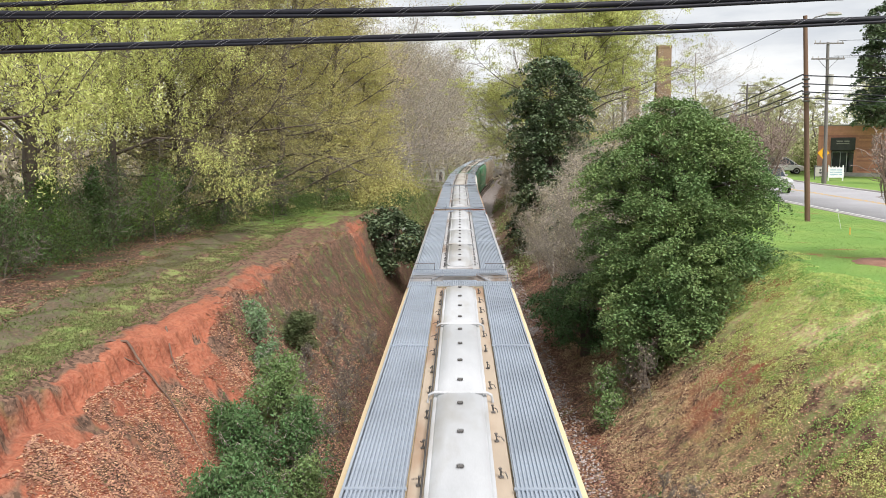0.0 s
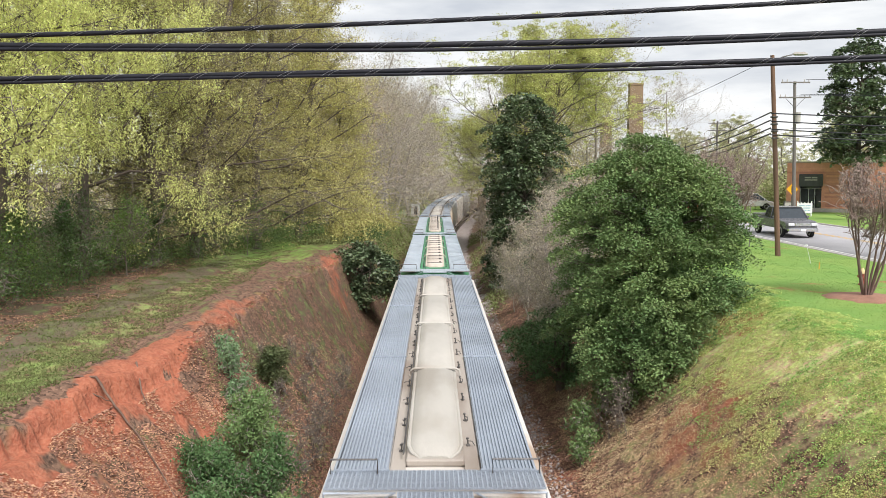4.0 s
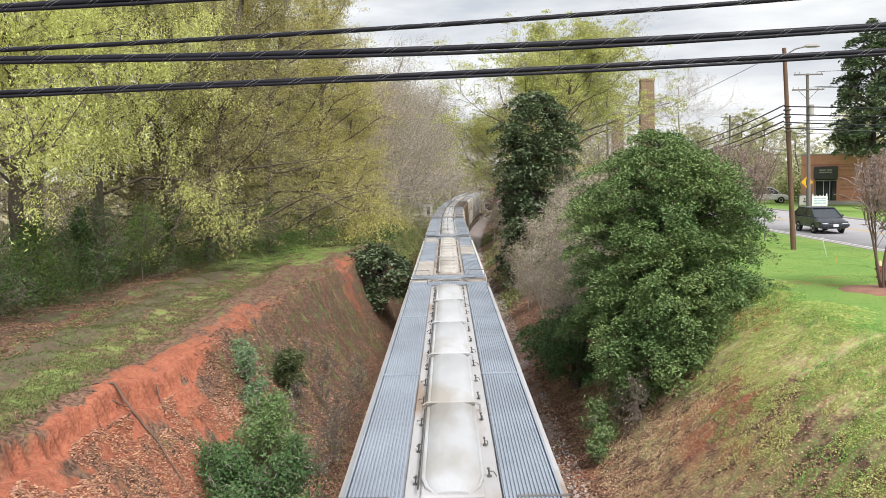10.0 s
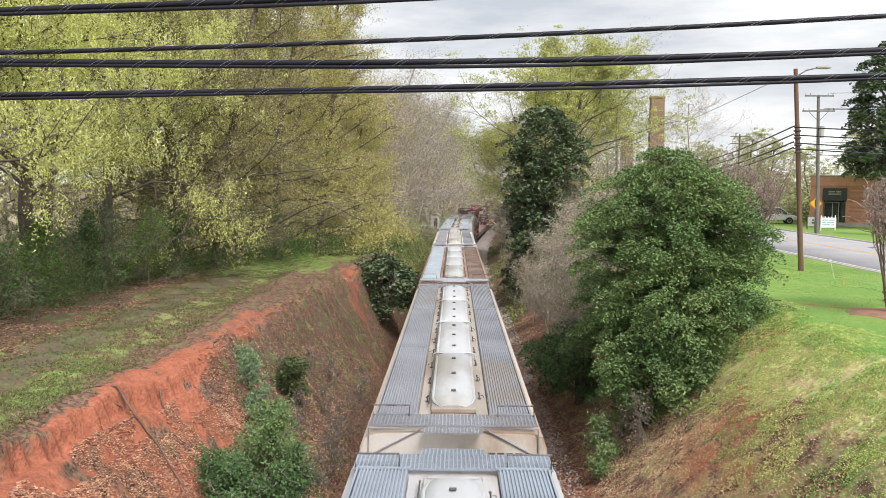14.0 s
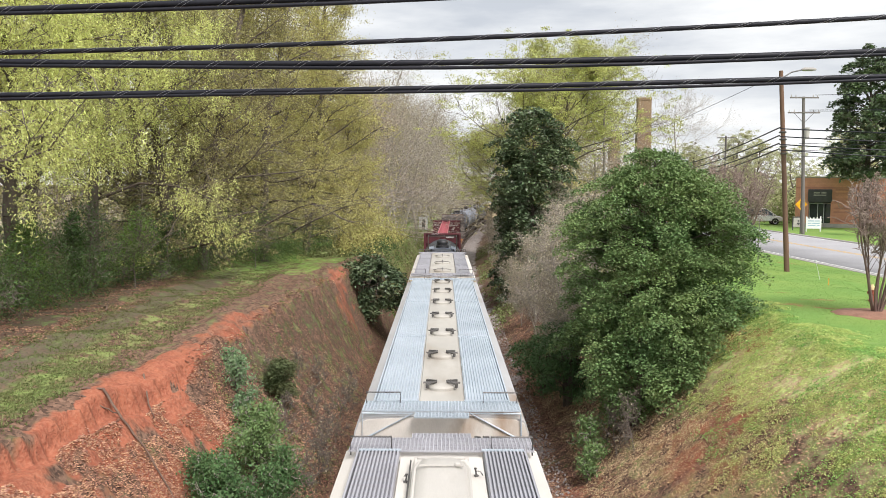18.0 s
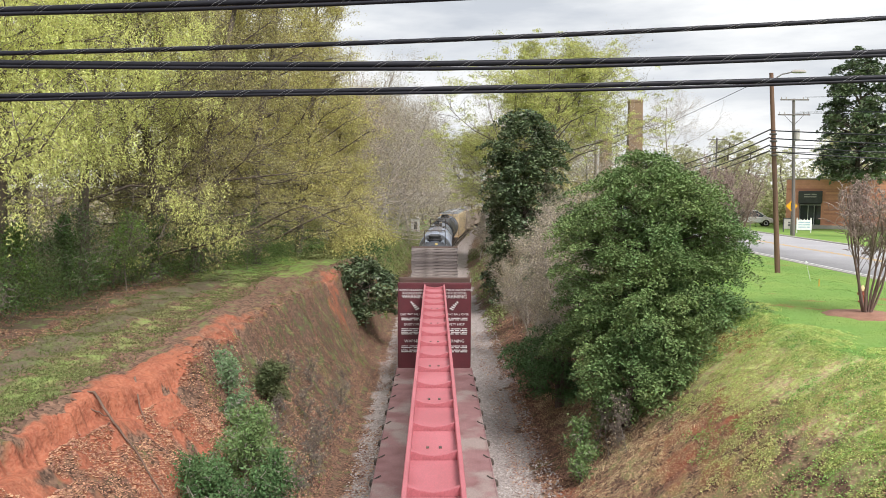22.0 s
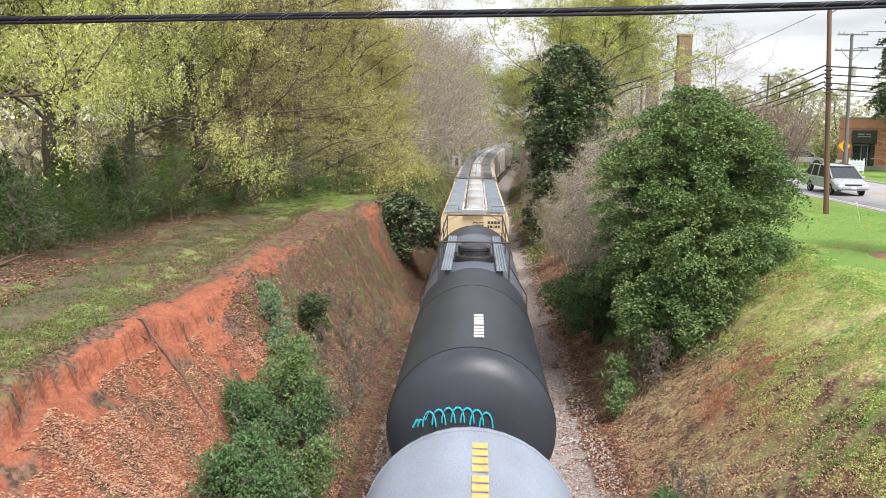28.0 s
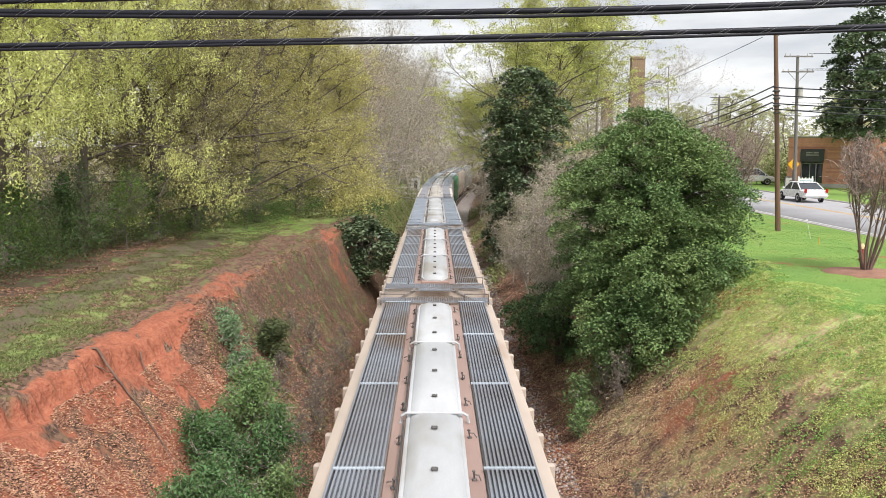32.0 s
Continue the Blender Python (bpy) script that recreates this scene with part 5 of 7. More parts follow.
copied(7, 499.2, 521.0, "grey covered hopper, blue-grey boards, white hatches")
copied(12, 521.0, 539.4, "off-white covered hopper, panelled grey boards, banded hatches")
copied(9, 539.4, 559.2, "grey covered hopper, blue-grey boards, white hatches")
copied(4, 559.2, 579.2, "green covered hopper, pale zinc boards, beige hatches")
copied(10, 579.2, 599.4, "covered hopper, ribbed grey boards, white hatches")
copied(1, 599.4, 621.2, "covered hopper, grey grated roof boards, white hatches")
copied(6, 621.2, 643.1, "tan covered hopper, grey-brown boards, cream hatches")
copied(3, 643.1, 665.7, "covered hopper, grey roof boards, dusty cream hatches")
copied(2, 665.7, 687.6, "covered hopper, grey roof boards, rust-orange ends")
copied(1, -20.8, 1.0, "covered hopper, grey grated roof boards, white hatches")


# ---- trees and shrubs ----
def limbs(rng, height, r0, fork=0.3, arms=14, spread=0.55, rise=0.35, subs=5, twigs=3, wobble=0.085, lean=(0, 0), droop=0.0):
    """Trunk, limbs and twigs as straight pieces (start, end, radii), and the twig points where leaves sit."""
    seg, tips = [], []

    def run(p, d, length, r, n, bend, level):
        pts = [p]
        for k in range(n):
            d = d + rng.normal(size=3) * wobble * (1 + level) + np.array([0, 0, bend])
            d = d / np.linalg.norm(d)
            q = p + d * length / n
            ra, rb = r * (1 - k / n * 0.75), r * (1 - (k + 1) / n * 0.75)
            seg.append((p, q, ra, rb, level))
            p = q
            pts.append(p)
        return pts

    up = np.array([lean[0], lean[1], 1.0])
    trunk = run(np.zeros(3), up / np.linalg.norm(up), height * 0.92, r0, 9, 0.02, 0)
    for k in range(arms):
        f = fork + (0.97 - fork) * (k + rng.uniform(0, 0.9)) / arms
        i = min(int(f * 9), 8)
        base = trunk[i] + (trunk[i + 1] - trunk[i]) * (f * 9 - i)
        a = k * 2.4 + rng.uniform(-0.5, 0.5)
        d = np.array([math.cos(a), math.sin(a), rise + 0.6 * f + rng.uniform(-0.15, 0.25)])
        ln = height * spread * (1.1 - 0.75 * (f - fork) / (1 - fork)) * rng.uniform(0.75, 1.15)
        limb = run(base, d / np.linalg.norm(d), ln, r0 * 0.27 * (1.15 - f * 0.7), 6, 0.05 - droop, 1)
        for j in range(subs):
            g = 0.3 + 0.7 * (j + rng.uniform(0, 1)) / subs
            m = min(int(g * 6), 5)
            b2 = limb[m] + (limb[m + 1] - limb[m]) * (g * 6 - m)
            d2 = (limb[m + 1] - limb[m]) / (ln / 6) + rng.normal(size=3) * 0.65
            br = run(b2, d2 / np.linalg.norm(d2), ln * 0.42 * rng.uniform(0.6, 1.2), r0 * 0.085, 4, 0.03 - droop, 2)
            tips.extend(br[2:])
            for _ in range(twigs):
                w = rng.integers(1, 5)
                d3 = rng.normal(size=3) + np.array([0, 0, 0.2 - 2 * droop])
                tw = run(br[w], d3 / np.linalg.norm(d3), ln * 0.2 * rng.uniform(0.5, 1.2), r0 * 0.045, 2, -droop, 3)
                tips.extend(tw[1:])
    return seg, np.array(tips)


def sticks(name, seg, n=5, least=0.006):
    """One mesh of tapered round pieces."""
    a, b = np.array([s[0] for s in seg]), np.array([s[1] for s in seg])
    ra, rb = np.maximum([s[2] for s in seg], least), np.maximum([s[3] for s in seg], least * 0.8)
    d = (b - a) / (np.linalg.norm(b - a, axis=1, keepdims=True) + 1e-9)
    ref = np.where(np.abs(d[:, 2:]) > 0.9, np.array([[1.0, 0, 0]]), np.array([[0, 0, 1.0]]))
    u = np.cross(d, ref)
    u /= np.linalg.norm(u, axis=1, keepdims=True)
    w = np.cross(d, u)
    ang = np.arange(n) * math.tau / n
    ring = u[:, None] * np.cos(ang)[None, :, None] + w[:, None] * np.sin(ang)[None, :, None]
    v = np.concatenate([a[:, None] + ring * ra[:, None, None], b[:, None] + ring * rb[:, None, None]], 1).reshape(-1, 3)
    k = np.arange(n)
    q = np.stack([k, (k + 1) % n, n + (k + 1) % n, n + k], -1)
    return sheet(name, v, (np.arange(len(seg))[:, None, None] * 2 * n + q[None]).reshape(-1, 4), True)


def near_tips(rng, tips, count, scatter):
    return tips[rng.integers(0, len(tips), count)] + rng.normal(size=(count, 3)) * scatter


def clumps(rng, tips, count, scatter):
    """Leaf points in loose flat clumps round some of the twigs, with gaps between them."""
    per = 46
    c = near_tips(rng, tips, max(1, count // per), scatter * 0.5)
    p = np.repeat(c[:, None, :], per, 1) + rng.normal(size=(len(c), per, 3)) * np.array([0.3, 0.3, 0.13]) * rng.uniform(0.6, 1.3, (len(c), 1, 1))
    return p.reshape(-1, 3)


def tassels(rng, tips, count, scatter):
    """Leaf points in hanging strands below the twigs."""
    per, group = 14, 9
    hub = near_tips(rng, tips, count // per // group, scatter)
    top = np.repeat(hub, group, 0) + rng.normal(size=(len(hub) * group, 3)) * np.array([0.3, 0.3, 0.12])
    drop = rng.uniform(0.25, 1.0, len(top))[:, None] * np.linspace(0, 1, per)[None, :]
    p = np.repeat(top[:, None, :], per, 1) + rng.normal(size=(len(top), per, 3)) * 0.055
    p[:, :, 2] -= drop
    return p.reshape(-1, 3)


def tree(name, label, at, seed, height, r0, leaf, count, size, scatter, bark="bark", hang=0.0, long=1.7, **shape):
    """A tree: trunk and limbs, fine twigs, and a crown of loose leaves."""
    rng = np.random.default_rng(seed)
    seg, tips = limbs(rng, height, r0, **shape)
    ob = thing(name, label, "tree", at)
    thick = [s for s in seg if s[4] < 2]
    thin = [s for s in seg if s[4] >= 2]
    part("trunk", sticks("trunk", thick, 7), bark, ob)
    tagged(part("branchwork", sticks("branchwork", thin, 3, 0.008), "twig_dark" if bark == "bark" and r0 > 0.25 else "twig" if bark == "bark" else bark, ob), "fine bare twigs", kind="stuff")
    if leaf:
        tagged(part("crown", leaves("crown", (tassels if hang > 0.3 else clumps if hang > 0.05 else near_tips)(rng, tips, count, scatter), size, rng, long, 0.0, hang, True), leaf, ob), kind="stuff")
    return ob


def tiered_crown(rng, boughs, per, height, radius, base, peak=0.3, spray=0.3, ragged=0.22, sprays=6, rounded=False, flat=0.6):
    """Leaf points in flat sprays along boughs, widest at the peak height and drawn in to an uneven top."""
    pts, ends = [], []
    for k in range(boughs):
        h = rng.uniform(0.02, 1.0) ** 0.85
        prof = math.sqrt(max(0.05, min(1, 0.35 + 0.65 * h / peak))) if h < peak else max(0.07, (1 - ((h - peak) / (1 - peak)) ** 1.6)) ** 0.75
        if rounded:
            prof = math.sqrt(max(0.1, 1 - 0.9 * ((h - peak) / max(peak, 1 - peak)) ** 2))
        a = k * 2.39996 + rng.uniform(-0.3, 0.3)
        R = radius * prof * (1 + ragged * rng.normal())
        z0 = base + (height - base) * h
        for j in range(sprays):
            f = 0.38 + 0.62 * (j + rng.uniform(0.2, 1)) / sprays
            side = rng.normal() * 0.16 * R
            c = np.array([math.cos(a) * R * f - math.sin(a) * side, math.sin(a) * R * f + math.cos(a) * side, z0 + 0.16 * R * f - 0.2 * R * f * f + rng.normal() * 0.05 * radius])
            n = int(per * rng.uniform(0.6, 1.4))
            pts.append(c + rng.normal(size=(n, 3)) * spray * np.array([1, 1, flat]) * rng.uniform(0.7, 1.25))
        ends.append((np.array([0, 0, max(0.1, z0 - 0.3 * R)]), c))
    return np.concatenate(pts), ends


def clumped(name, label, at, seed, height, radius, outline, leaf, count, per, size, spread=0.42, base=0.0, stems=3, r0=0.14, category="tree", depth=0.5, ragged=0.1, nod=0.25):
    """A dense evergreen of domed leaf clumps on boughs; outline gives its radius from foot to top."""
    rng = np.random.default_rng(seed)
    ob = thing(name, label, category, at)
    pts, seg = [], []
    for k in range(stems):
        a = k * 2.1 + 0.4
        foot = np.array([math.cos(a), math.sin(a), 0]) * radius * 0.12 * (stems > 1)
        p = foot - np.array([0, 0, 0.3])
        for j in range(7):
            q = foot * (1 + j * 0.25) + np.array([0, 0, height * 0.86 * (j + 1) / 7]) + rng.normal(size=3) * 0.015 * radius
            seg.append((p, q, r0 * (1 - j / 8), r0 * (1 - (j + 1) / 8)))
            p = q
    hs = np.linspace(0, 1, len(outline))
    for k in range(count):
        while True:
            h = rng.uniform(0, 1)
            R = radius * float(np.interp(h, hs, outline))
            if rng.uniform(0, 1) < 0.25 + 0.75 * R / radius:
                break
        a = rng.uniform(0, math.tau)
        R *= (1 + ragged * rng.normal()) * (1 + 0.12 * math.sin(3 * a + 5 * h) + 0.07 * math.sin(7 * a - 9 * h))
        f = 1 - depth * rng.uniform(0, 1) ** 1.6
        c = np.array([math.cos(a) * R * f, math.sin(a) * R * f, base + (height - base) * h])
        w = spread * rng.uniform(0.6, 1.35) * (0.55 + 0.45 * min(1, R / radius + 0.25))
        n = int(per * (w / spread) ** 2)
        rr, aa = np.sqrt(rng.uniform(0, 1, n)), rng.uniform(0, math.tau, n)
        u = np.array([math.cos(a), math.sin(a)])
        ox = w * rr * np.cos(aa) * 1.25
        oy = w * rr * np.sin(aa) * 0.9
        oz = w * (0.42 * (1 - rr ** 2) - nod * np.clip(ox / w, -0.3, 1.3) + rng.normal(size=n) * 0.13)
        lumps = 0.16 * w * np.sin(ox / w * 5 + k) * np.sin(oy / w * 6 + 2 * k)
        pts.append(c + np.stack([u[0] * ox - u[1] * oy, u[1] * ox + u[0] * oy, oz + lumps], -1))
        foot = np.array([0, 0, max(0.1, c[2] - 0.35 * R)])
        m = foot * 0.45 + c * 0.55 + np.array([0, 0, 0.05 * radius])
        if k % 4 == 0:
            seg += [(foot, m, 0.2 * r0, 0.12 * r0), (m, c, 0.12 * r0, 0.05 * r0)]
    part("trunk", sticks("trunk", seg, 6), "bark", ob)
    tagged(part("crown", leaves("crown", np.concatenate(pts), size, rng, 1.7, 0.5, 0.05), leaf, ob), kind="stuff")
    return ob


def evergreen(name, label, at, seed, height, radius, leaf, boughs, per, size, base=0.0, spray=0.3, peak=0.3, ragged=0.2, stems=3, category="tree", sprays=6, long=1.7, r0=0.14, rounded=False, flat=0.6):
    """A dense evergreen with layered sprays of leaves down to the ground."""
    rng = np.random.default_rng(seed)
    ob = thing(name, label, category, at)
    pts, ends = tiered_crown(rng, boughs, per, height, radius, base, peak, spray, ragged, sprays, rounded or category == "shrub", flat)
    seg = []
    for k in range(stems):
        a = k * 2.1 + 0.4
        foot = np.array([math.cos(a), math.sin(a), 0]) * radius * 0.12 * (stems > 1)
        p = foot - np.array([0, 0, 0.3])
        for j in range(7):
            q = foot * (1 + j * 0.3) + np.array([0, 0, height * 0.85 * (j + 1) / 7]) + rng.normal(size=3) * 0.015 * radius
            seg.append((p, q, r0 * (1 - j / 8), r0 * (1 - (j + 1) / 8)))
            p = q
    for p, q in ends:
        m = p * 0.45 + q * 0.55 + np.array([0, 0, 0.05 * radius])
        seg += [(p, m, 0.25 * r0, 0.16 * r0), (m, q, 0.16 * r0, 0.07 * r0)]
    part("trunk", sticks("trunk", seg, 6), "bark", ob)
    tagged(part("crown", leaves("crown", pts, size, rng, long, 0.6, 0.05), leaf, ob), kind="stuff")
    return ob


def gz(s, d):
    return float(ground_height(s, d))


def on_ground(s, d, sink=0.1, turn=0.0):
    return on_line(s, d, gz(s, d) - sink, turn)


# the big holly on the right bank: crowns that have grown together
BROAD = (0.6, 0.86, 0.94, 0.98, 1.0, 1.0, 0.97, 0.88, 0.74, 0.54, 0.22)
COLUMN = (0.8, 0.95, 1.0, 1.0, 1.0, 1.0, 0.98, 0.95, 0.88, 0.72, 0.3)
DOME = (0.55, 0.85, 1.0, 1.0, 0.95, 0.82, 0.62, 0.25)
clumped("holly_tree", "large dense green holly tree on the bank", on_ground(25.8, 6.75), 3, 7.2, 2.75, BROAD, "holly", 760, 270, 0.048, 0.42, 0.4, 4, depth=0.62)
clumped("holly_tree", "lower holly tree with green glossy leaves", on_ground(23.9, 5.8), 4, 3.5, 1.6, DOME, "holly", 110, 260, 0.05, 0.4, 0.35, 3, depth=0.7)
clumped("holly_tree", "green holly beside the lawn's edge", on_ground(26.2, 7.7), 15, 4.2, 1.25, DOME, "holly", 90, 260, 0.05, 0.4, 0.2, 3, depth=0.7)
clumped("holly_tree", "grey-green holly thicket at the bank foot", on_ground(29.4, 4.7), 5, 3.0, 1.3, DOME, "holly_grey", 76, 240, 0.044, 0.4, 0.1, 3, depth=0.8)
clumped("holly_tree", "low grey-green holly beside the track", on_ground(33.0, 4.3), 17, 2.6, 1.4, DOME, "holly_grey", 46, 190, 0.055, 0.4, 0.1, 3, depth=0.8)
clumped("magnolia_tree", "tall dark magnolia tree beside the track", on_ground(57, 6.3), 7, 11.7, 2.7, COLUMN, "magnolia", 480, 95, 0.13, 0.6, -1.0, 1, 0.2, nod=0.35)
clumped("magnolia_bush", "round dark magnolia bush on the bank edge", on_ground(44.5, -4.0), 8, 3.4, 1.9, DOME, "magnolia", 110, 90, 0.11, 0.45, 0.3, 2, 0.07, "shrub", nod=0.35)
clumped("magnolia_tree", "dark magnolia tree in front of the brick building", on_ground(81.5, 41.6), 9, 17.8, 3.4, (0.7, 0.9, 1, 1, 0.97, 0.9, 0.82, 0.7, 0.55, 0.3), "magnolia", 260, 70, 0.22, 0.8, 5.0, 1, 0.4, nod=0.35)


def leafy_shrub(label, s, d, seed, height, leaf, count, size, **shape):
    """An open, many-stemmed shrub with leaves in loose clumps."""
    opts = dict(arms=14, fork=0.1, spread=0.42, rise=0.75, subs=5, twigs=3, wobble=0.12)
    opts.update(shape)
    ob = tree("holly_shrub", label, on_ground(s, d), seed, height, 0.026, leaf, count, size, 0.1, "bark", hang=0.02, **opts)
    ob["category"] = "shrub"
    return ob


for k, (s, d, h, n) in enumerate(((23.4, 4.4, 1.5, 1500), (22.5, 4.1, 1.1, 1000), (24.2, 5.0, 1.7, 1500))):
    leafy_shrub("small green holly shrub under the big holly", s, d, 600 + k, h, "holly", n, 0.055)
for k, (s, d, h, n) in enumerate(((19.9, -4.7, 1.7, 3400), (17.6, -3.9, 2.2, 5600), (16.8, -4.5, 1.9, 4200), (18.6, -4.5, 2.2, 5200), (13.6, -3.7, 2.3, 5600), (15.2, -4.2, 2.1, 5200), (12.2, -3.9, 1.7, 3400), (14.4, -4.5, 1.8, 3600), (17.6, -4.6, 1.9, 3800), (16.2, -3.6, 1.8, 3800))):
    leafy_shrub("bushy green holly shrub at the foot of the clay bank", s, d, 620 + k, h, "holly_grey" if k % 3 else "holly", n, 0.048, spread=0.5, arms=17)
for k, (s, d, h, n) in enumerate(((21.9, -5.6, 1.15, 900), (21.0, -5.3, 1.05, 900), (22.8, -5.9, 0.9, 600))):
    leafy_shrub("young pale green holly shrub on the clay slope", s, d, 640 + k, h, "holly_pale", n, 0.055)
evergreen("juniper_bush", "small dark juniper bush on the leafy slope", on_ground(25.3, -5.1), 13, 1.3, 0.5, "juniper", 60, 34, 0.03, 0.0, 0.1, 0.5, 0.42, 2, "shrub", 5, 3.4, 0.04)
leafy_shrub("small green shrub on the weedy bank", 16.0, 4.2, 660, 1.0, "holly_grey", 1500, 0.05)

# bare grey shrubs between the holly and the magnolia
BARE = []
for k, (s, d, h, r) in enumerate(((31.0, 5.0, 6.4, 0.05), (33.0, 5.2, 8.2, 0.06), (35.5, 4.9, 7.8, 0.05), (31.5, 6.0, 7.0, 0.06), (33.6, 4.4, 4.8, 0.045), (37.0, 5.6, 6.4, 0.05), (38.5, 5.0, 7.4, 0.06), (42.0, 4.9, 4.6, 0.05), (34.5, 6.2, 9.2, 0.07), (45.0, 5.2, 5.2, 0.05))):
    ob = tree("bare_shrub", "tangle of bare grey-brown shrub stems by the track", on_ground(s, d), 40 + k, h, r, "bud", 5200, 0.04, 0.16, "twig", arms=22, fork=0.16, spread=0.3, rise=0.8, subs=8, twigs=6, wobble=0.12)
    ob["category"] = "shrub"
    BARE.append(ob)
for k, (s, d, h) in enumerate(((17.2, -3.6, 1.8), (19.5, -3.5, 2.0), (21.6, -3.7, 1.8), (15.6, 4.6, 1.3), (26.5, -3.5, 1.5), (20.4, -4.4, 1.5), (22.8, -3.5, 1.7), (24.6, -3.6, 1.6), (28.6, -3.7, 1.6), (31.0, -3.6, 1.5), (25.4, -5.4, 1.0), (28.0, -5.0, 1.1), (22.0, -4.5, 1.5), (23.8, -4.6, 1.4), (26.6, -4.3, 1.3), (29.6, -4.5, 1.2), (16.6, 4.4, 1.2), (14.4, 4.4, 1.0), (22.3, 5.4, 1.8), (22.9, 5.0, 1.6))):
    tree("bare_brush", "low bare twiggy brush on the leafy slope", on_ground(s, d), 60 + k, h, 0.016, "bud", 160, 0.03, 0.1, "twig_dark", arms=14, fork=0.03, spread=0.5, rise=0.9, subs=5, twigs=3, wobble=0.14)["category"] = "shrub"

# bare brown brush along the edge of the wood
rb = random.Random(17)
for k in range(16):
    s = 16.5 + 1.9 * k
    d = float(np.interp(s, [10, 24, 36, 43, 50], [-14.4, -13.8, -12.3, -10.6, -9.2])) - rb.uniform(0.0, 2.0)
    tree("bare_brush", "tall bare grey-brown brush at the wood's edge", on_ground(s, d), 90 + k, rb.uniform(2.0, 3.6), 0.026, "under" if k % 3 else "sapling", 2200, 0.045, 0.2, "twig_dark", arms=18, fork=0.04, spread=0.5, rise=1.0, subs=6, twigs=4, wobble=0.14)["category"] = "shrub"

for k in range(15):
    copy_thing(BARE[k % len(BARE)], on_line(46.5 + 4.2 * k, 4.6 + 3.2 * ((k * 7) % 5) / 4, gz(46.5 + 4.2 * k, 4.6 + 3.2 * ((k * 7) % 5) / 4) - 0.1, 77 * k) @ Matrix.Scale(0.6 + 0.09 * (k * 5 % 4), 4))

# left wood: tall trees in young leaf
WOOD = [
    # s, d, height, trunk, leaf, leaves, size, scatter, hang
    (23.5, -16.6, 18.0, 0.36, "spring", 100000, 0.043, 0.34, 0.5),
    (29.6, -15.3, 17.0, 0.3, "spring", 130000, 0.04, 0.36, 0.45),
    (33.6, -14.6, 18.0, 0.26, "spring", 100000, 0.042, 0.4, 0.45),
    (39.2, -13.4, 19.0, 0.28, "spring_olive", 80000, 0.052, 0.48, 0.1),
    (42.0, -12.4, 21.0, 0.28, "spring_olive", 80000, 0.056, 0.5, 0.1),
    (48.5, -10.6, 22.0, 0.3, "spring_gold", 76000, 0.06, 0.52, 0.1),
    (56.0, -9.4, 21.0, 0.28, "spring_gold", 70000, 0.062, 0.55, 0.1),
    (63.0, -8.0, 13.0, 0.2, "spring_gold", 56000, 0.062, 0.5, 0.1),
    (46.0, -18.0, 22.0, 0.34, "spring_olive", 22000, 0.12, 0.6, 0.1),
]
for k, (s, d, h, r, leaf, n, size, sc, hang) in enumerate(WOOD):
    what = {"spring": "tall oak with drooping yellow-green spring leaves", "spring_olive": "tall woodland tree with olive young leaves", "spring_gold": "woodland tree with golden-green young leaves"}[leaf]
    tree("oak_tree" if leaf == "spring" else "woodland_tree", what, on_ground(s, d, 0.2), 100 + k, h, r, leaf, n, size, sc, hang=hang, long=2.2 if hang > 0.3 else 1.7, arms=32 if hang > 0.3 else 44, fork=0.24 if hang > 0.3 else 0.07, spread=0.31 if hang > 0.3 else 0.27, rise=0.25 if hang > 0.3 else 0.02, subs=8, twigs=4, droop=0.03 if hang > 0.3 else 0.006)

FAR_A = tree("woodland_tree", "distant woodland tree in thin spring leaf", on_ground(80, -15, 0.2), 201, 21, 0.26, "spring_gold", 14000, 0.15, 0.7, arms=22, fork=0.12, spread=0.36, rise=0.15, subs=6, twigs=3)
# this tree's trunk and twigs are coloured paler to imitate haze
FAR_B = tree("woodland_tree", "distant bare grey woodland tree with pinkish buds", on_ground(84, -8.5, 0.2), 202, 20, 0.2, "bud", 9000, 0.075, 0.7, "twig_haze", arms=24, fork=0.1, spread=0.44, rise=0.12, subs=8, twigs=4, wobble=0.11)
FAR_C = tree("woodland_tree", "distant woodland tree with olive leaves", on_ground(66, -17.5, 0.2), 203, 21, 0.28, "spring_olive", 14000, 0.15, 0.7, arms=22, fork=0.12, spread=0.36, rise=0.15, subs=6, twigs=3)
tall = tree("tulip_tree", "tall spreading tree in light green leaf behind the hollies", on_ground(84, 10.6, 0.2), 204, 17.0, 0.34, "spring_green", 84000, 0.1, 0.7, hang=0.1, arms=30, fork=0.36, spread=0.7, rise=0.15, subs=9, twigs=5)
for s, d, h, sd in ((72, -9.6, 15.5, 206), (79, -7.6, 13.0, 207), (96, 8.6, 13.5, 208), (142, 36, 20.0, 209), (92, 16.5, 9.0, 210)):
    tree("woodland_tree", "wide bare tree with pinkish buds on level limbs", on_ground(s, d, 0.2), sd, h, 0.2, "bud_pink", 9000, 0.06, 0.5, "twig", arms=26, fork=0.2, spread=0.62, rise=-0.05, subs=9, twigs=5, wobble=0.1)
PALE = tree("woodland_tree", "distant round tree in pale spring leaf", on_ground(130, 60, 0.2), 205, 14.0, 0.3, "spring_pale", 9000, 0.13, 0.9, hang=0.1, arms=20, fork=0.2, spread=0.5, rise=0.2, subs=7, twigs=4)
rng0 = random.Random(7)
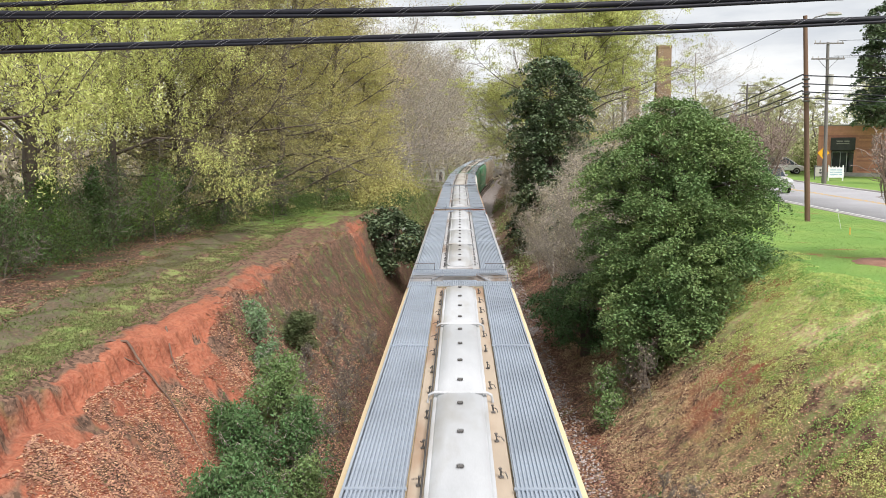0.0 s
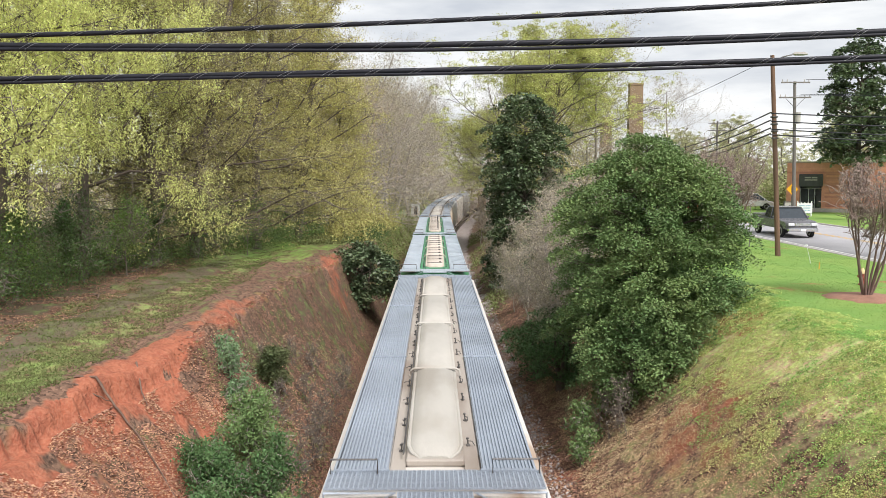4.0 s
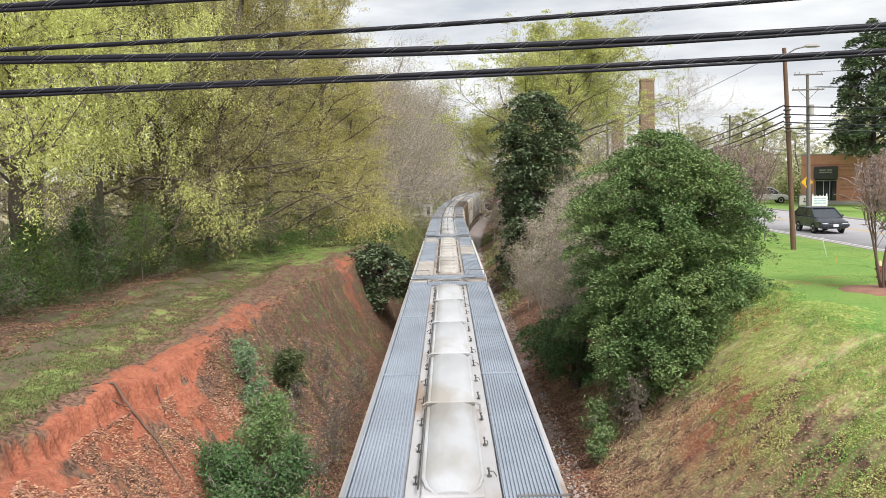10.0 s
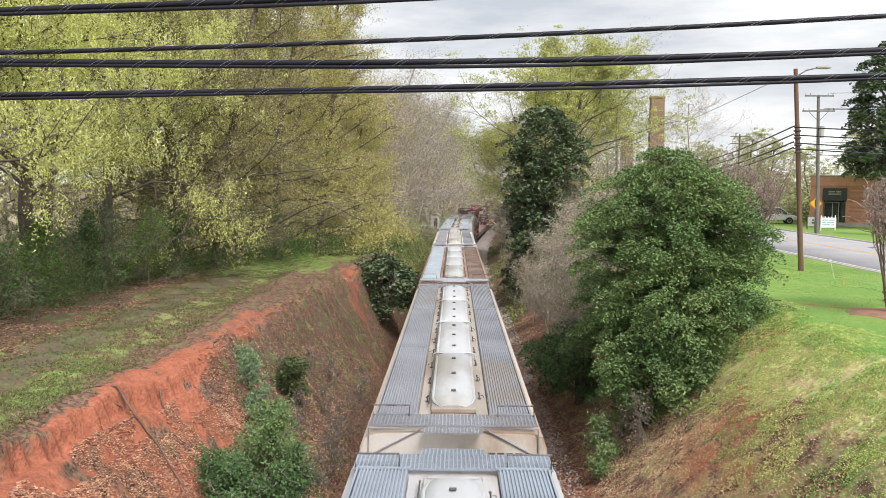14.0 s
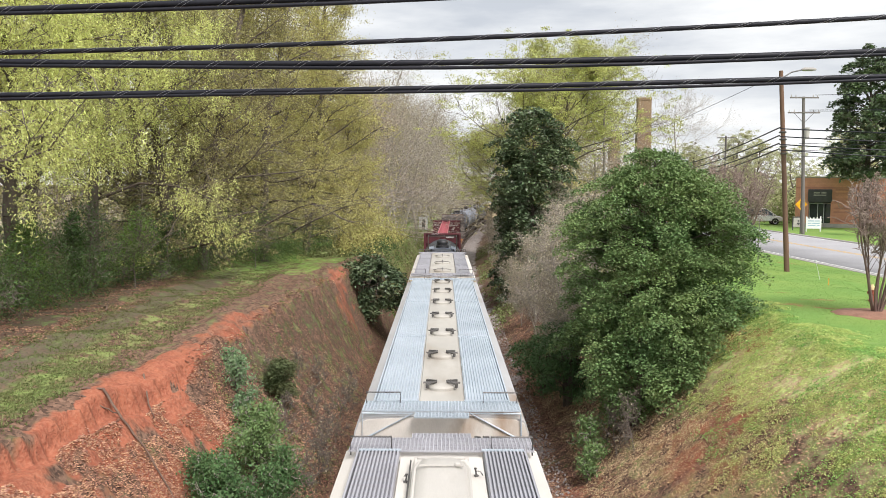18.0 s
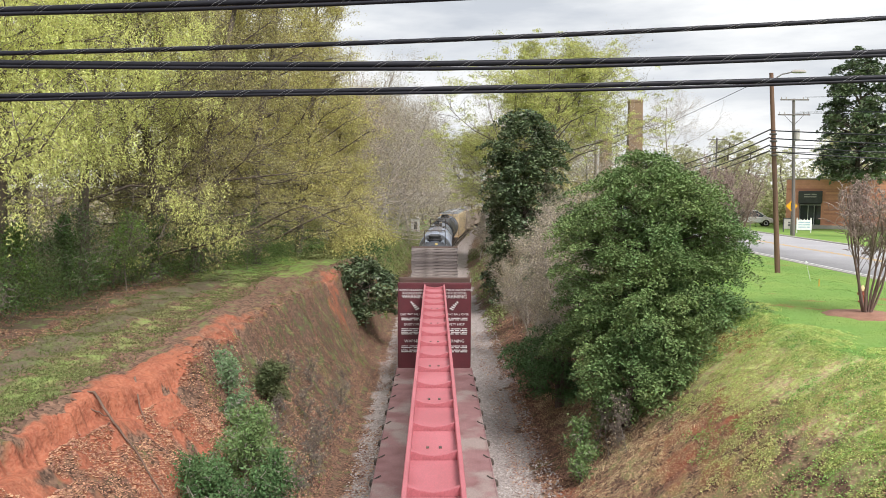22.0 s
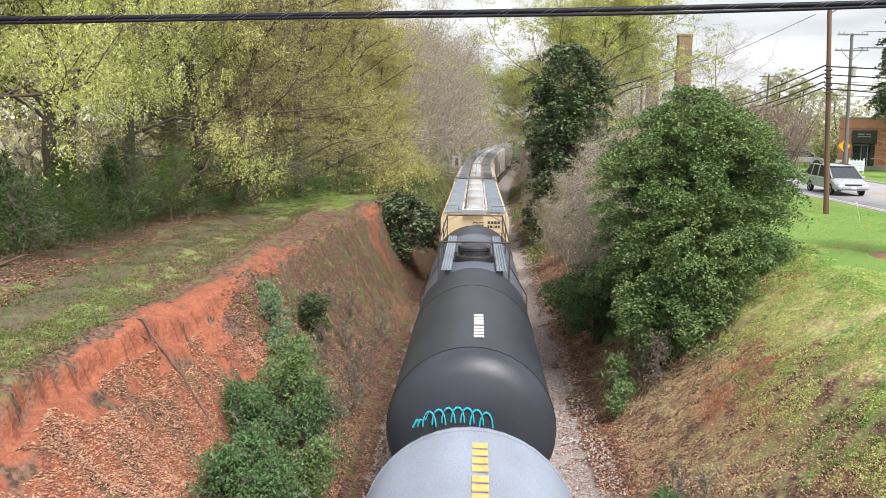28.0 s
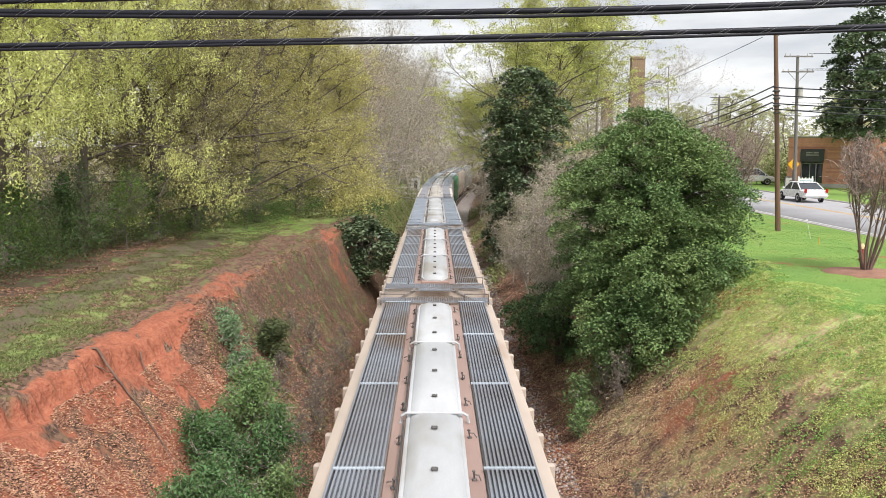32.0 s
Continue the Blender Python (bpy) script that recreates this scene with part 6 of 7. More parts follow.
for src, spots in ((FAR_A, ((96, -14), (112, -20), (84, -20), (128, -15), (58, -30), (140, -22), (165, -14), (110, 14.5), (150, 15), (182, -22), (205, -16))),
                   (FAR_B, ((118, -12), (104, -8.5), (134, -12), (150, -10), (92, 9.5), (108, 9.5), (126, 10), (140, 12), (160, 10), (172, -10), (180, 12), (185, -16), (200, 9), (196, -8), (215, -8), (212, 14), (225, 10), (235, -14), (160, -8), (92, 17.0), (226, -18), (248, -8), (262, -14), (112, -7.6), (125, -8.4), (130, -6.8), (139, -8.2), (148, -7.4), (107, -10.4), (121, -10), (144, -11), (116, 8.2), (134, 8.0), (155, -13), (168, -6.6), (150, -22), (170, -28), (190, -26), (185, -38), (205, -34), (220, -44), (215, -26), (240, -34), (250, -52), (245, -24), (270, -40), (280, -60), (275, -28), (300, -46), (230, -62), (200, -52))),
                   (FAR_C, ((52, -26), (88, -24), (68, -17), (60, -34), (120, -30), (150, -18), (175, -16))),
                   (tall, ((124, 17), (98, 6.6))), (PALE, ((150, 75), (170, 52), (118, 48), (140, 95), (108, 38), (122, 41), (116, 33), (132, 36), (104, 52), (126, 56), (112, 62)))):
    for s, d in spots:
        copy_thing(src, on_line(s, d, gz(s, d) - 0.2, rng0.uniform(0, 360)) @ Matrix.Scale(rng0.uniform(0.95, 1.22) * (0.74 if 0 < d < 15 else 0.75 if src == PALE else 1.0), 4))

# undergrowth along the edge of the wood, and far hedges that close the view
def thicket(name, label, spots, leaf, seed, size, per, spread, height):
    rng = np.random.default_rng(seed)
    pts = []
    for s, d, r in spots:
        x, y, _ = line(s, d)
        n = int(per * r * r)
        a = rng.normal(size=(n, 3)) * np.array([r, r, 0.5 * height * r]) * spread
        a[:, 2] = np.abs(a[:, 2]) + 0.1
        pts.append(a + np.array([float(x), float(y), gz(s, d)]))
    me = leaves(name, np.concatenate(pts), size, rng, small=True)
    return tagged(part(name, me, leaf), label, "shrubs", kind="stuff")


rt = random.Random(21)


def wood_edge(s):
    return float(np.interp(s, [10, 24, 36, 43, 50, 60], [-14.6, -14.2, -12.5, -10.6, -8.9, -7.6]))


thicket("undergrowth", "dark green undergrowth along the edge of the wood", [(s + rt.uniform(-1, 1), wood_edge(s) - rt.uniform(0.4, 3.0), rt.uniform(0.8, 1.5)) for s in np.linspace(22, 60, 52)], "under", 31, 0.042, 1000, 0.62, 3.8)
thicket("undergrowth", "young green saplings at the edge of the wood", [(s + rt.uniform(-1, 1), wood_edge(s) - rt.uniform(0.2, 1.8), rt.uniform(0.7, 1.3)) for s in np.linspace(20, 60, 30)], "sapling", 32, 0.036, 620, 0.62, 3.4)
thicket("undergrowth", "golden-green young bushes beside the track", [(s + rt.uniform(-1, 1), -5.0 - rt.uniform(0, 2.5), rt.uniform(0.8, 1.3)) for s in np.linspace(53, 92, 26)], "spring_gold", 37, 0.1, 420, 0.55, 3.2)
thicket("undergrowth", "green weeds and brush on the bank foot beside the track", [(s, -3.7 - rt.uniform(0, 1.6), rt.uniform(0.5, 0.8)) for s in np.linspace(46, 80, 34)], "under", 38, 0.07, 500, 0.5, 2.4)
for k, (s, d, h) in enumerate(((26.2, -14.8, 3.6), (28.8, -14.6, 3.2), (31.4, -14.0, 3.6), (34.4, -13.6, 3.2), (23.6, -15.4, 3.6), (21.2, -15.6, 3.4), (37.4, -13.0, 3.2))):
    leafy_shrub("green leafy shrub at the edge of the wood", s, d, 400 + k, h, "sapling" if k % 2 else "under", 5200, 0.05, spread=0.36)
thicket("distant_wood", "distant woodland in thin spring leaf", [(rt.uniform(120, 330), rt.choice((-1, 1)) * rt.uniform(14, 60) - 6, rt.uniform(3, 6)) for _ in range(60)], "spring_olive", 33, 0.6, 18, 0.7, 2.0)
thicket("distant_wood", "distant grey-brown bare woodland", [(rt.uniform(150, 420), rt.uniform(-60, 80), rt.uniform(3, 6)) for _ in range(90)], "bud", 34, 0.6, 18, 0.7, 2.2)
thicket("distant_wood", "brown thicket far behind the near trees", [(rt.uniform(10, 120), -rt.uniform(28, 70), rt.uniform(3, 6)) for _ in range(60)], "bud", 35, 0.5, 18, 0.6, 1.2)
thicket("distant_wood", "dull green hedges beyond the road", [(rt.uniform(98, 130), rt.uniform(30, 75), rt.uniform(1.5, 2.5)) for _ in range(50)], "weed_dull", 39, 0.2, 90, 0.7, 2.2)
thicket("distant_wood", "pale green treetops beyond the road", [(rt.uniform(110, 220), rt.uniform(34, 110), rt.uniform(3, 5)) for _ in range(60)], "spring_pale", 36, 0.4, 26, 0.7, 2.0)


def litter(name, label, s, d, size, leaf, seed, lift=0.01):
    """Fallen leaves that lie on the ground."""
    rng = np.random.default_rng(seed)
    x, y, _ = line(s, d)
    z = ground_height(s, d) + lift * rng.uniform(0.3, 1.8, len(s))
    tagged(part(name, leaves(name, np.stack([x, y, z], -1), size, rng, 1.4, 0.86, 0.0), leaf), label, "leaves", kind="stuff")


def scatter_leaves():
    """Fallen leaves over the slopes, the track side and the wood's edge."""
    rng = np.random.default_rng(5)
    n = 130000
    s = 6 + 17.5 * rng.uniform(0, 1, n) ** 1.1
    d = -rng.uniform(2.9, 7.6, n)
    x, e = -d, bank_edge(s)
    keep = (x < e - 0.42) & (s + 1.4 * fbm(d * 0.7, s * 0.7, 35, 2) < 22.0)
    keep &= fbm(s * 1.1, d * 1.1, 33, 3) > np.where(x > e - 0.9, 0.15, -0.6)
    keep &= rng.uniform(0, 1, n) < np.where(x < 4.2, 0.45, 1.0)
    litter("leaf_litter", "dry pinkish-tan oak leaves strewn below the clay scarp", s[keep], d[keep], 0.042, "litter", 6)
    n = 150000
    s = 6 + 44 * rng.uniform(0, 1, n) ** 1.2
    d = np.where(rng.uniform(0, 1, n) < 0.5, -rng.uniform(1.9, 7.2, n), rng.uniform(2.3, 6.2, n))
    keep = (d > 0) | ((-d < bank_edge(s) - 0.2) & ((s > 20.5) | (-d < 4.1)))
    keep &= fbm(s * 0.8, d * 0.8, 31, 3) > -0.45
    keep &= d < 4.9 + 0.8 * fbm(s * 0.5, d * 0.5, 37, 2)
    keep &= (np.abs(d) > 3.2) | (rng.uniform(0, 1, n) < np.where(d < 0, 0.75, 0.25))
    litter("leaf_litter", "dull brown fallen leaves on the slope and beside the track", s[keep], d[keep], 0.05, "litter_brown", 7)
    n = 60000
    s = 6 + 34 * rng.uniform(0, 1, n) ** 1.2
    d = np.where(rng.uniform(0, 1, n) < 0.45, -rng.uniform(2.4, 6.6, n), 2.5 + 6.3 * rng.uniform(0, 1, n) ** 1.2)
    keep = (d > 0) | ((-d < bank_edge(s) - 0.4) & (s > 19))
    keep &= fbm(s * 0.9, d * 0.9, 43, 3) > np.where(d > 0, -0.3 + 0.2 * np.clip(d - 6, 0, 5), -0.1)
    keep &= (d < 0) | (d > 3.3) | (rng.uniform(0, 1, n) < 0.4)
    litter("leaf_litter", "dry pinkish oak leaves on the bank and beside the track", s[keep], d[keep], 0.04, "litter", 9)
    n = 60000
    s = 11 + 38 * rng.uniform(0, 1, n) ** 1.2
    d = -rng.uniform(11.0, 15.5, n)
    keep = fbm(s * 0.6, d * 0.6, 39, 3) - step(-d, 12.2, 11.0) * 0.6 > -0.35
    litter("leaf_litter", "brown oak leaves along the edge of the wood", s[keep], d[keep], 0.045, "litter_brown", 8)


def blades(name, label, s, d, height, leaf, seed):
    rng = np.random.default_rng(seed)
    x, y, _ = line(s, d)
    p = np.stack([x, y, ground_height(s, d) + height * 0.35], -1)
    me = leaves(name, p, height * 0.42, rng, 2.6, 0.0, -0.6, True)
    tagged(part(name, me, leaf), label, "grass", kind="stuff")


def rosettes(name, label, s, d, size, leaf, seed, per=11, spread=0.1, rise=0.07):
    """Low broad-leaved weeds: a dome of small leaves at each place."""
    rng = np.random.default_rng(seed)
    n = len(s)
    w = rng.uniform(0.5, 1.5, (n, 1))
    r = np.sqrt(rng.uniform(0, 1, (n, per))) * spread * w
    a = rng.uniform(0, math.tau, (n, per))
    ss, dd = np.asarray(s)[:, None] + r * np.cos(a), np.asarray(d)[:, None] + r * np.sin(a)
    x, y, _ = line(ss, dd)
    z = ground_height(ss, dd) + 0.012 + rise * w * (1 - (r / (spread * w)) ** 2) * rng.uniform(0.6, 1.1, (n, per))
    p = np.stack([x, y, z], -1).reshape(-1, 3)
    tagged(part(name, leaves(name, p, np.repeat(size * (0.6 + 0.4 * w[:, 0]), per), rng, 1.25, 0.45, 0.0), leaf), label, "weeds", kind="stuff")


scatter_leaves()
rg = np.random.default_rng(77)
blades("lawn_grass", "bright green mown lawn grass", 9 + 40 * rg.uniform(0, 1, 90000) ** 1.3, 8.6 + 11.4 * rg.uniform(0, 1, 90000) ** 0.9, 0.035, "grass", 1)


def patchy(n, s0, s1, d0, d1, seed, scale, more, least):
    """Places in patches: where a slow noise and a trend over the plan lie above a bound."""
    s, d = s0 + (s1 - s0) * rg.uniform(0, 1, n) ** 1.25, rg.uniform(d0, d1, n)
    keep = fbm(s * scale, d * scale, seed, 4) + more(s, d) + rg.normal(0, 0.25, n) > least
    return s[keep], d[keep]


s_, d_ = patchy(18000, 7, 32, 5.4, 11.0, 51, 1.3, lambda s, d: np.clip((d - 7.6) * 0.6, -1.5, 0.6) - np.clip((d - 9.6) * 0.8, 0, 2), 0.0)
rosettes("bank_weeds", "yellow-green weeds and clover on the bank", s_, d_, 0.023, "clover", 2, 20, 0.12, 0.05)
s_, d_ = patchy(5200, 7, 30, 5.6, 10.4, 58, 0.9, lambda s, d: np.clip((d - 7.4) * 0.4, -1, 0.3), 0.25)
rosettes("bank_weeds", "fresh green leafy weeds on the bank", s_, d_, 0.026, "weed_green", 9, 18, 0.14, 0.06)
s_, d_ = patchy(22000, 7, 32, 4.0, 9.0, 55, 1.2, lambda s, d: np.clip(-(d - 6.6) * 0.45, -0.6, 1), 0.15)
rosettes("dry_stalks", "dry tan grass and dead leaves on the bank", s_, d_, 0.022, "straw", 6, 10, 0.13, 0.025)
s_, d_ = patchy(52000, 9, 47, -12.0, -7.9, 52, 0.9, lambda s, d: 0.3 * np.abs(-d - 10.6) - 0.1, -0.25)
blades("trail_grass", "patchy green grass beside the earth path", s_, d_, 0.07, "dry_grass", 3)
s_, d_ = patchy(9000, 9, 30, -9.8, -8.1, 59, 0.9, lambda s, d: 0.2 - 0.25 * np.abs(-d - 9.0), 0.0)
blades("trail_grass", "green grass tufts between path and scarp", s_, d_, 0.08, "weed_dull", 12)
s_, d_ = patchy(2600, 21, 46, -6.4, -3.3, 53, 0.9, lambda s, d: 0 * s, 0.3)
rosettes("slope_weeds", "small green plants between the fallen leaves", s_, d_, 0.035, "weed_dull", 4, 9, 0.12, 0.08)
s_, d_ = patchy(3200, 48, 110, 3.4, 10.0, 54, 0.4, lambda s, d: 0 * s, -0.1)
rosettes("verge_weeds", "dull weeds and brush on the verge beside the ballast", s_, d_, 0.1, "weed_dull", 15, 9, 0.3, 0.3)
s_, d_ = patchy(5200, 52, 132, -9.5, -3.2, 56, 0.4, lambda s, d: 0 * s, -0.2)
rosettes("verge_weeds", "rough green weeds on the far verge of the track", s_, d_, 0.1, "weed_dull", 14, 9, 0.3, 0.3)


def root(points, r, label):
    """A bare root that lies on the clay."""
    pts = []
    for (s, d, lift) in points:
        x, y, _ = line(s, d)
        pts.append((float(x), float(y), gz(s, d) + lift))
    fine = []
    for a, b in zip(pts, pts[1:]):
        fine += [Vector(a).lerp(Vector(b), k / 4) + Vector((0, 0, 0.02 * math.sin(k * 2.1))) for k in range(4)]
    tagged(part("root", Shape().tube(fine + [Vector(pts[-1])], r, 6, r * 0.35), "root", smooth=60), label, "root")


root([(17.4, -7.8, 0.03), (17.3, -7.3, 0.06), (17.05, -6.8, 0.09), (16.95, -6.3, 0.06), (16.75, -5.8, 0.05), (16.5, -5.4, 0.01)], 0.034, "thick bare brown root on the red clay scarp")
root([(16.9, -7.6, 0.03), (17.1, -7.2, 0.05), (17.2, -6.9, 0.04)], 0.025, "short bare root at the scarp lip")
root([(19.4, -7.2, 0.03), (18.6, -6.8, 0.1), (18.1, -6.5, 0.1)], 0.025, "bare root hanging over the clay scarp")
root([(26.4, -6.5, 0.03), (25.6, -6.1, 0.06), (25.0, -5.7, 0.03)], 0.04, "bare root on the clay bank")
root([(29.0, -12.2, 0.03), (28.0, -11.6, 0.12), (27.4, -11.4, 0.04)], 0.06, "fallen branch beside the earth path")
root([(22.0, -14.0, 0.05), (23.4, -13.4, 0.25), (24.8, -13.6, 0.08)], 0.05, "fallen branch at the wood's edge")


# ---- beside the road ----
def utility_pole(name, label, s, d, height, r, wood, lean=0.0):
    ob = thing(name, label, "utility pole", on_line(s, d, gz(s, d) - 0.05))
    part("pole", Shape().tube([(0, 0, -0.3), (lean * 0.5, 0, height * 0.5), (lean, 0, height)], r, 14, r * 0.72), wood, ob, smooth=50)
    return ob


pole = utility_pole("utility_pole", "brown wooden utility pole on the lawn with street lamp arm", 37.3, 15.85, 9.15, 0.125, "pole_wood", -0.62)
arm = [(-0.6, 0, 8.8), (-0.1, 0.1, 9.1), (0.42, 0.15, 9.22)]
part("lamp_arm", Shape().tube(arm, 0.03, 8), "fitting", pole)
part("lamp_head", Shape().loft([[(x + 0.12, y * w + 0.15, 9.22 + z * w) for y, z in ((-0.13, 0), (-0.1, 0.09), (0.1, 0.09), (0.13, 0), (0.08, -0.05), (-0.08, -0.05))] for x, w in ((0.25, 0.5), (0.35, 1.0), (0.75, 1.0), (0.9, 0.5))]), "kerb", pole, "grey cobra-head street lamp", smooth=40)
for k in range(4):
    part("cable_clamp", Shape().box(-0.44 + 0.025 * k, 0, 6.4 - 0.32 * k, 0.26, 0.26, 0.08, 0.02), "fitting", pole)

pole2 = utility_pole("utility_pole", "grey utility pole with two cross arms beyond the road", 72.5, 31.9, 12.1, 0.17, "pole_grey", -0.4)
for zz, w in ((12.0, 2.5), (10.7, 2.8)):
    ca = part("cross_arm", Shape().box(-0.38, -0.16, zz, w, 0.1, 0.12, 0.01), "pole_grey", pole2)
    for xx in (-0.46, -0.3, 0.3, 0.46):
        part("insulator", Shape().tube([(-0.38 + xx * w, -0.16, zz + 0.06), (-0.38 + xx * w, -0.16, zz + 0.26)], 0.05, 8, 0.03), "kerb", ca)
for sx in (-1, 1):
    part("arm_brace", Shape().tube([(-0.38, -0.16, 9.8), (-0.38 + sx * 0.85, -0.16, 10.66)], 0.02, 6), "fitting", pole2)
part("transformer", Shape().tube([(-0.1, -0.25, 8.4), (-0.1, -0.25, 9.4)], 0.22, 14), "kerb", pole2, "pale grey pole transformer", smooth=40)
pole3 = utility_pole("utility_pole", "distant utility pole with cross arms", 118, 38.0, 11.5, 0.17, "pole_grey", 0)
for zz in (11.2, 10.2):
    part("cross_arm", Shape().box(0, -0.16, zz, 2.6, 0.1, 0.12), "pole_grey", pole3)


def wire(a, b, sag, r, label, name="overhead_wire", n=18):
    pts = [Vector(a).lerp(Vector(b), k / n) - Vector((0, 0, sag * 4 * (k / n) * (1 - k / n))) for k in range(n + 1)]
    return tagged(part(name, Shape().tube(pts, r, 6), "cable"), label, "wire")


p1, p2 = Vector((15.15, 37.0, 4.85)), Vector((31.5, 72.2, 4.45))
for k, (za, zb) in enumerate(((6.45, 8.3), (6.1, 7.4), (5.75, 6.2), (5.5, 5.6))):
    wire(p1 + Vector((0, 0, za)), (22 + 0.5 * k, 95, 4.85 + za - 0.4), 0.9, 0.03, "black cable strung from the utility pole")
    wire(p1 + Vector((0, 0, za - 0.05)), (48, 24 + 3 * k, 4.85 + za + 0.2), 0.7, 0.028, "black cable strung across the road")
for k, zb in enumerate((12.2, 10.9, 10.8, 8.0, 7.4, 6.9)):
    wire(p2 + Vector((1.0 - 0.4 * k, 0, zb)), (70, 40 + k, 4.45 + zb + 0.5), 0.8, 0.022, "thin utility wire over the road")
wire(p1 + Vector((-0.6, 0, 8.6)), (20, 130, 12.5), 0.5, 0.012, "thin wire from the pole top")

# bundled cables strung close before the eye, lashed with bright wire
for k, (za, zm, zb, y0, r, twin) in enumerate(((9.083, 9.128, 9.193, 4.0, 0.0125, 1), (9.243, 9.248, 9.313, 4.0, 0.0145, 1), (9.285, 9.36, 9.475, 4.0, 0.0115, 0), (9.488, 9.573, 9.668, 4.0, 0.0155, 1))):
    ob = thing("overhead_cable", "thick black lashed cable bundle strung before the bridge", "cable")
    xs = np.linspace(-24, 24, 97)
    zz = zm + (zb - za) / 4.3 * xs + ((za + zb) / 2 - zm) / 2.15 ** 2 * xs ** 2 * np.where(np.abs(xs) < 6, 1, 6 / np.maximum(np.abs(xs), 1e-6))
    pts = [(x, y0, z) for x, z in zip(xs, zz)]
    part("cable", Shape().tube(pts, r, 12), "cable", ob, smooth=60)
    if twin:
        part("cable", Shape().tube([(x, y0 - 0.01, z - r * 1.5 - 0.005 * math.sin(x * 1.7 + k)) for x, _, z in pts], r * 0.62, 10), "cable", ob, smooth=60)
    for strand in (0.0, 0.9):
        helix = []
        for i in range(900):
            x = -4 + 8 * i / 899
            z = float(np.interp(x, xs, zz)) - (r * 0.5 if twin else 0)
            a = -x * math.tau / 0.21 + k + strand
            rr = r * (1.42 if twin else 1.03)
            helix.append((x, y0 - 0.005 + rr * 0.8 * math.cos(a), z + rr * math.sin(a)))
        part("lashing_wire", Shape().tube(helix, 0.0007, 4), "lash", ob, "thin bright spiral lashing wire")

# signs
sign = thing("warning_sign", "yellow diamond side-road warning sign with black symbol", "road sign", on_line(73.6, 32.1, gz(73.6, 32.1)))
part("post", Shape().box(0, 0, 1.4, 0.07, 0.06, 2.9), "fitting", sign)
plate = part("plate", Shape().box(0, -0.05, 2.62, 0.76, 0.01, 0.76, 0, pose(0, 0, 0, 0, 45, 0)), "sign_yellow", sign)
part("symbol", Shape().box(-0.04, -0.06, 2.62, 0.11, 0.006, 0.6).box(0.16, -0.06, 2.65, 0.3, 0.006, 0.11), "dark_letter", plate)
board = thing("yard_sign", "white and pale blue notice board on two posts", "sign", on_line(77.5, 34.9, gz(77.5, 34.9)))
for xx in (-0.66, 0.66):
    part("post", Shape().box(xx, 0, 0.7, 0.08, 0.08, 1.5), "sign_white", board)
part("panel", Shape().box(0, -0.05, 0.75, 1.45, 0.04, 0.95, 0.01), "sign_white", board)
for k in range(5):
    part("finial", Shape().box(-0.62 + 0.31 * k, -0.05, 1.28, 0.1, 0.04, 0.12, 0.02), "sign_white", board)
bars([[7, 1, 6], [4, 1, 9], [8, 1, 3]], 1.1, 0.1, 0.12, "sign_blue", board, pose(0, -0.075, 1.0, 90, 0, 0))
framed = thing("framed_sign", "pale board in a dark frame with a black emblem", "sign", on_line(80.0, 34.35, gz(80, 34.35)) @ Matrix.Scale(0.8, 4))
for xx in (-0.5, 0.5):
    part("post", Shape().box(xx, 0, 0.85, 0.1, 0.1, 1.7), "dark_trim", framed)
part("panel", Shape().box(0, -0.02, 0.95, 0.9, 0.04, 1.15), "kerb", framed)
part("top_rail", Shape().box(0, -0.01, 1.6, 1.1, 0.08, 0.12, 0.01), "dark_trim", framed)
part("emblem", Shape().tube([(0.16, -0.05, 0.85), (0.16, -0.055, 0.851)], 0.17, 14).tube([(0.16, -0.05, 1.15), (0.16, -0.055, 1.151)], 0.13, 14), "dark_letter", framed)
st = thing("metal_post", "thin grey metal sign post on the lawn edge", "post", on_line(42.1, 16.35, gz(42.1, 16.35)))
part("post", Shape().box(0, 0, 1.1, 0.04, 0.025, 2.2), "pole_grey", st)
stake = thing("marker_stake", "small yellow utility marker stake in the lawn", "stake", on_line(31.9, 15.2, gz(31.9, 15.2), 12))
part("stake", Shape().box(0, 0, 0.13, 0.05, 0.015, 0.3), "line_yellow", stake)
whip = thing("marker_whip", "thin pale marker rod leaning in the lawn", "stake", on_line(33.9, 15.7, gz(33.9, 15.7)))
part("rod", Shape().tube([(0.1, 0, -0.05), (-0.12, 0, 0.8)], 0.008, 5), "sign_white", whip)
part("flag", Shape().box(-0.12, 0, 0.8, 0.08, 0.01, 0.06), "sign_white", whip)

# hydrant and the small bare tree in its mulch ring
hy = thing("fire_hydrant", "red fire hydrant on the lawn", "fire hydrant", on_line(27.5, 14.6, gz(27.5, 14.6)) @ Matrix.Scale(0.72, 4))
part("barrel", Shape().tube([(0, 0, 0), (0, 0, 0.08)], 0.17, 14).tube([(0, 0, 0.08), (0, 0, 0.56)], 0.11, 14), "hydrant", hy, smooth=40)
part("bonnet", Shape().loft([[(r * math.cos(i * math.tau / 14), r * math.sin(i * math.tau / 14), z) for i in range(14)] for r, z in ((0.15, 0.56), (0.15, 0.6), (0.12, 0.7), (0.05, 0.76), (0.04, 0.82))]), "straw", hy, smooth=40)
for a, b in (((-0.22, 0, 0.42), (0.22, 0, 0.42)), ((0, -0.22, 0.36), (0, 0, 0.36))):
    part("outlet_cap", Shape().tube([a, b], 0.06, 10), "hydrant", hy)
ring = Shape()
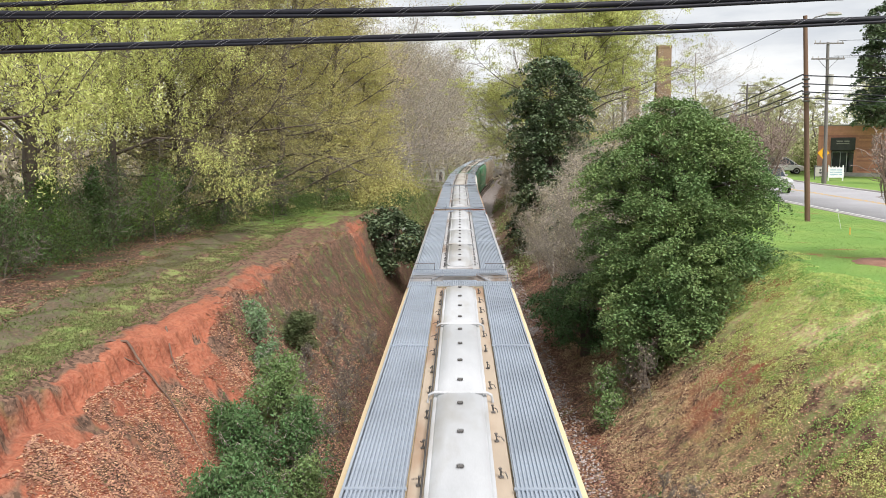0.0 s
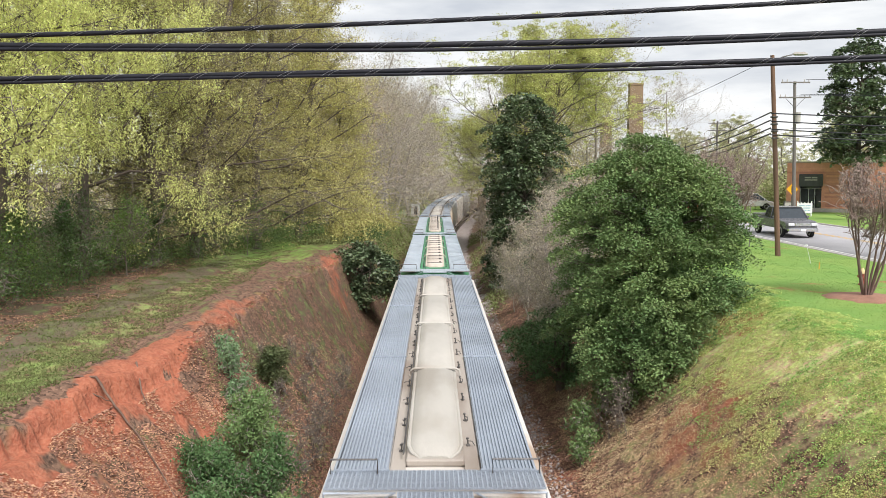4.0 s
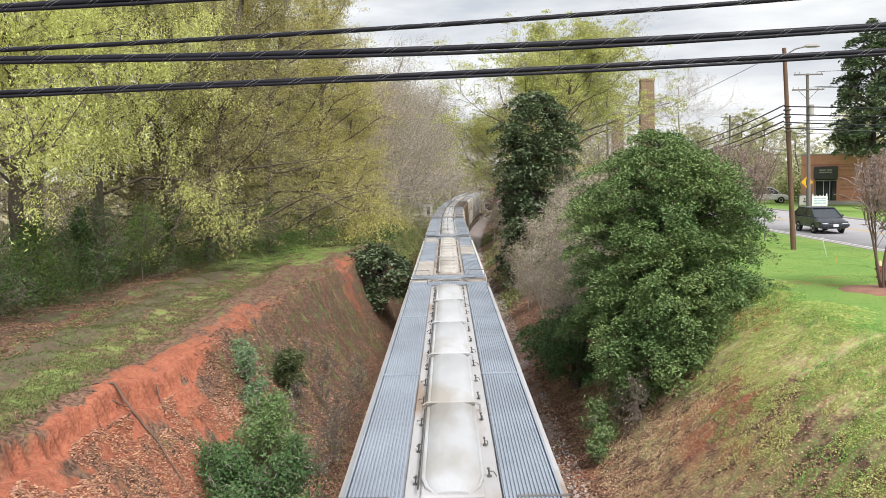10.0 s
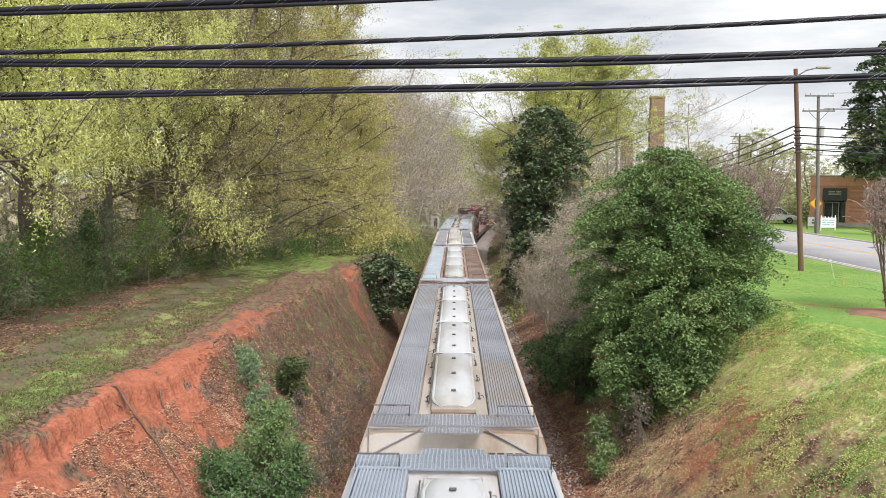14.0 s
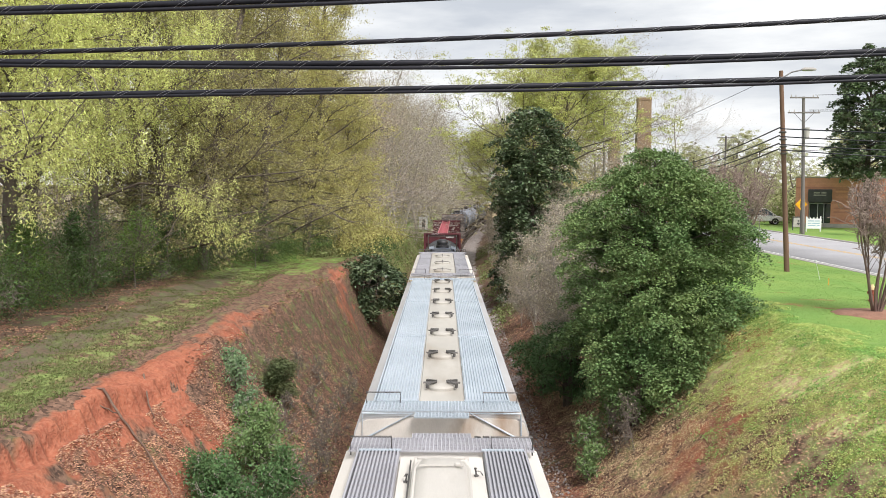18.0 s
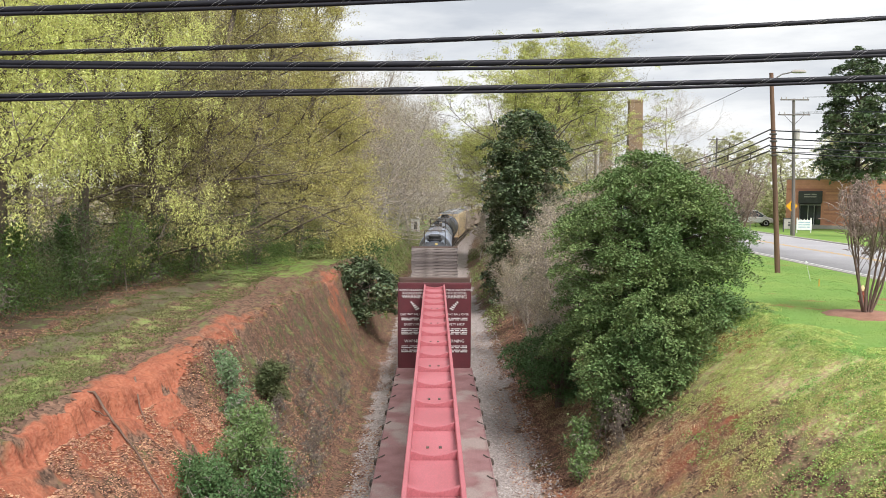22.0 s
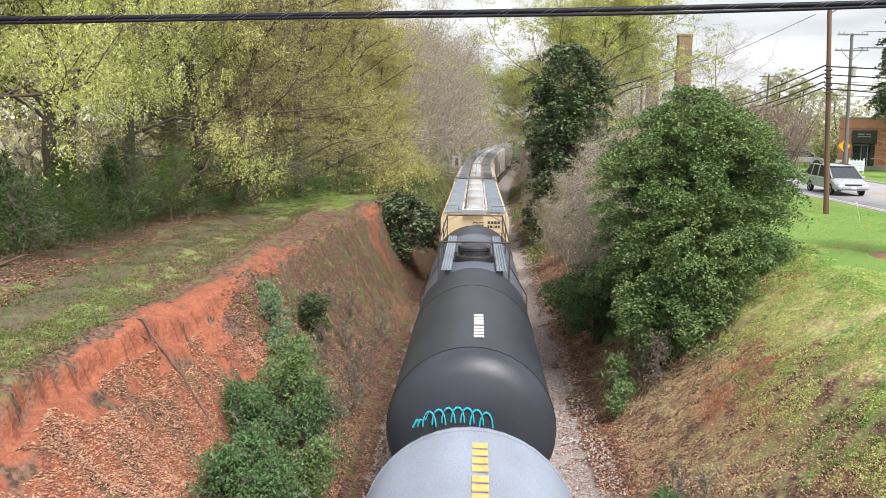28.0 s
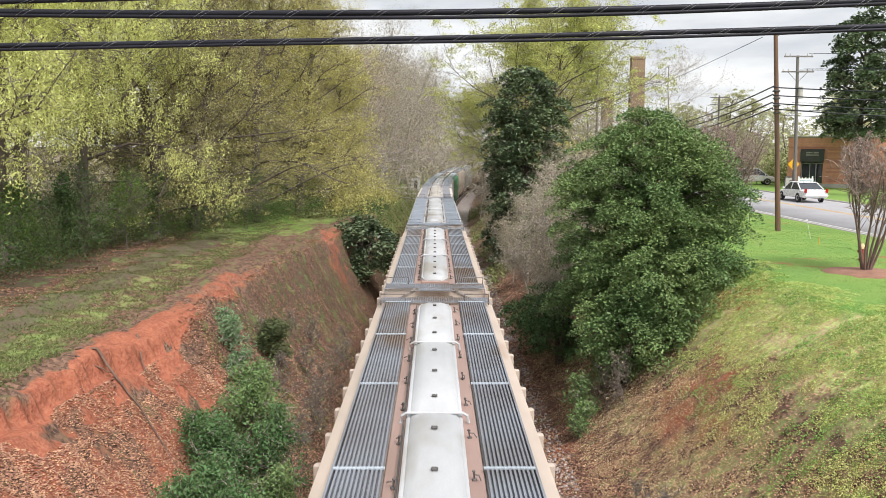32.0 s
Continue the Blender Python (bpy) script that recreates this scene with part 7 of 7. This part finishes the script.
ring.loft([[(rr * math.cos(i * math.tau / 26) * (1 + 0.08 * math.sin(i * 3.1)), rr * math.sin(i * math.tau / 26) * (1 + 0.07 * math.cos(i * 2.3)), z) for i in range(26)] for rr, z in ((1.3, -0.1), (1.2, 0.04), (0.8, 0.1), (0.1, 0.14))])
tagged(part("mulch_ring", ring, "mulch", at=on_line(24.6, 13.2, gz(24.6, 13.2)), smooth=60), "ring of red-brown mulch round the small tree", "mulch")
def crape_myrtle(label, at, seed, height, stems=7, r0=0.04, flare=0.3):
    """Many bare stems that fan out from one foot, forked and twiggy above."""
    rng = np.random.default_rng(seed)
    ob = thing("crape_myrtle", label, "tree", at)
    thick, thin = [], []
    for k in range(stems):
        a = k * 2.4 + rng.uniform(-0.3, 0.3)
        f = flare * rng.uniform(0.35, 1.1)
        seg, _ = limbs(rng, height * rng.uniform(0.75, 1.05), r0 * rng.uniform(0.7, 1.1), fork=0.36, arms=9, spread=0.3, rise=1.5, subs=5, twigs=4, wobble=0.07, lean=(f * math.cos(a), f * math.sin(a)))
        off = np.array([0.07 * math.cos(a), 0.07 * math.sin(a), 0])
        for p, q, ra, rb, level in seg:
            (thick if level < 2 else thin).append((p + off, q + off, ra, rb))
    part("trunk", sticks("trunk", thick, 6), "bark_red", ob, "many reddish stems from one foot")
    tagged(part("branchwork", sticks("branchwork", thin, 3, 0.011), "twig_red", ob), "fine bare twigs", kind="stuff")
    return ob


crape_myrtle("small bare crape myrtle with many stems", on_ground(24.6, 13.2, 0.02), 301, 4.6, 11, 0.04, 0.34)
for k, (s, d) in enumerate(((41.0, 14.6), (44.0, 15.4), (47.0, 16.2), (52.0, 15.6))):
    crape_myrtle("bare reddish crape myrtle beside the road", on_ground(s, d, 0.02), 305 + k, 5.6, 13, 0.055, 0.5)
crape_myrtle("bare reddish crape myrtle by the brick building", on_ground(70, 36.0, 0.02), 312, 5.6, 7, 0.05, 0.4)


# ---- brick building beyond the road ----
def brick_building():
    s0, d0 = 88.0, 37.2
    ob = thing("brick_building", "low red brick building with a dark entrance canopy", "building", on_line(s0, d0, gz(s0, d0), -24))
    W, Dp, Hh = 34.0, 16.0, 5.2
    part("foundation", Shape().box(W / 2, Dp / 2, 0.15, W + 0.1, Dp + 0.1, 0.5), "kerb", ob)
    # front wall with its entrance recess and windows left open
    wall = Shape()
    cuts = [(1.3, 3.4, 0.0, 4.0), (12, 13.4, 1.0, 2.6), (19, 21.4, 1.0, 2.6), (26, 28.4, 1.0, 2.6)]
    x = 0.0
    for a, b, za, zb in cuts:
        wall.box((x + a) / 2, 0.15, Hh / 2, a - x, 0.3, Hh)
        wall.box((a + b) / 2, 0.15, (zb + Hh) / 2, b - a, 0.3, Hh - zb)
        if za > 0:
            wall.box((a + b) / 2, 0.15, za / 2, b - a, 0.3, za)
        x = b
    wall.box((x + W) / 2, 0.15, Hh / 2, W - x, 0.3, Hh)
    part("front_wall", wall, "brick", ob)
    part("side_wall", Shape().box(0.15, Dp / 2 + 0.15, Hh / 2, 0.3, Dp - 0.3, Hh), "brick", ob)
    part("side_wall", Shape().box(W - 0.15, Dp / 2 + 0.15, Hh / 2, 0.3, Dp - 0.3, Hh), "brick", ob)
    part("rear_wall", Shape().box(W / 2, Dp - 0.15, Hh / 2, W - 0.6, 0.3, Hh), "brick", ob)
    part("roof", Shape().box(W / 2, Dp / 2, Hh - 0.2, W - 0.6, Dp - 0.6, 0.2), "kerb", ob)
    part("coping", Shape().box(W / 2, 0.15, Hh + 0.06, W + 0.1, 0.42, 0.14, 0.02), "mortar", ob, "pale stone coping")
    part("coping", Shape().box(0.15, Dp / 2 + 0.2, Hh + 0.06, 0.42, Dp - 0.4, 0.14, 0.02), "mortar", ob, "pale stone coping")
    part("entrance_wall", Shape().box(2.35, 1.4, 2.0, 2.4, 0.1, 4.0), "dark_trim", ob)
    canopy = Shape().loft([[(x, y, z) for y, z in ((-0.25, 2.7), (-0.45, 3.9), (-0.05, 4.0), (-0.05, 2.7))] for x in (1.2, 3.5)])
    cn = part("canopy", canopy, "dark_trim", ob, "dark cloth canopy over the entrance")
    bars([[5, 1, 4], [7]], 1.2, 0.12, 0.12, "kerb", cn, Matrix.Translation((2.35, -0.44, 3.62)) @ pose(0, 0, 0, 99, 0, 0))
    for xx in (1.8, 2.6, 3.2):
        part("door_glass", Shape().box(xx, 1.3, 1.3, 0.8, 0.04, 2.3), "glass", ob)
        part("door_frame", Shape().box(xx, 1.26, 2.5, 0.95, 0.06, 0.1).box(xx - 0.45, 1.26, 1.25, 0.07, 0.06, 2.5), "sign_white", ob)
    for a, b, za, zb in cuts[1:]:
        w = part("window", Shape().box((a + b) / 2, 0.2, (za + zb) / 2, b - a, 0.02, zb - za), "glass", ob)
        part("window_frame", Shape().box((a + b) / 2, 0.14, zb - 0.04, b - a, 0.08, 0.08).box((a + b) / 2, 0.14, (za + zb) / 2, 0.06, 0.08, zb - za - 0.18), "sign_white", w)
        part("window_sill", Shape().box((a + b) / 2, -0.03, za - 0.05, b - a + 0.1, 0.2, 0.1), "mortar", w)
    # the courses of brick that face the road
    for k in range(22):
        z = 0.45 + 0.195 * k
        for bx, bw in (((3.8 + (W - 3.9) / 2, W - 3.9),) if z < 0.95 or 2.65 < z < 4.1 else ((W / 2, W),) if z >= 4.1 else ((7.8, 8.2), (16.2, 5.4), (23.7, 4.4))):
            part("brick_course", Shape().box(bx, -0.008, z, bw, 0.016, 0.17), "brick", ob)
    return ob


brick_building()
ch = thing("factory_chimney", "tall square tan brick chimney stack", "chimney", on_line(122, 27.2, gz(122, 27.2)))
part("shaft", Shape().loft([[(x * w, y * w, z) for x, y in ((-1, -1), (1, -1), (1, 1), (-1, 1))] for z, w in ((0, 1.15), (16.8, 0.92))]), "brick_far", ch)
part("cap", Shape().box(0, 0, 17.0, 2.0, 2.0, 0.4, 0.04), "brick_far", ch)
low = thing("outbuilding", "small distant brick block beside the chimney", "building", on_line(118, 22.5, gz(118, 22.5)))
part("wall", Shape().box(0, 0, 6.0, 1.2, 4.0, 12.0), "brick_far", low)
part("roof", Shape().box(0, 0, 12.1, 1.4, 4.2, 0.2), "kerb", low)
sh = thing("garden_shed", "small white wooden shed beyond the wood's edge", "shed", on_line(128, -5.6, gz(128, -5.6)))
for a in range(4):
    part("wall", Shape().box((-0.6, 0.6, 0, 0)[a], (0, 0, -0.55, 0.55)[a], 1.0, (0.08, 0.08, 1.1, 1.1)[a], (1.2, 1.2, 0.08, 0.08)[a], 2.0), "shed", sh)
part("roof", Shape().loft([[(x, y, z) for x, z in ((-0.8, 1.95), (0, 2.4), (0.8, 1.95), (0.8, 2.03), (0, 2.5), (-0.8, 2.03))] for y in (-0.75, 0.75)]), "kerb", sh)
part("door", Shape().box(0.1, -0.61, 0.85, 0.5, 0.04, 1.6), "dark_trim", sh)


# ---- road vehicles ----
def wheel_part(parent, x, y, r, w=0.22):
    n = 20
    pr = [(r - 0.13, w / 2 - 0.03), (r - 0.05, w / 2), (r, w / 2 - 0.05), (r, -w / 2 + 0.05), (r - 0.05, -w / 2), (r - 0.13, -w / 2 + 0.03)]
    wh = part("wheel", Shape().loft([[(px, q * math.cos(k * math.tau / n), q * math.sin(k * math.tau / n)) for k in range(n)] for q, px in pr]), "tyre", parent, "black tyre on a silver rim", pose(x, y, r), smooth=40)
    part("rim", Shape().loft([[(px, q * math.cos(k * math.tau / n), q * math.sin(k * math.tau / n)) for k in range(n)] for q, px in ((0.02, w / 2 - 0.06), (r - 0.2, w / 2 - 0.03), (r - 0.12, w / 2 - 0.02), (r - 0.12, -w / 2 + 0.02), (0.02, -w / 2 + 0.05))]), "rim", wh, smooth=40)


def vehicle(name, label, colour, kind):
    """A road vehicle that faces -y, its origin on the road under its middle."""
    car = thing(name, label, "car" if kind not in ("pickup",) else "pickup truck", group="traffic on the road")
    mat = shade(name + "_paint", colour, tuple(c * 0.92 for c in colour), 1.5, 0.28, 0.1, 0, 40, spec=0.7)
    L, W, r = {"pickup": (5.7, 1.98, 0.39), "suv": (4.8, 1.9, 0.37), "van": (5.1, 1.98, 0.34), "hatch": (4.1, 1.74, 0.31), "sedan": (4.85, 1.83, 0.33)}[kind]
    h = L / 2
    # side outlines, front at -y: lower body, then glasshouse
    low = {"pickup": [(-h, 0.5), (-h, 0.98), (-h + 0.12, 1.08), (-h + 1.45, 1.18), (h - 2.0, 1.2), (h, 1.2), (h, 0.55)],
           "suv": [(-h, 0.42), (-h, 0.85), (-h + 0.2, 0.98), (-h + 1.2, 1.1), (h - 0.1, 1.12), (h, 0.95), (h, 0.45)],
           "van": [(-h, 0.35), (-h, 0.75), (-h + 0.25, 0.9), (-h + 1.0, 1.05), (h - 0.1, 1.12), (h, 0.9), (h, 0.4)],
           "hatch": [(-h, 0.32), (-h, 0.68), (-h + 0.2, 0.8), (-h + 0.95, 0.97), (h - 0.15, 1.02), (h, 0.85), (h, 0.36)],
           "sedan": [(-h, 0.3), (-h, 0.66), (-h + 0.25, 0.76), (-h + 1.3, 0.92), (h - 0.9, 0.98), (h - 0.1, 0.96), (h, 0.8), (h, 0.36)]}[kind]
    top = {"pickup": [(-h + 1.4, 1.17), (-h + 2.05, 1.82), (h - 2.35, 1.85), (h - 2.05, 1.19)],
           "suv": [(-h + 1.15, 1.09), (-h + 1.95, 1.7), (h - 0.75, 1.74), (h - 0.12, 1.1)],
           "van": [(-h + 0.85, 1.02), (-h + 1.85, 1.72), (h - 0.5, 1.76), (h - 0.08, 1.1)],
           "hatch": [(-h + 0.85, 0.95), (-h + 1.6, 1.46), (h - 0.85, 1.5), (h - 0.12, 1.0)],
           "sedan": [(-h + 1.2, 0.91), (-h + 1.95, 1.42), (h - 1.55, 1.42), (h - 0.75, 0.97)]}[kind]
    rows = []
    for u in (-1, -0.97, -0.9, -0.78, -0.5, 0, 0.5, 0.78, 0.9, 0.97, 1):
        tuck, round_off = 0.1 * abs(u) ** 12, 0.2 * abs(u) ** 4
        rows.append([(u * W / 2, y * (1 - round_off / h) if abs(y) > h * 0.8 else y, z - tuck if z > 0.7 else z + 0.6 * tuck) for y, z in low])
    part("body", Shape().loft(rows), mat, car, smooth=35)
    mid = sum(y for y, _ in top) / len(top)
    glass = Shape().loft([[(x * k, mid + (y - mid) * (0.985 if abs(x) > 0.7 else 1), z) for (y, z), k in zip(top, (1, 0.84, 0.84, 1))] for x in (-W / 2 + 0.05, W / 2 - 0.05)])
    part("glasshouse", glass, "glass", car, "dark window glass")
    (ya, _), (yb, zb), (yc, zc), (yd, _) = top
    part("roof", Shape().box(0, (yb + yc) / 2, zb + 0.03, W * 0.78, yc - yb + 0.12, 0.07, 0.03), mat, car)
    x_low, x_top = W / 2 - 0.05, (W / 2 - 0.05) * 0.84
    posts = [((ya, top[0][1]), (yb, zb)), ((yd, top[3][1]), (yc, zc))]
    m1 = yb + (yc - yb) * 0.42
    posts.append(((m1, top[0][1]), (m1 + 0.05, zb)))
    if kind in ("suv", "van"):
        posts.append(((yc - 0.55, top[0][1]), (yc - 0.6, zc)))
    for sx in (-1, 1):
        for (y0, z0), (y1, z1) in posts:
            part("pillar", Shape().tube([(sx * x_low, y0, z0), (sx * x_top, y1, z1)], 0.045, 6), mat, car)
        part("mirror", Shape().box(sx * (W / 2 + 0.1), ya + 0.35, top[0][1] + 0.08, 0.18, 0.12, 0.14, 0.03), mat, car)
        part("headlight", Shape().box(sx * (W / 2 - 0.28), -h - 0.005, low[1][1] - 0.12, 0.4, 0.08, 0.18, 0.03), "lamp", car)
        part("tail_light", Shape().box(sx * (W / 2 - 0.13), h - 0.01, 0.9, 0.2, 0.08, 0.3, 0.03), "tail", car)
        for yy in (-h + 0.95, h - 1.05):
            wheel_part(car, sx * (W / 2 - 0.07), yy, r)
            # flat black disc on the body side stands in for the shaded wheel well
            part("wheel_arch", Shape().tube([(sx * (W / 2 - 0.02), yy, r), (sx * (W / 2 + 0.004), yy, r)], r + 0.045, 18), "tyre", car)
    part("grille", Shape().box(0, -h - 0.01, low[1][1] - 0.13, W * 0.5, 0.05, 0.2, 0.02), "chrome" if kind == "pickup" else "tyre", car)
    part("front_bumper", Shape().box(0, -h - 0.03, 0.52, W * 0.96, 0.16, 0.2, 0.05), "chrome" if kind == "pickup" else mat, car)
    part("rear_bumper", Shape().box(0, h + 0.02, 0.55, W * 0.96, 0.14, 0.2, 0.05), "chrome" if kind == "pickup" else mat, car)
    part("number_plate", Shape().box(0, -h - 0.115, 0.52, 0.3, 0.012, 0.15), "sign_white", car)
    if kind == "pickup":
        for sx in (-1, 1):
            part("bed_side", Shape().box(sx * (W / 2 - 0.07), h - 0.98, 1.26, 0.1, 1.95, 0.14, 0.03), mat, car)
        part("tailgate", Shape().box(0, h - 0.05, 1.26, W * 0.9, 0.08, 0.14, 0.02), mat, car)
        part("bed_floor", Shape().box(0, h - 1.0, 1.204, W * 0.84, 1.8, 0.01), "tyre", car)
    if kind in ("suv", "van"):
        for sx in (-1, 1):
            part("roof_rail", Shape().tube([(sx * W * 0.34, yb + 0.2, zb + 0.1), (sx * W * 0.34, yc - 0.2, zb + 0.1)], 0.02, 6), "fitting", car)
    return car


def trailer():
    ob = thing("utility_trailer", "low tan box trailer behind the red pickup", "trailer", group="traffic on the road")
    part("bed", Shape().box(0, 0, 0.62, 1.7, 2.9, 0.12, 0.02), "dusty_gap", ob)
    for sx in (-1, 1):
        for k in range(3):
            part("side_board", Shape().box(sx * 0.85, 0, 0.8 + 0.19 * k, 0.04, 2.9, 0.17, 0.01), "dusty_gap", ob)
        for yy in (-1.3, 0, 1.3):
            part("stake", Shape().box(sx * 0.89, yy, 0.9, 0.05, 0.08, 0.7), "dusty_gap", ob)
        wheel_part(ob, sx * 0.98, 0.2, 0.32, 0.18)
    part("end_board", Shape().box(0, 1.43, 0.95, 1.66, 0.04, 0.5, 0.01), "dusty_gap", ob)
    part("drawbar", Shape().tube([(0, -1.4, 0.55), (0, -2.3, 0.5)], 0.05, 6), "steel", ob)
    return ob


NEAR, FARL = 22.9, 28.1
TRAFFIC = [
    # vehicle, lane, place on the road at a time, speed
    (vehicle("silver_pickup", "silver crew-cab pickup truck on the road", (0.45, 0.44, 0.42), "pickup"), NEAR, 46.3, 2.0, -7.7),
    (vehicle("grey_pickup", "dark grey pickup truck on the road", (0.12, 0.12, 0.13), "pickup"), NEAR, 57.0, 3.5, -7.4),
    (vehicle("red_pickup", "bright red crew-cab pickup truck towing a trailer", (0.55, 0.02, 0.03), "pickup"), NEAR, 50.2, 7.0, -8.0),
    (trailer(), NEAR, 55.9, 7.0, -8.0),
    (vehicle("dark_hatchback", "small dark blue-grey hatchback on the road", (0.03, 0.035, 0.045), "hatch"), NEAR, 58.6, 9.0, -8.3),
    (vehicle("black_suv", "black sport utility vehicle driving away", (0.02, 0.02, 0.025), "suv"), FARL, 59.5, 12.0, 17.0),
    (vehicle("black_pickup", "black pickup truck on the road", (0.025, 0.027, 0.03), "pickup"), NEAR, 45.7, 20.0, -9.3),
    (vehicle("white_suv", "white sport utility vehicle on the road", (0.75, 0.75, 0.75), "suv"), NEAR, 43.0, 27.0, -7.7),
    (vehicle("silver_minivan", "silver-grey minivan on the road", (0.42, 0.44, 0.47), "van"), NEAR, 53.0, 28.0, -9.0),
    (vehicle("navy_pickup", "dark navy pickup truck on the road", (0.02, 0.025, 0.06), "pickup"), NEAR, 43.4, 31.0, -9.9),
    (vehicle("white_sedan", "white saloon car driving away", (0.75, 0.75, 0.76), "sedan"), FARL, 62.3, 32.0, 15.0),
]
van0 = vehicle("white_van", "white van parked beyond the road", (0.7, 0.7, 0.7), "van")
van0.matrix_basis = on_line(94, 35.4, gz(94, 35.4) + 0.02, 80)
van1 = vehicle("parked_car", "pale parked car beyond the road", (0.5, 0.52, 0.55), "sedan")
van1.matrix_basis = on_line(103, 35.0, gz(103, 35.0) + 0.02, 80)

# ties lie under the whole train, nearest ones apart
TIE = Shape().box(0, 0, -0.25, 2.6, 0.23, 0.17, 0.02).mesh("tie")
for k in range(280):
    part("tie", TIE, "tie", track, at=on_line(2 + 0.55 * k, 0, 0))
STONES = np.random.default_rng(9)


def ballast_stones():
    n = 15000
    s = 5 + 50 * STONES.uniform(0, 1, n) ** 1.4
    d = np.where(STONES.uniform(0, 1, n) < 0.3, -STONES.uniform(1.3, 2.6, n), 1.3 + 2.4 * STONES.uniform(0, 1, n) ** 1.2)
    x, y, _ = line(s, d)
    c = np.stack([x, y, ground_height(s, d) + 0.012], -1)
    off = np.array([[1, 0, 0], [0, 1, 0], [-1, 0, 0], [0, -1, 0], [0, 0, 1.0]])
    size = STONES.uniform(0.02, 0.05, (n, 1, 1))
    v = c[:, None] + off[None] * size * STONES.uniform(0.6, 1.3, (n, 5, 1))
    q = np.array([[0, 1, 4], [1, 2, 4], [2, 3, 4], [3, 0, 4]])
    me = sheet("ballast_stones", v.reshape(-1, 3), (np.arange(n)[:, None, None] * 5 + q[None]).reshape(-1, 3))
    tagged(part("ballast_stones", me, "ballast"), "loose grey crushed stone beside the rails", "ballast", kind="stuff")


ballast_stones()


def motions():
    """The train runs towards the eye and under it; the traffic passes on the road."""
    times = [k * 0.5 for k in range(65)]
    for a, b, car in TRAIN:
        half = (b - a) / 2 - 2.2
        rows = []
        for t in times:
            s = (a + b) / 2 - SPEED * t
            x0, y0, _ = line(s - half)
            x1, y1, _ = line(s + half)
            rows.append((t, pose(float(x0 + x1) / 2, float(y0 + y1) / 2, 0, 0, 0, -math.degrees(math.atan2(float(x1 - x0), float(y1 - y0))))))
        walk(car, rows)
    for car, lane, s0, t0, v in TRAFFIC:
        walk(car, [(t, on_line(s0 + v * (t - t0), lane, ROAD_Z + 0.003, 0 if v < 0 else 180)) for t in times])


motions()
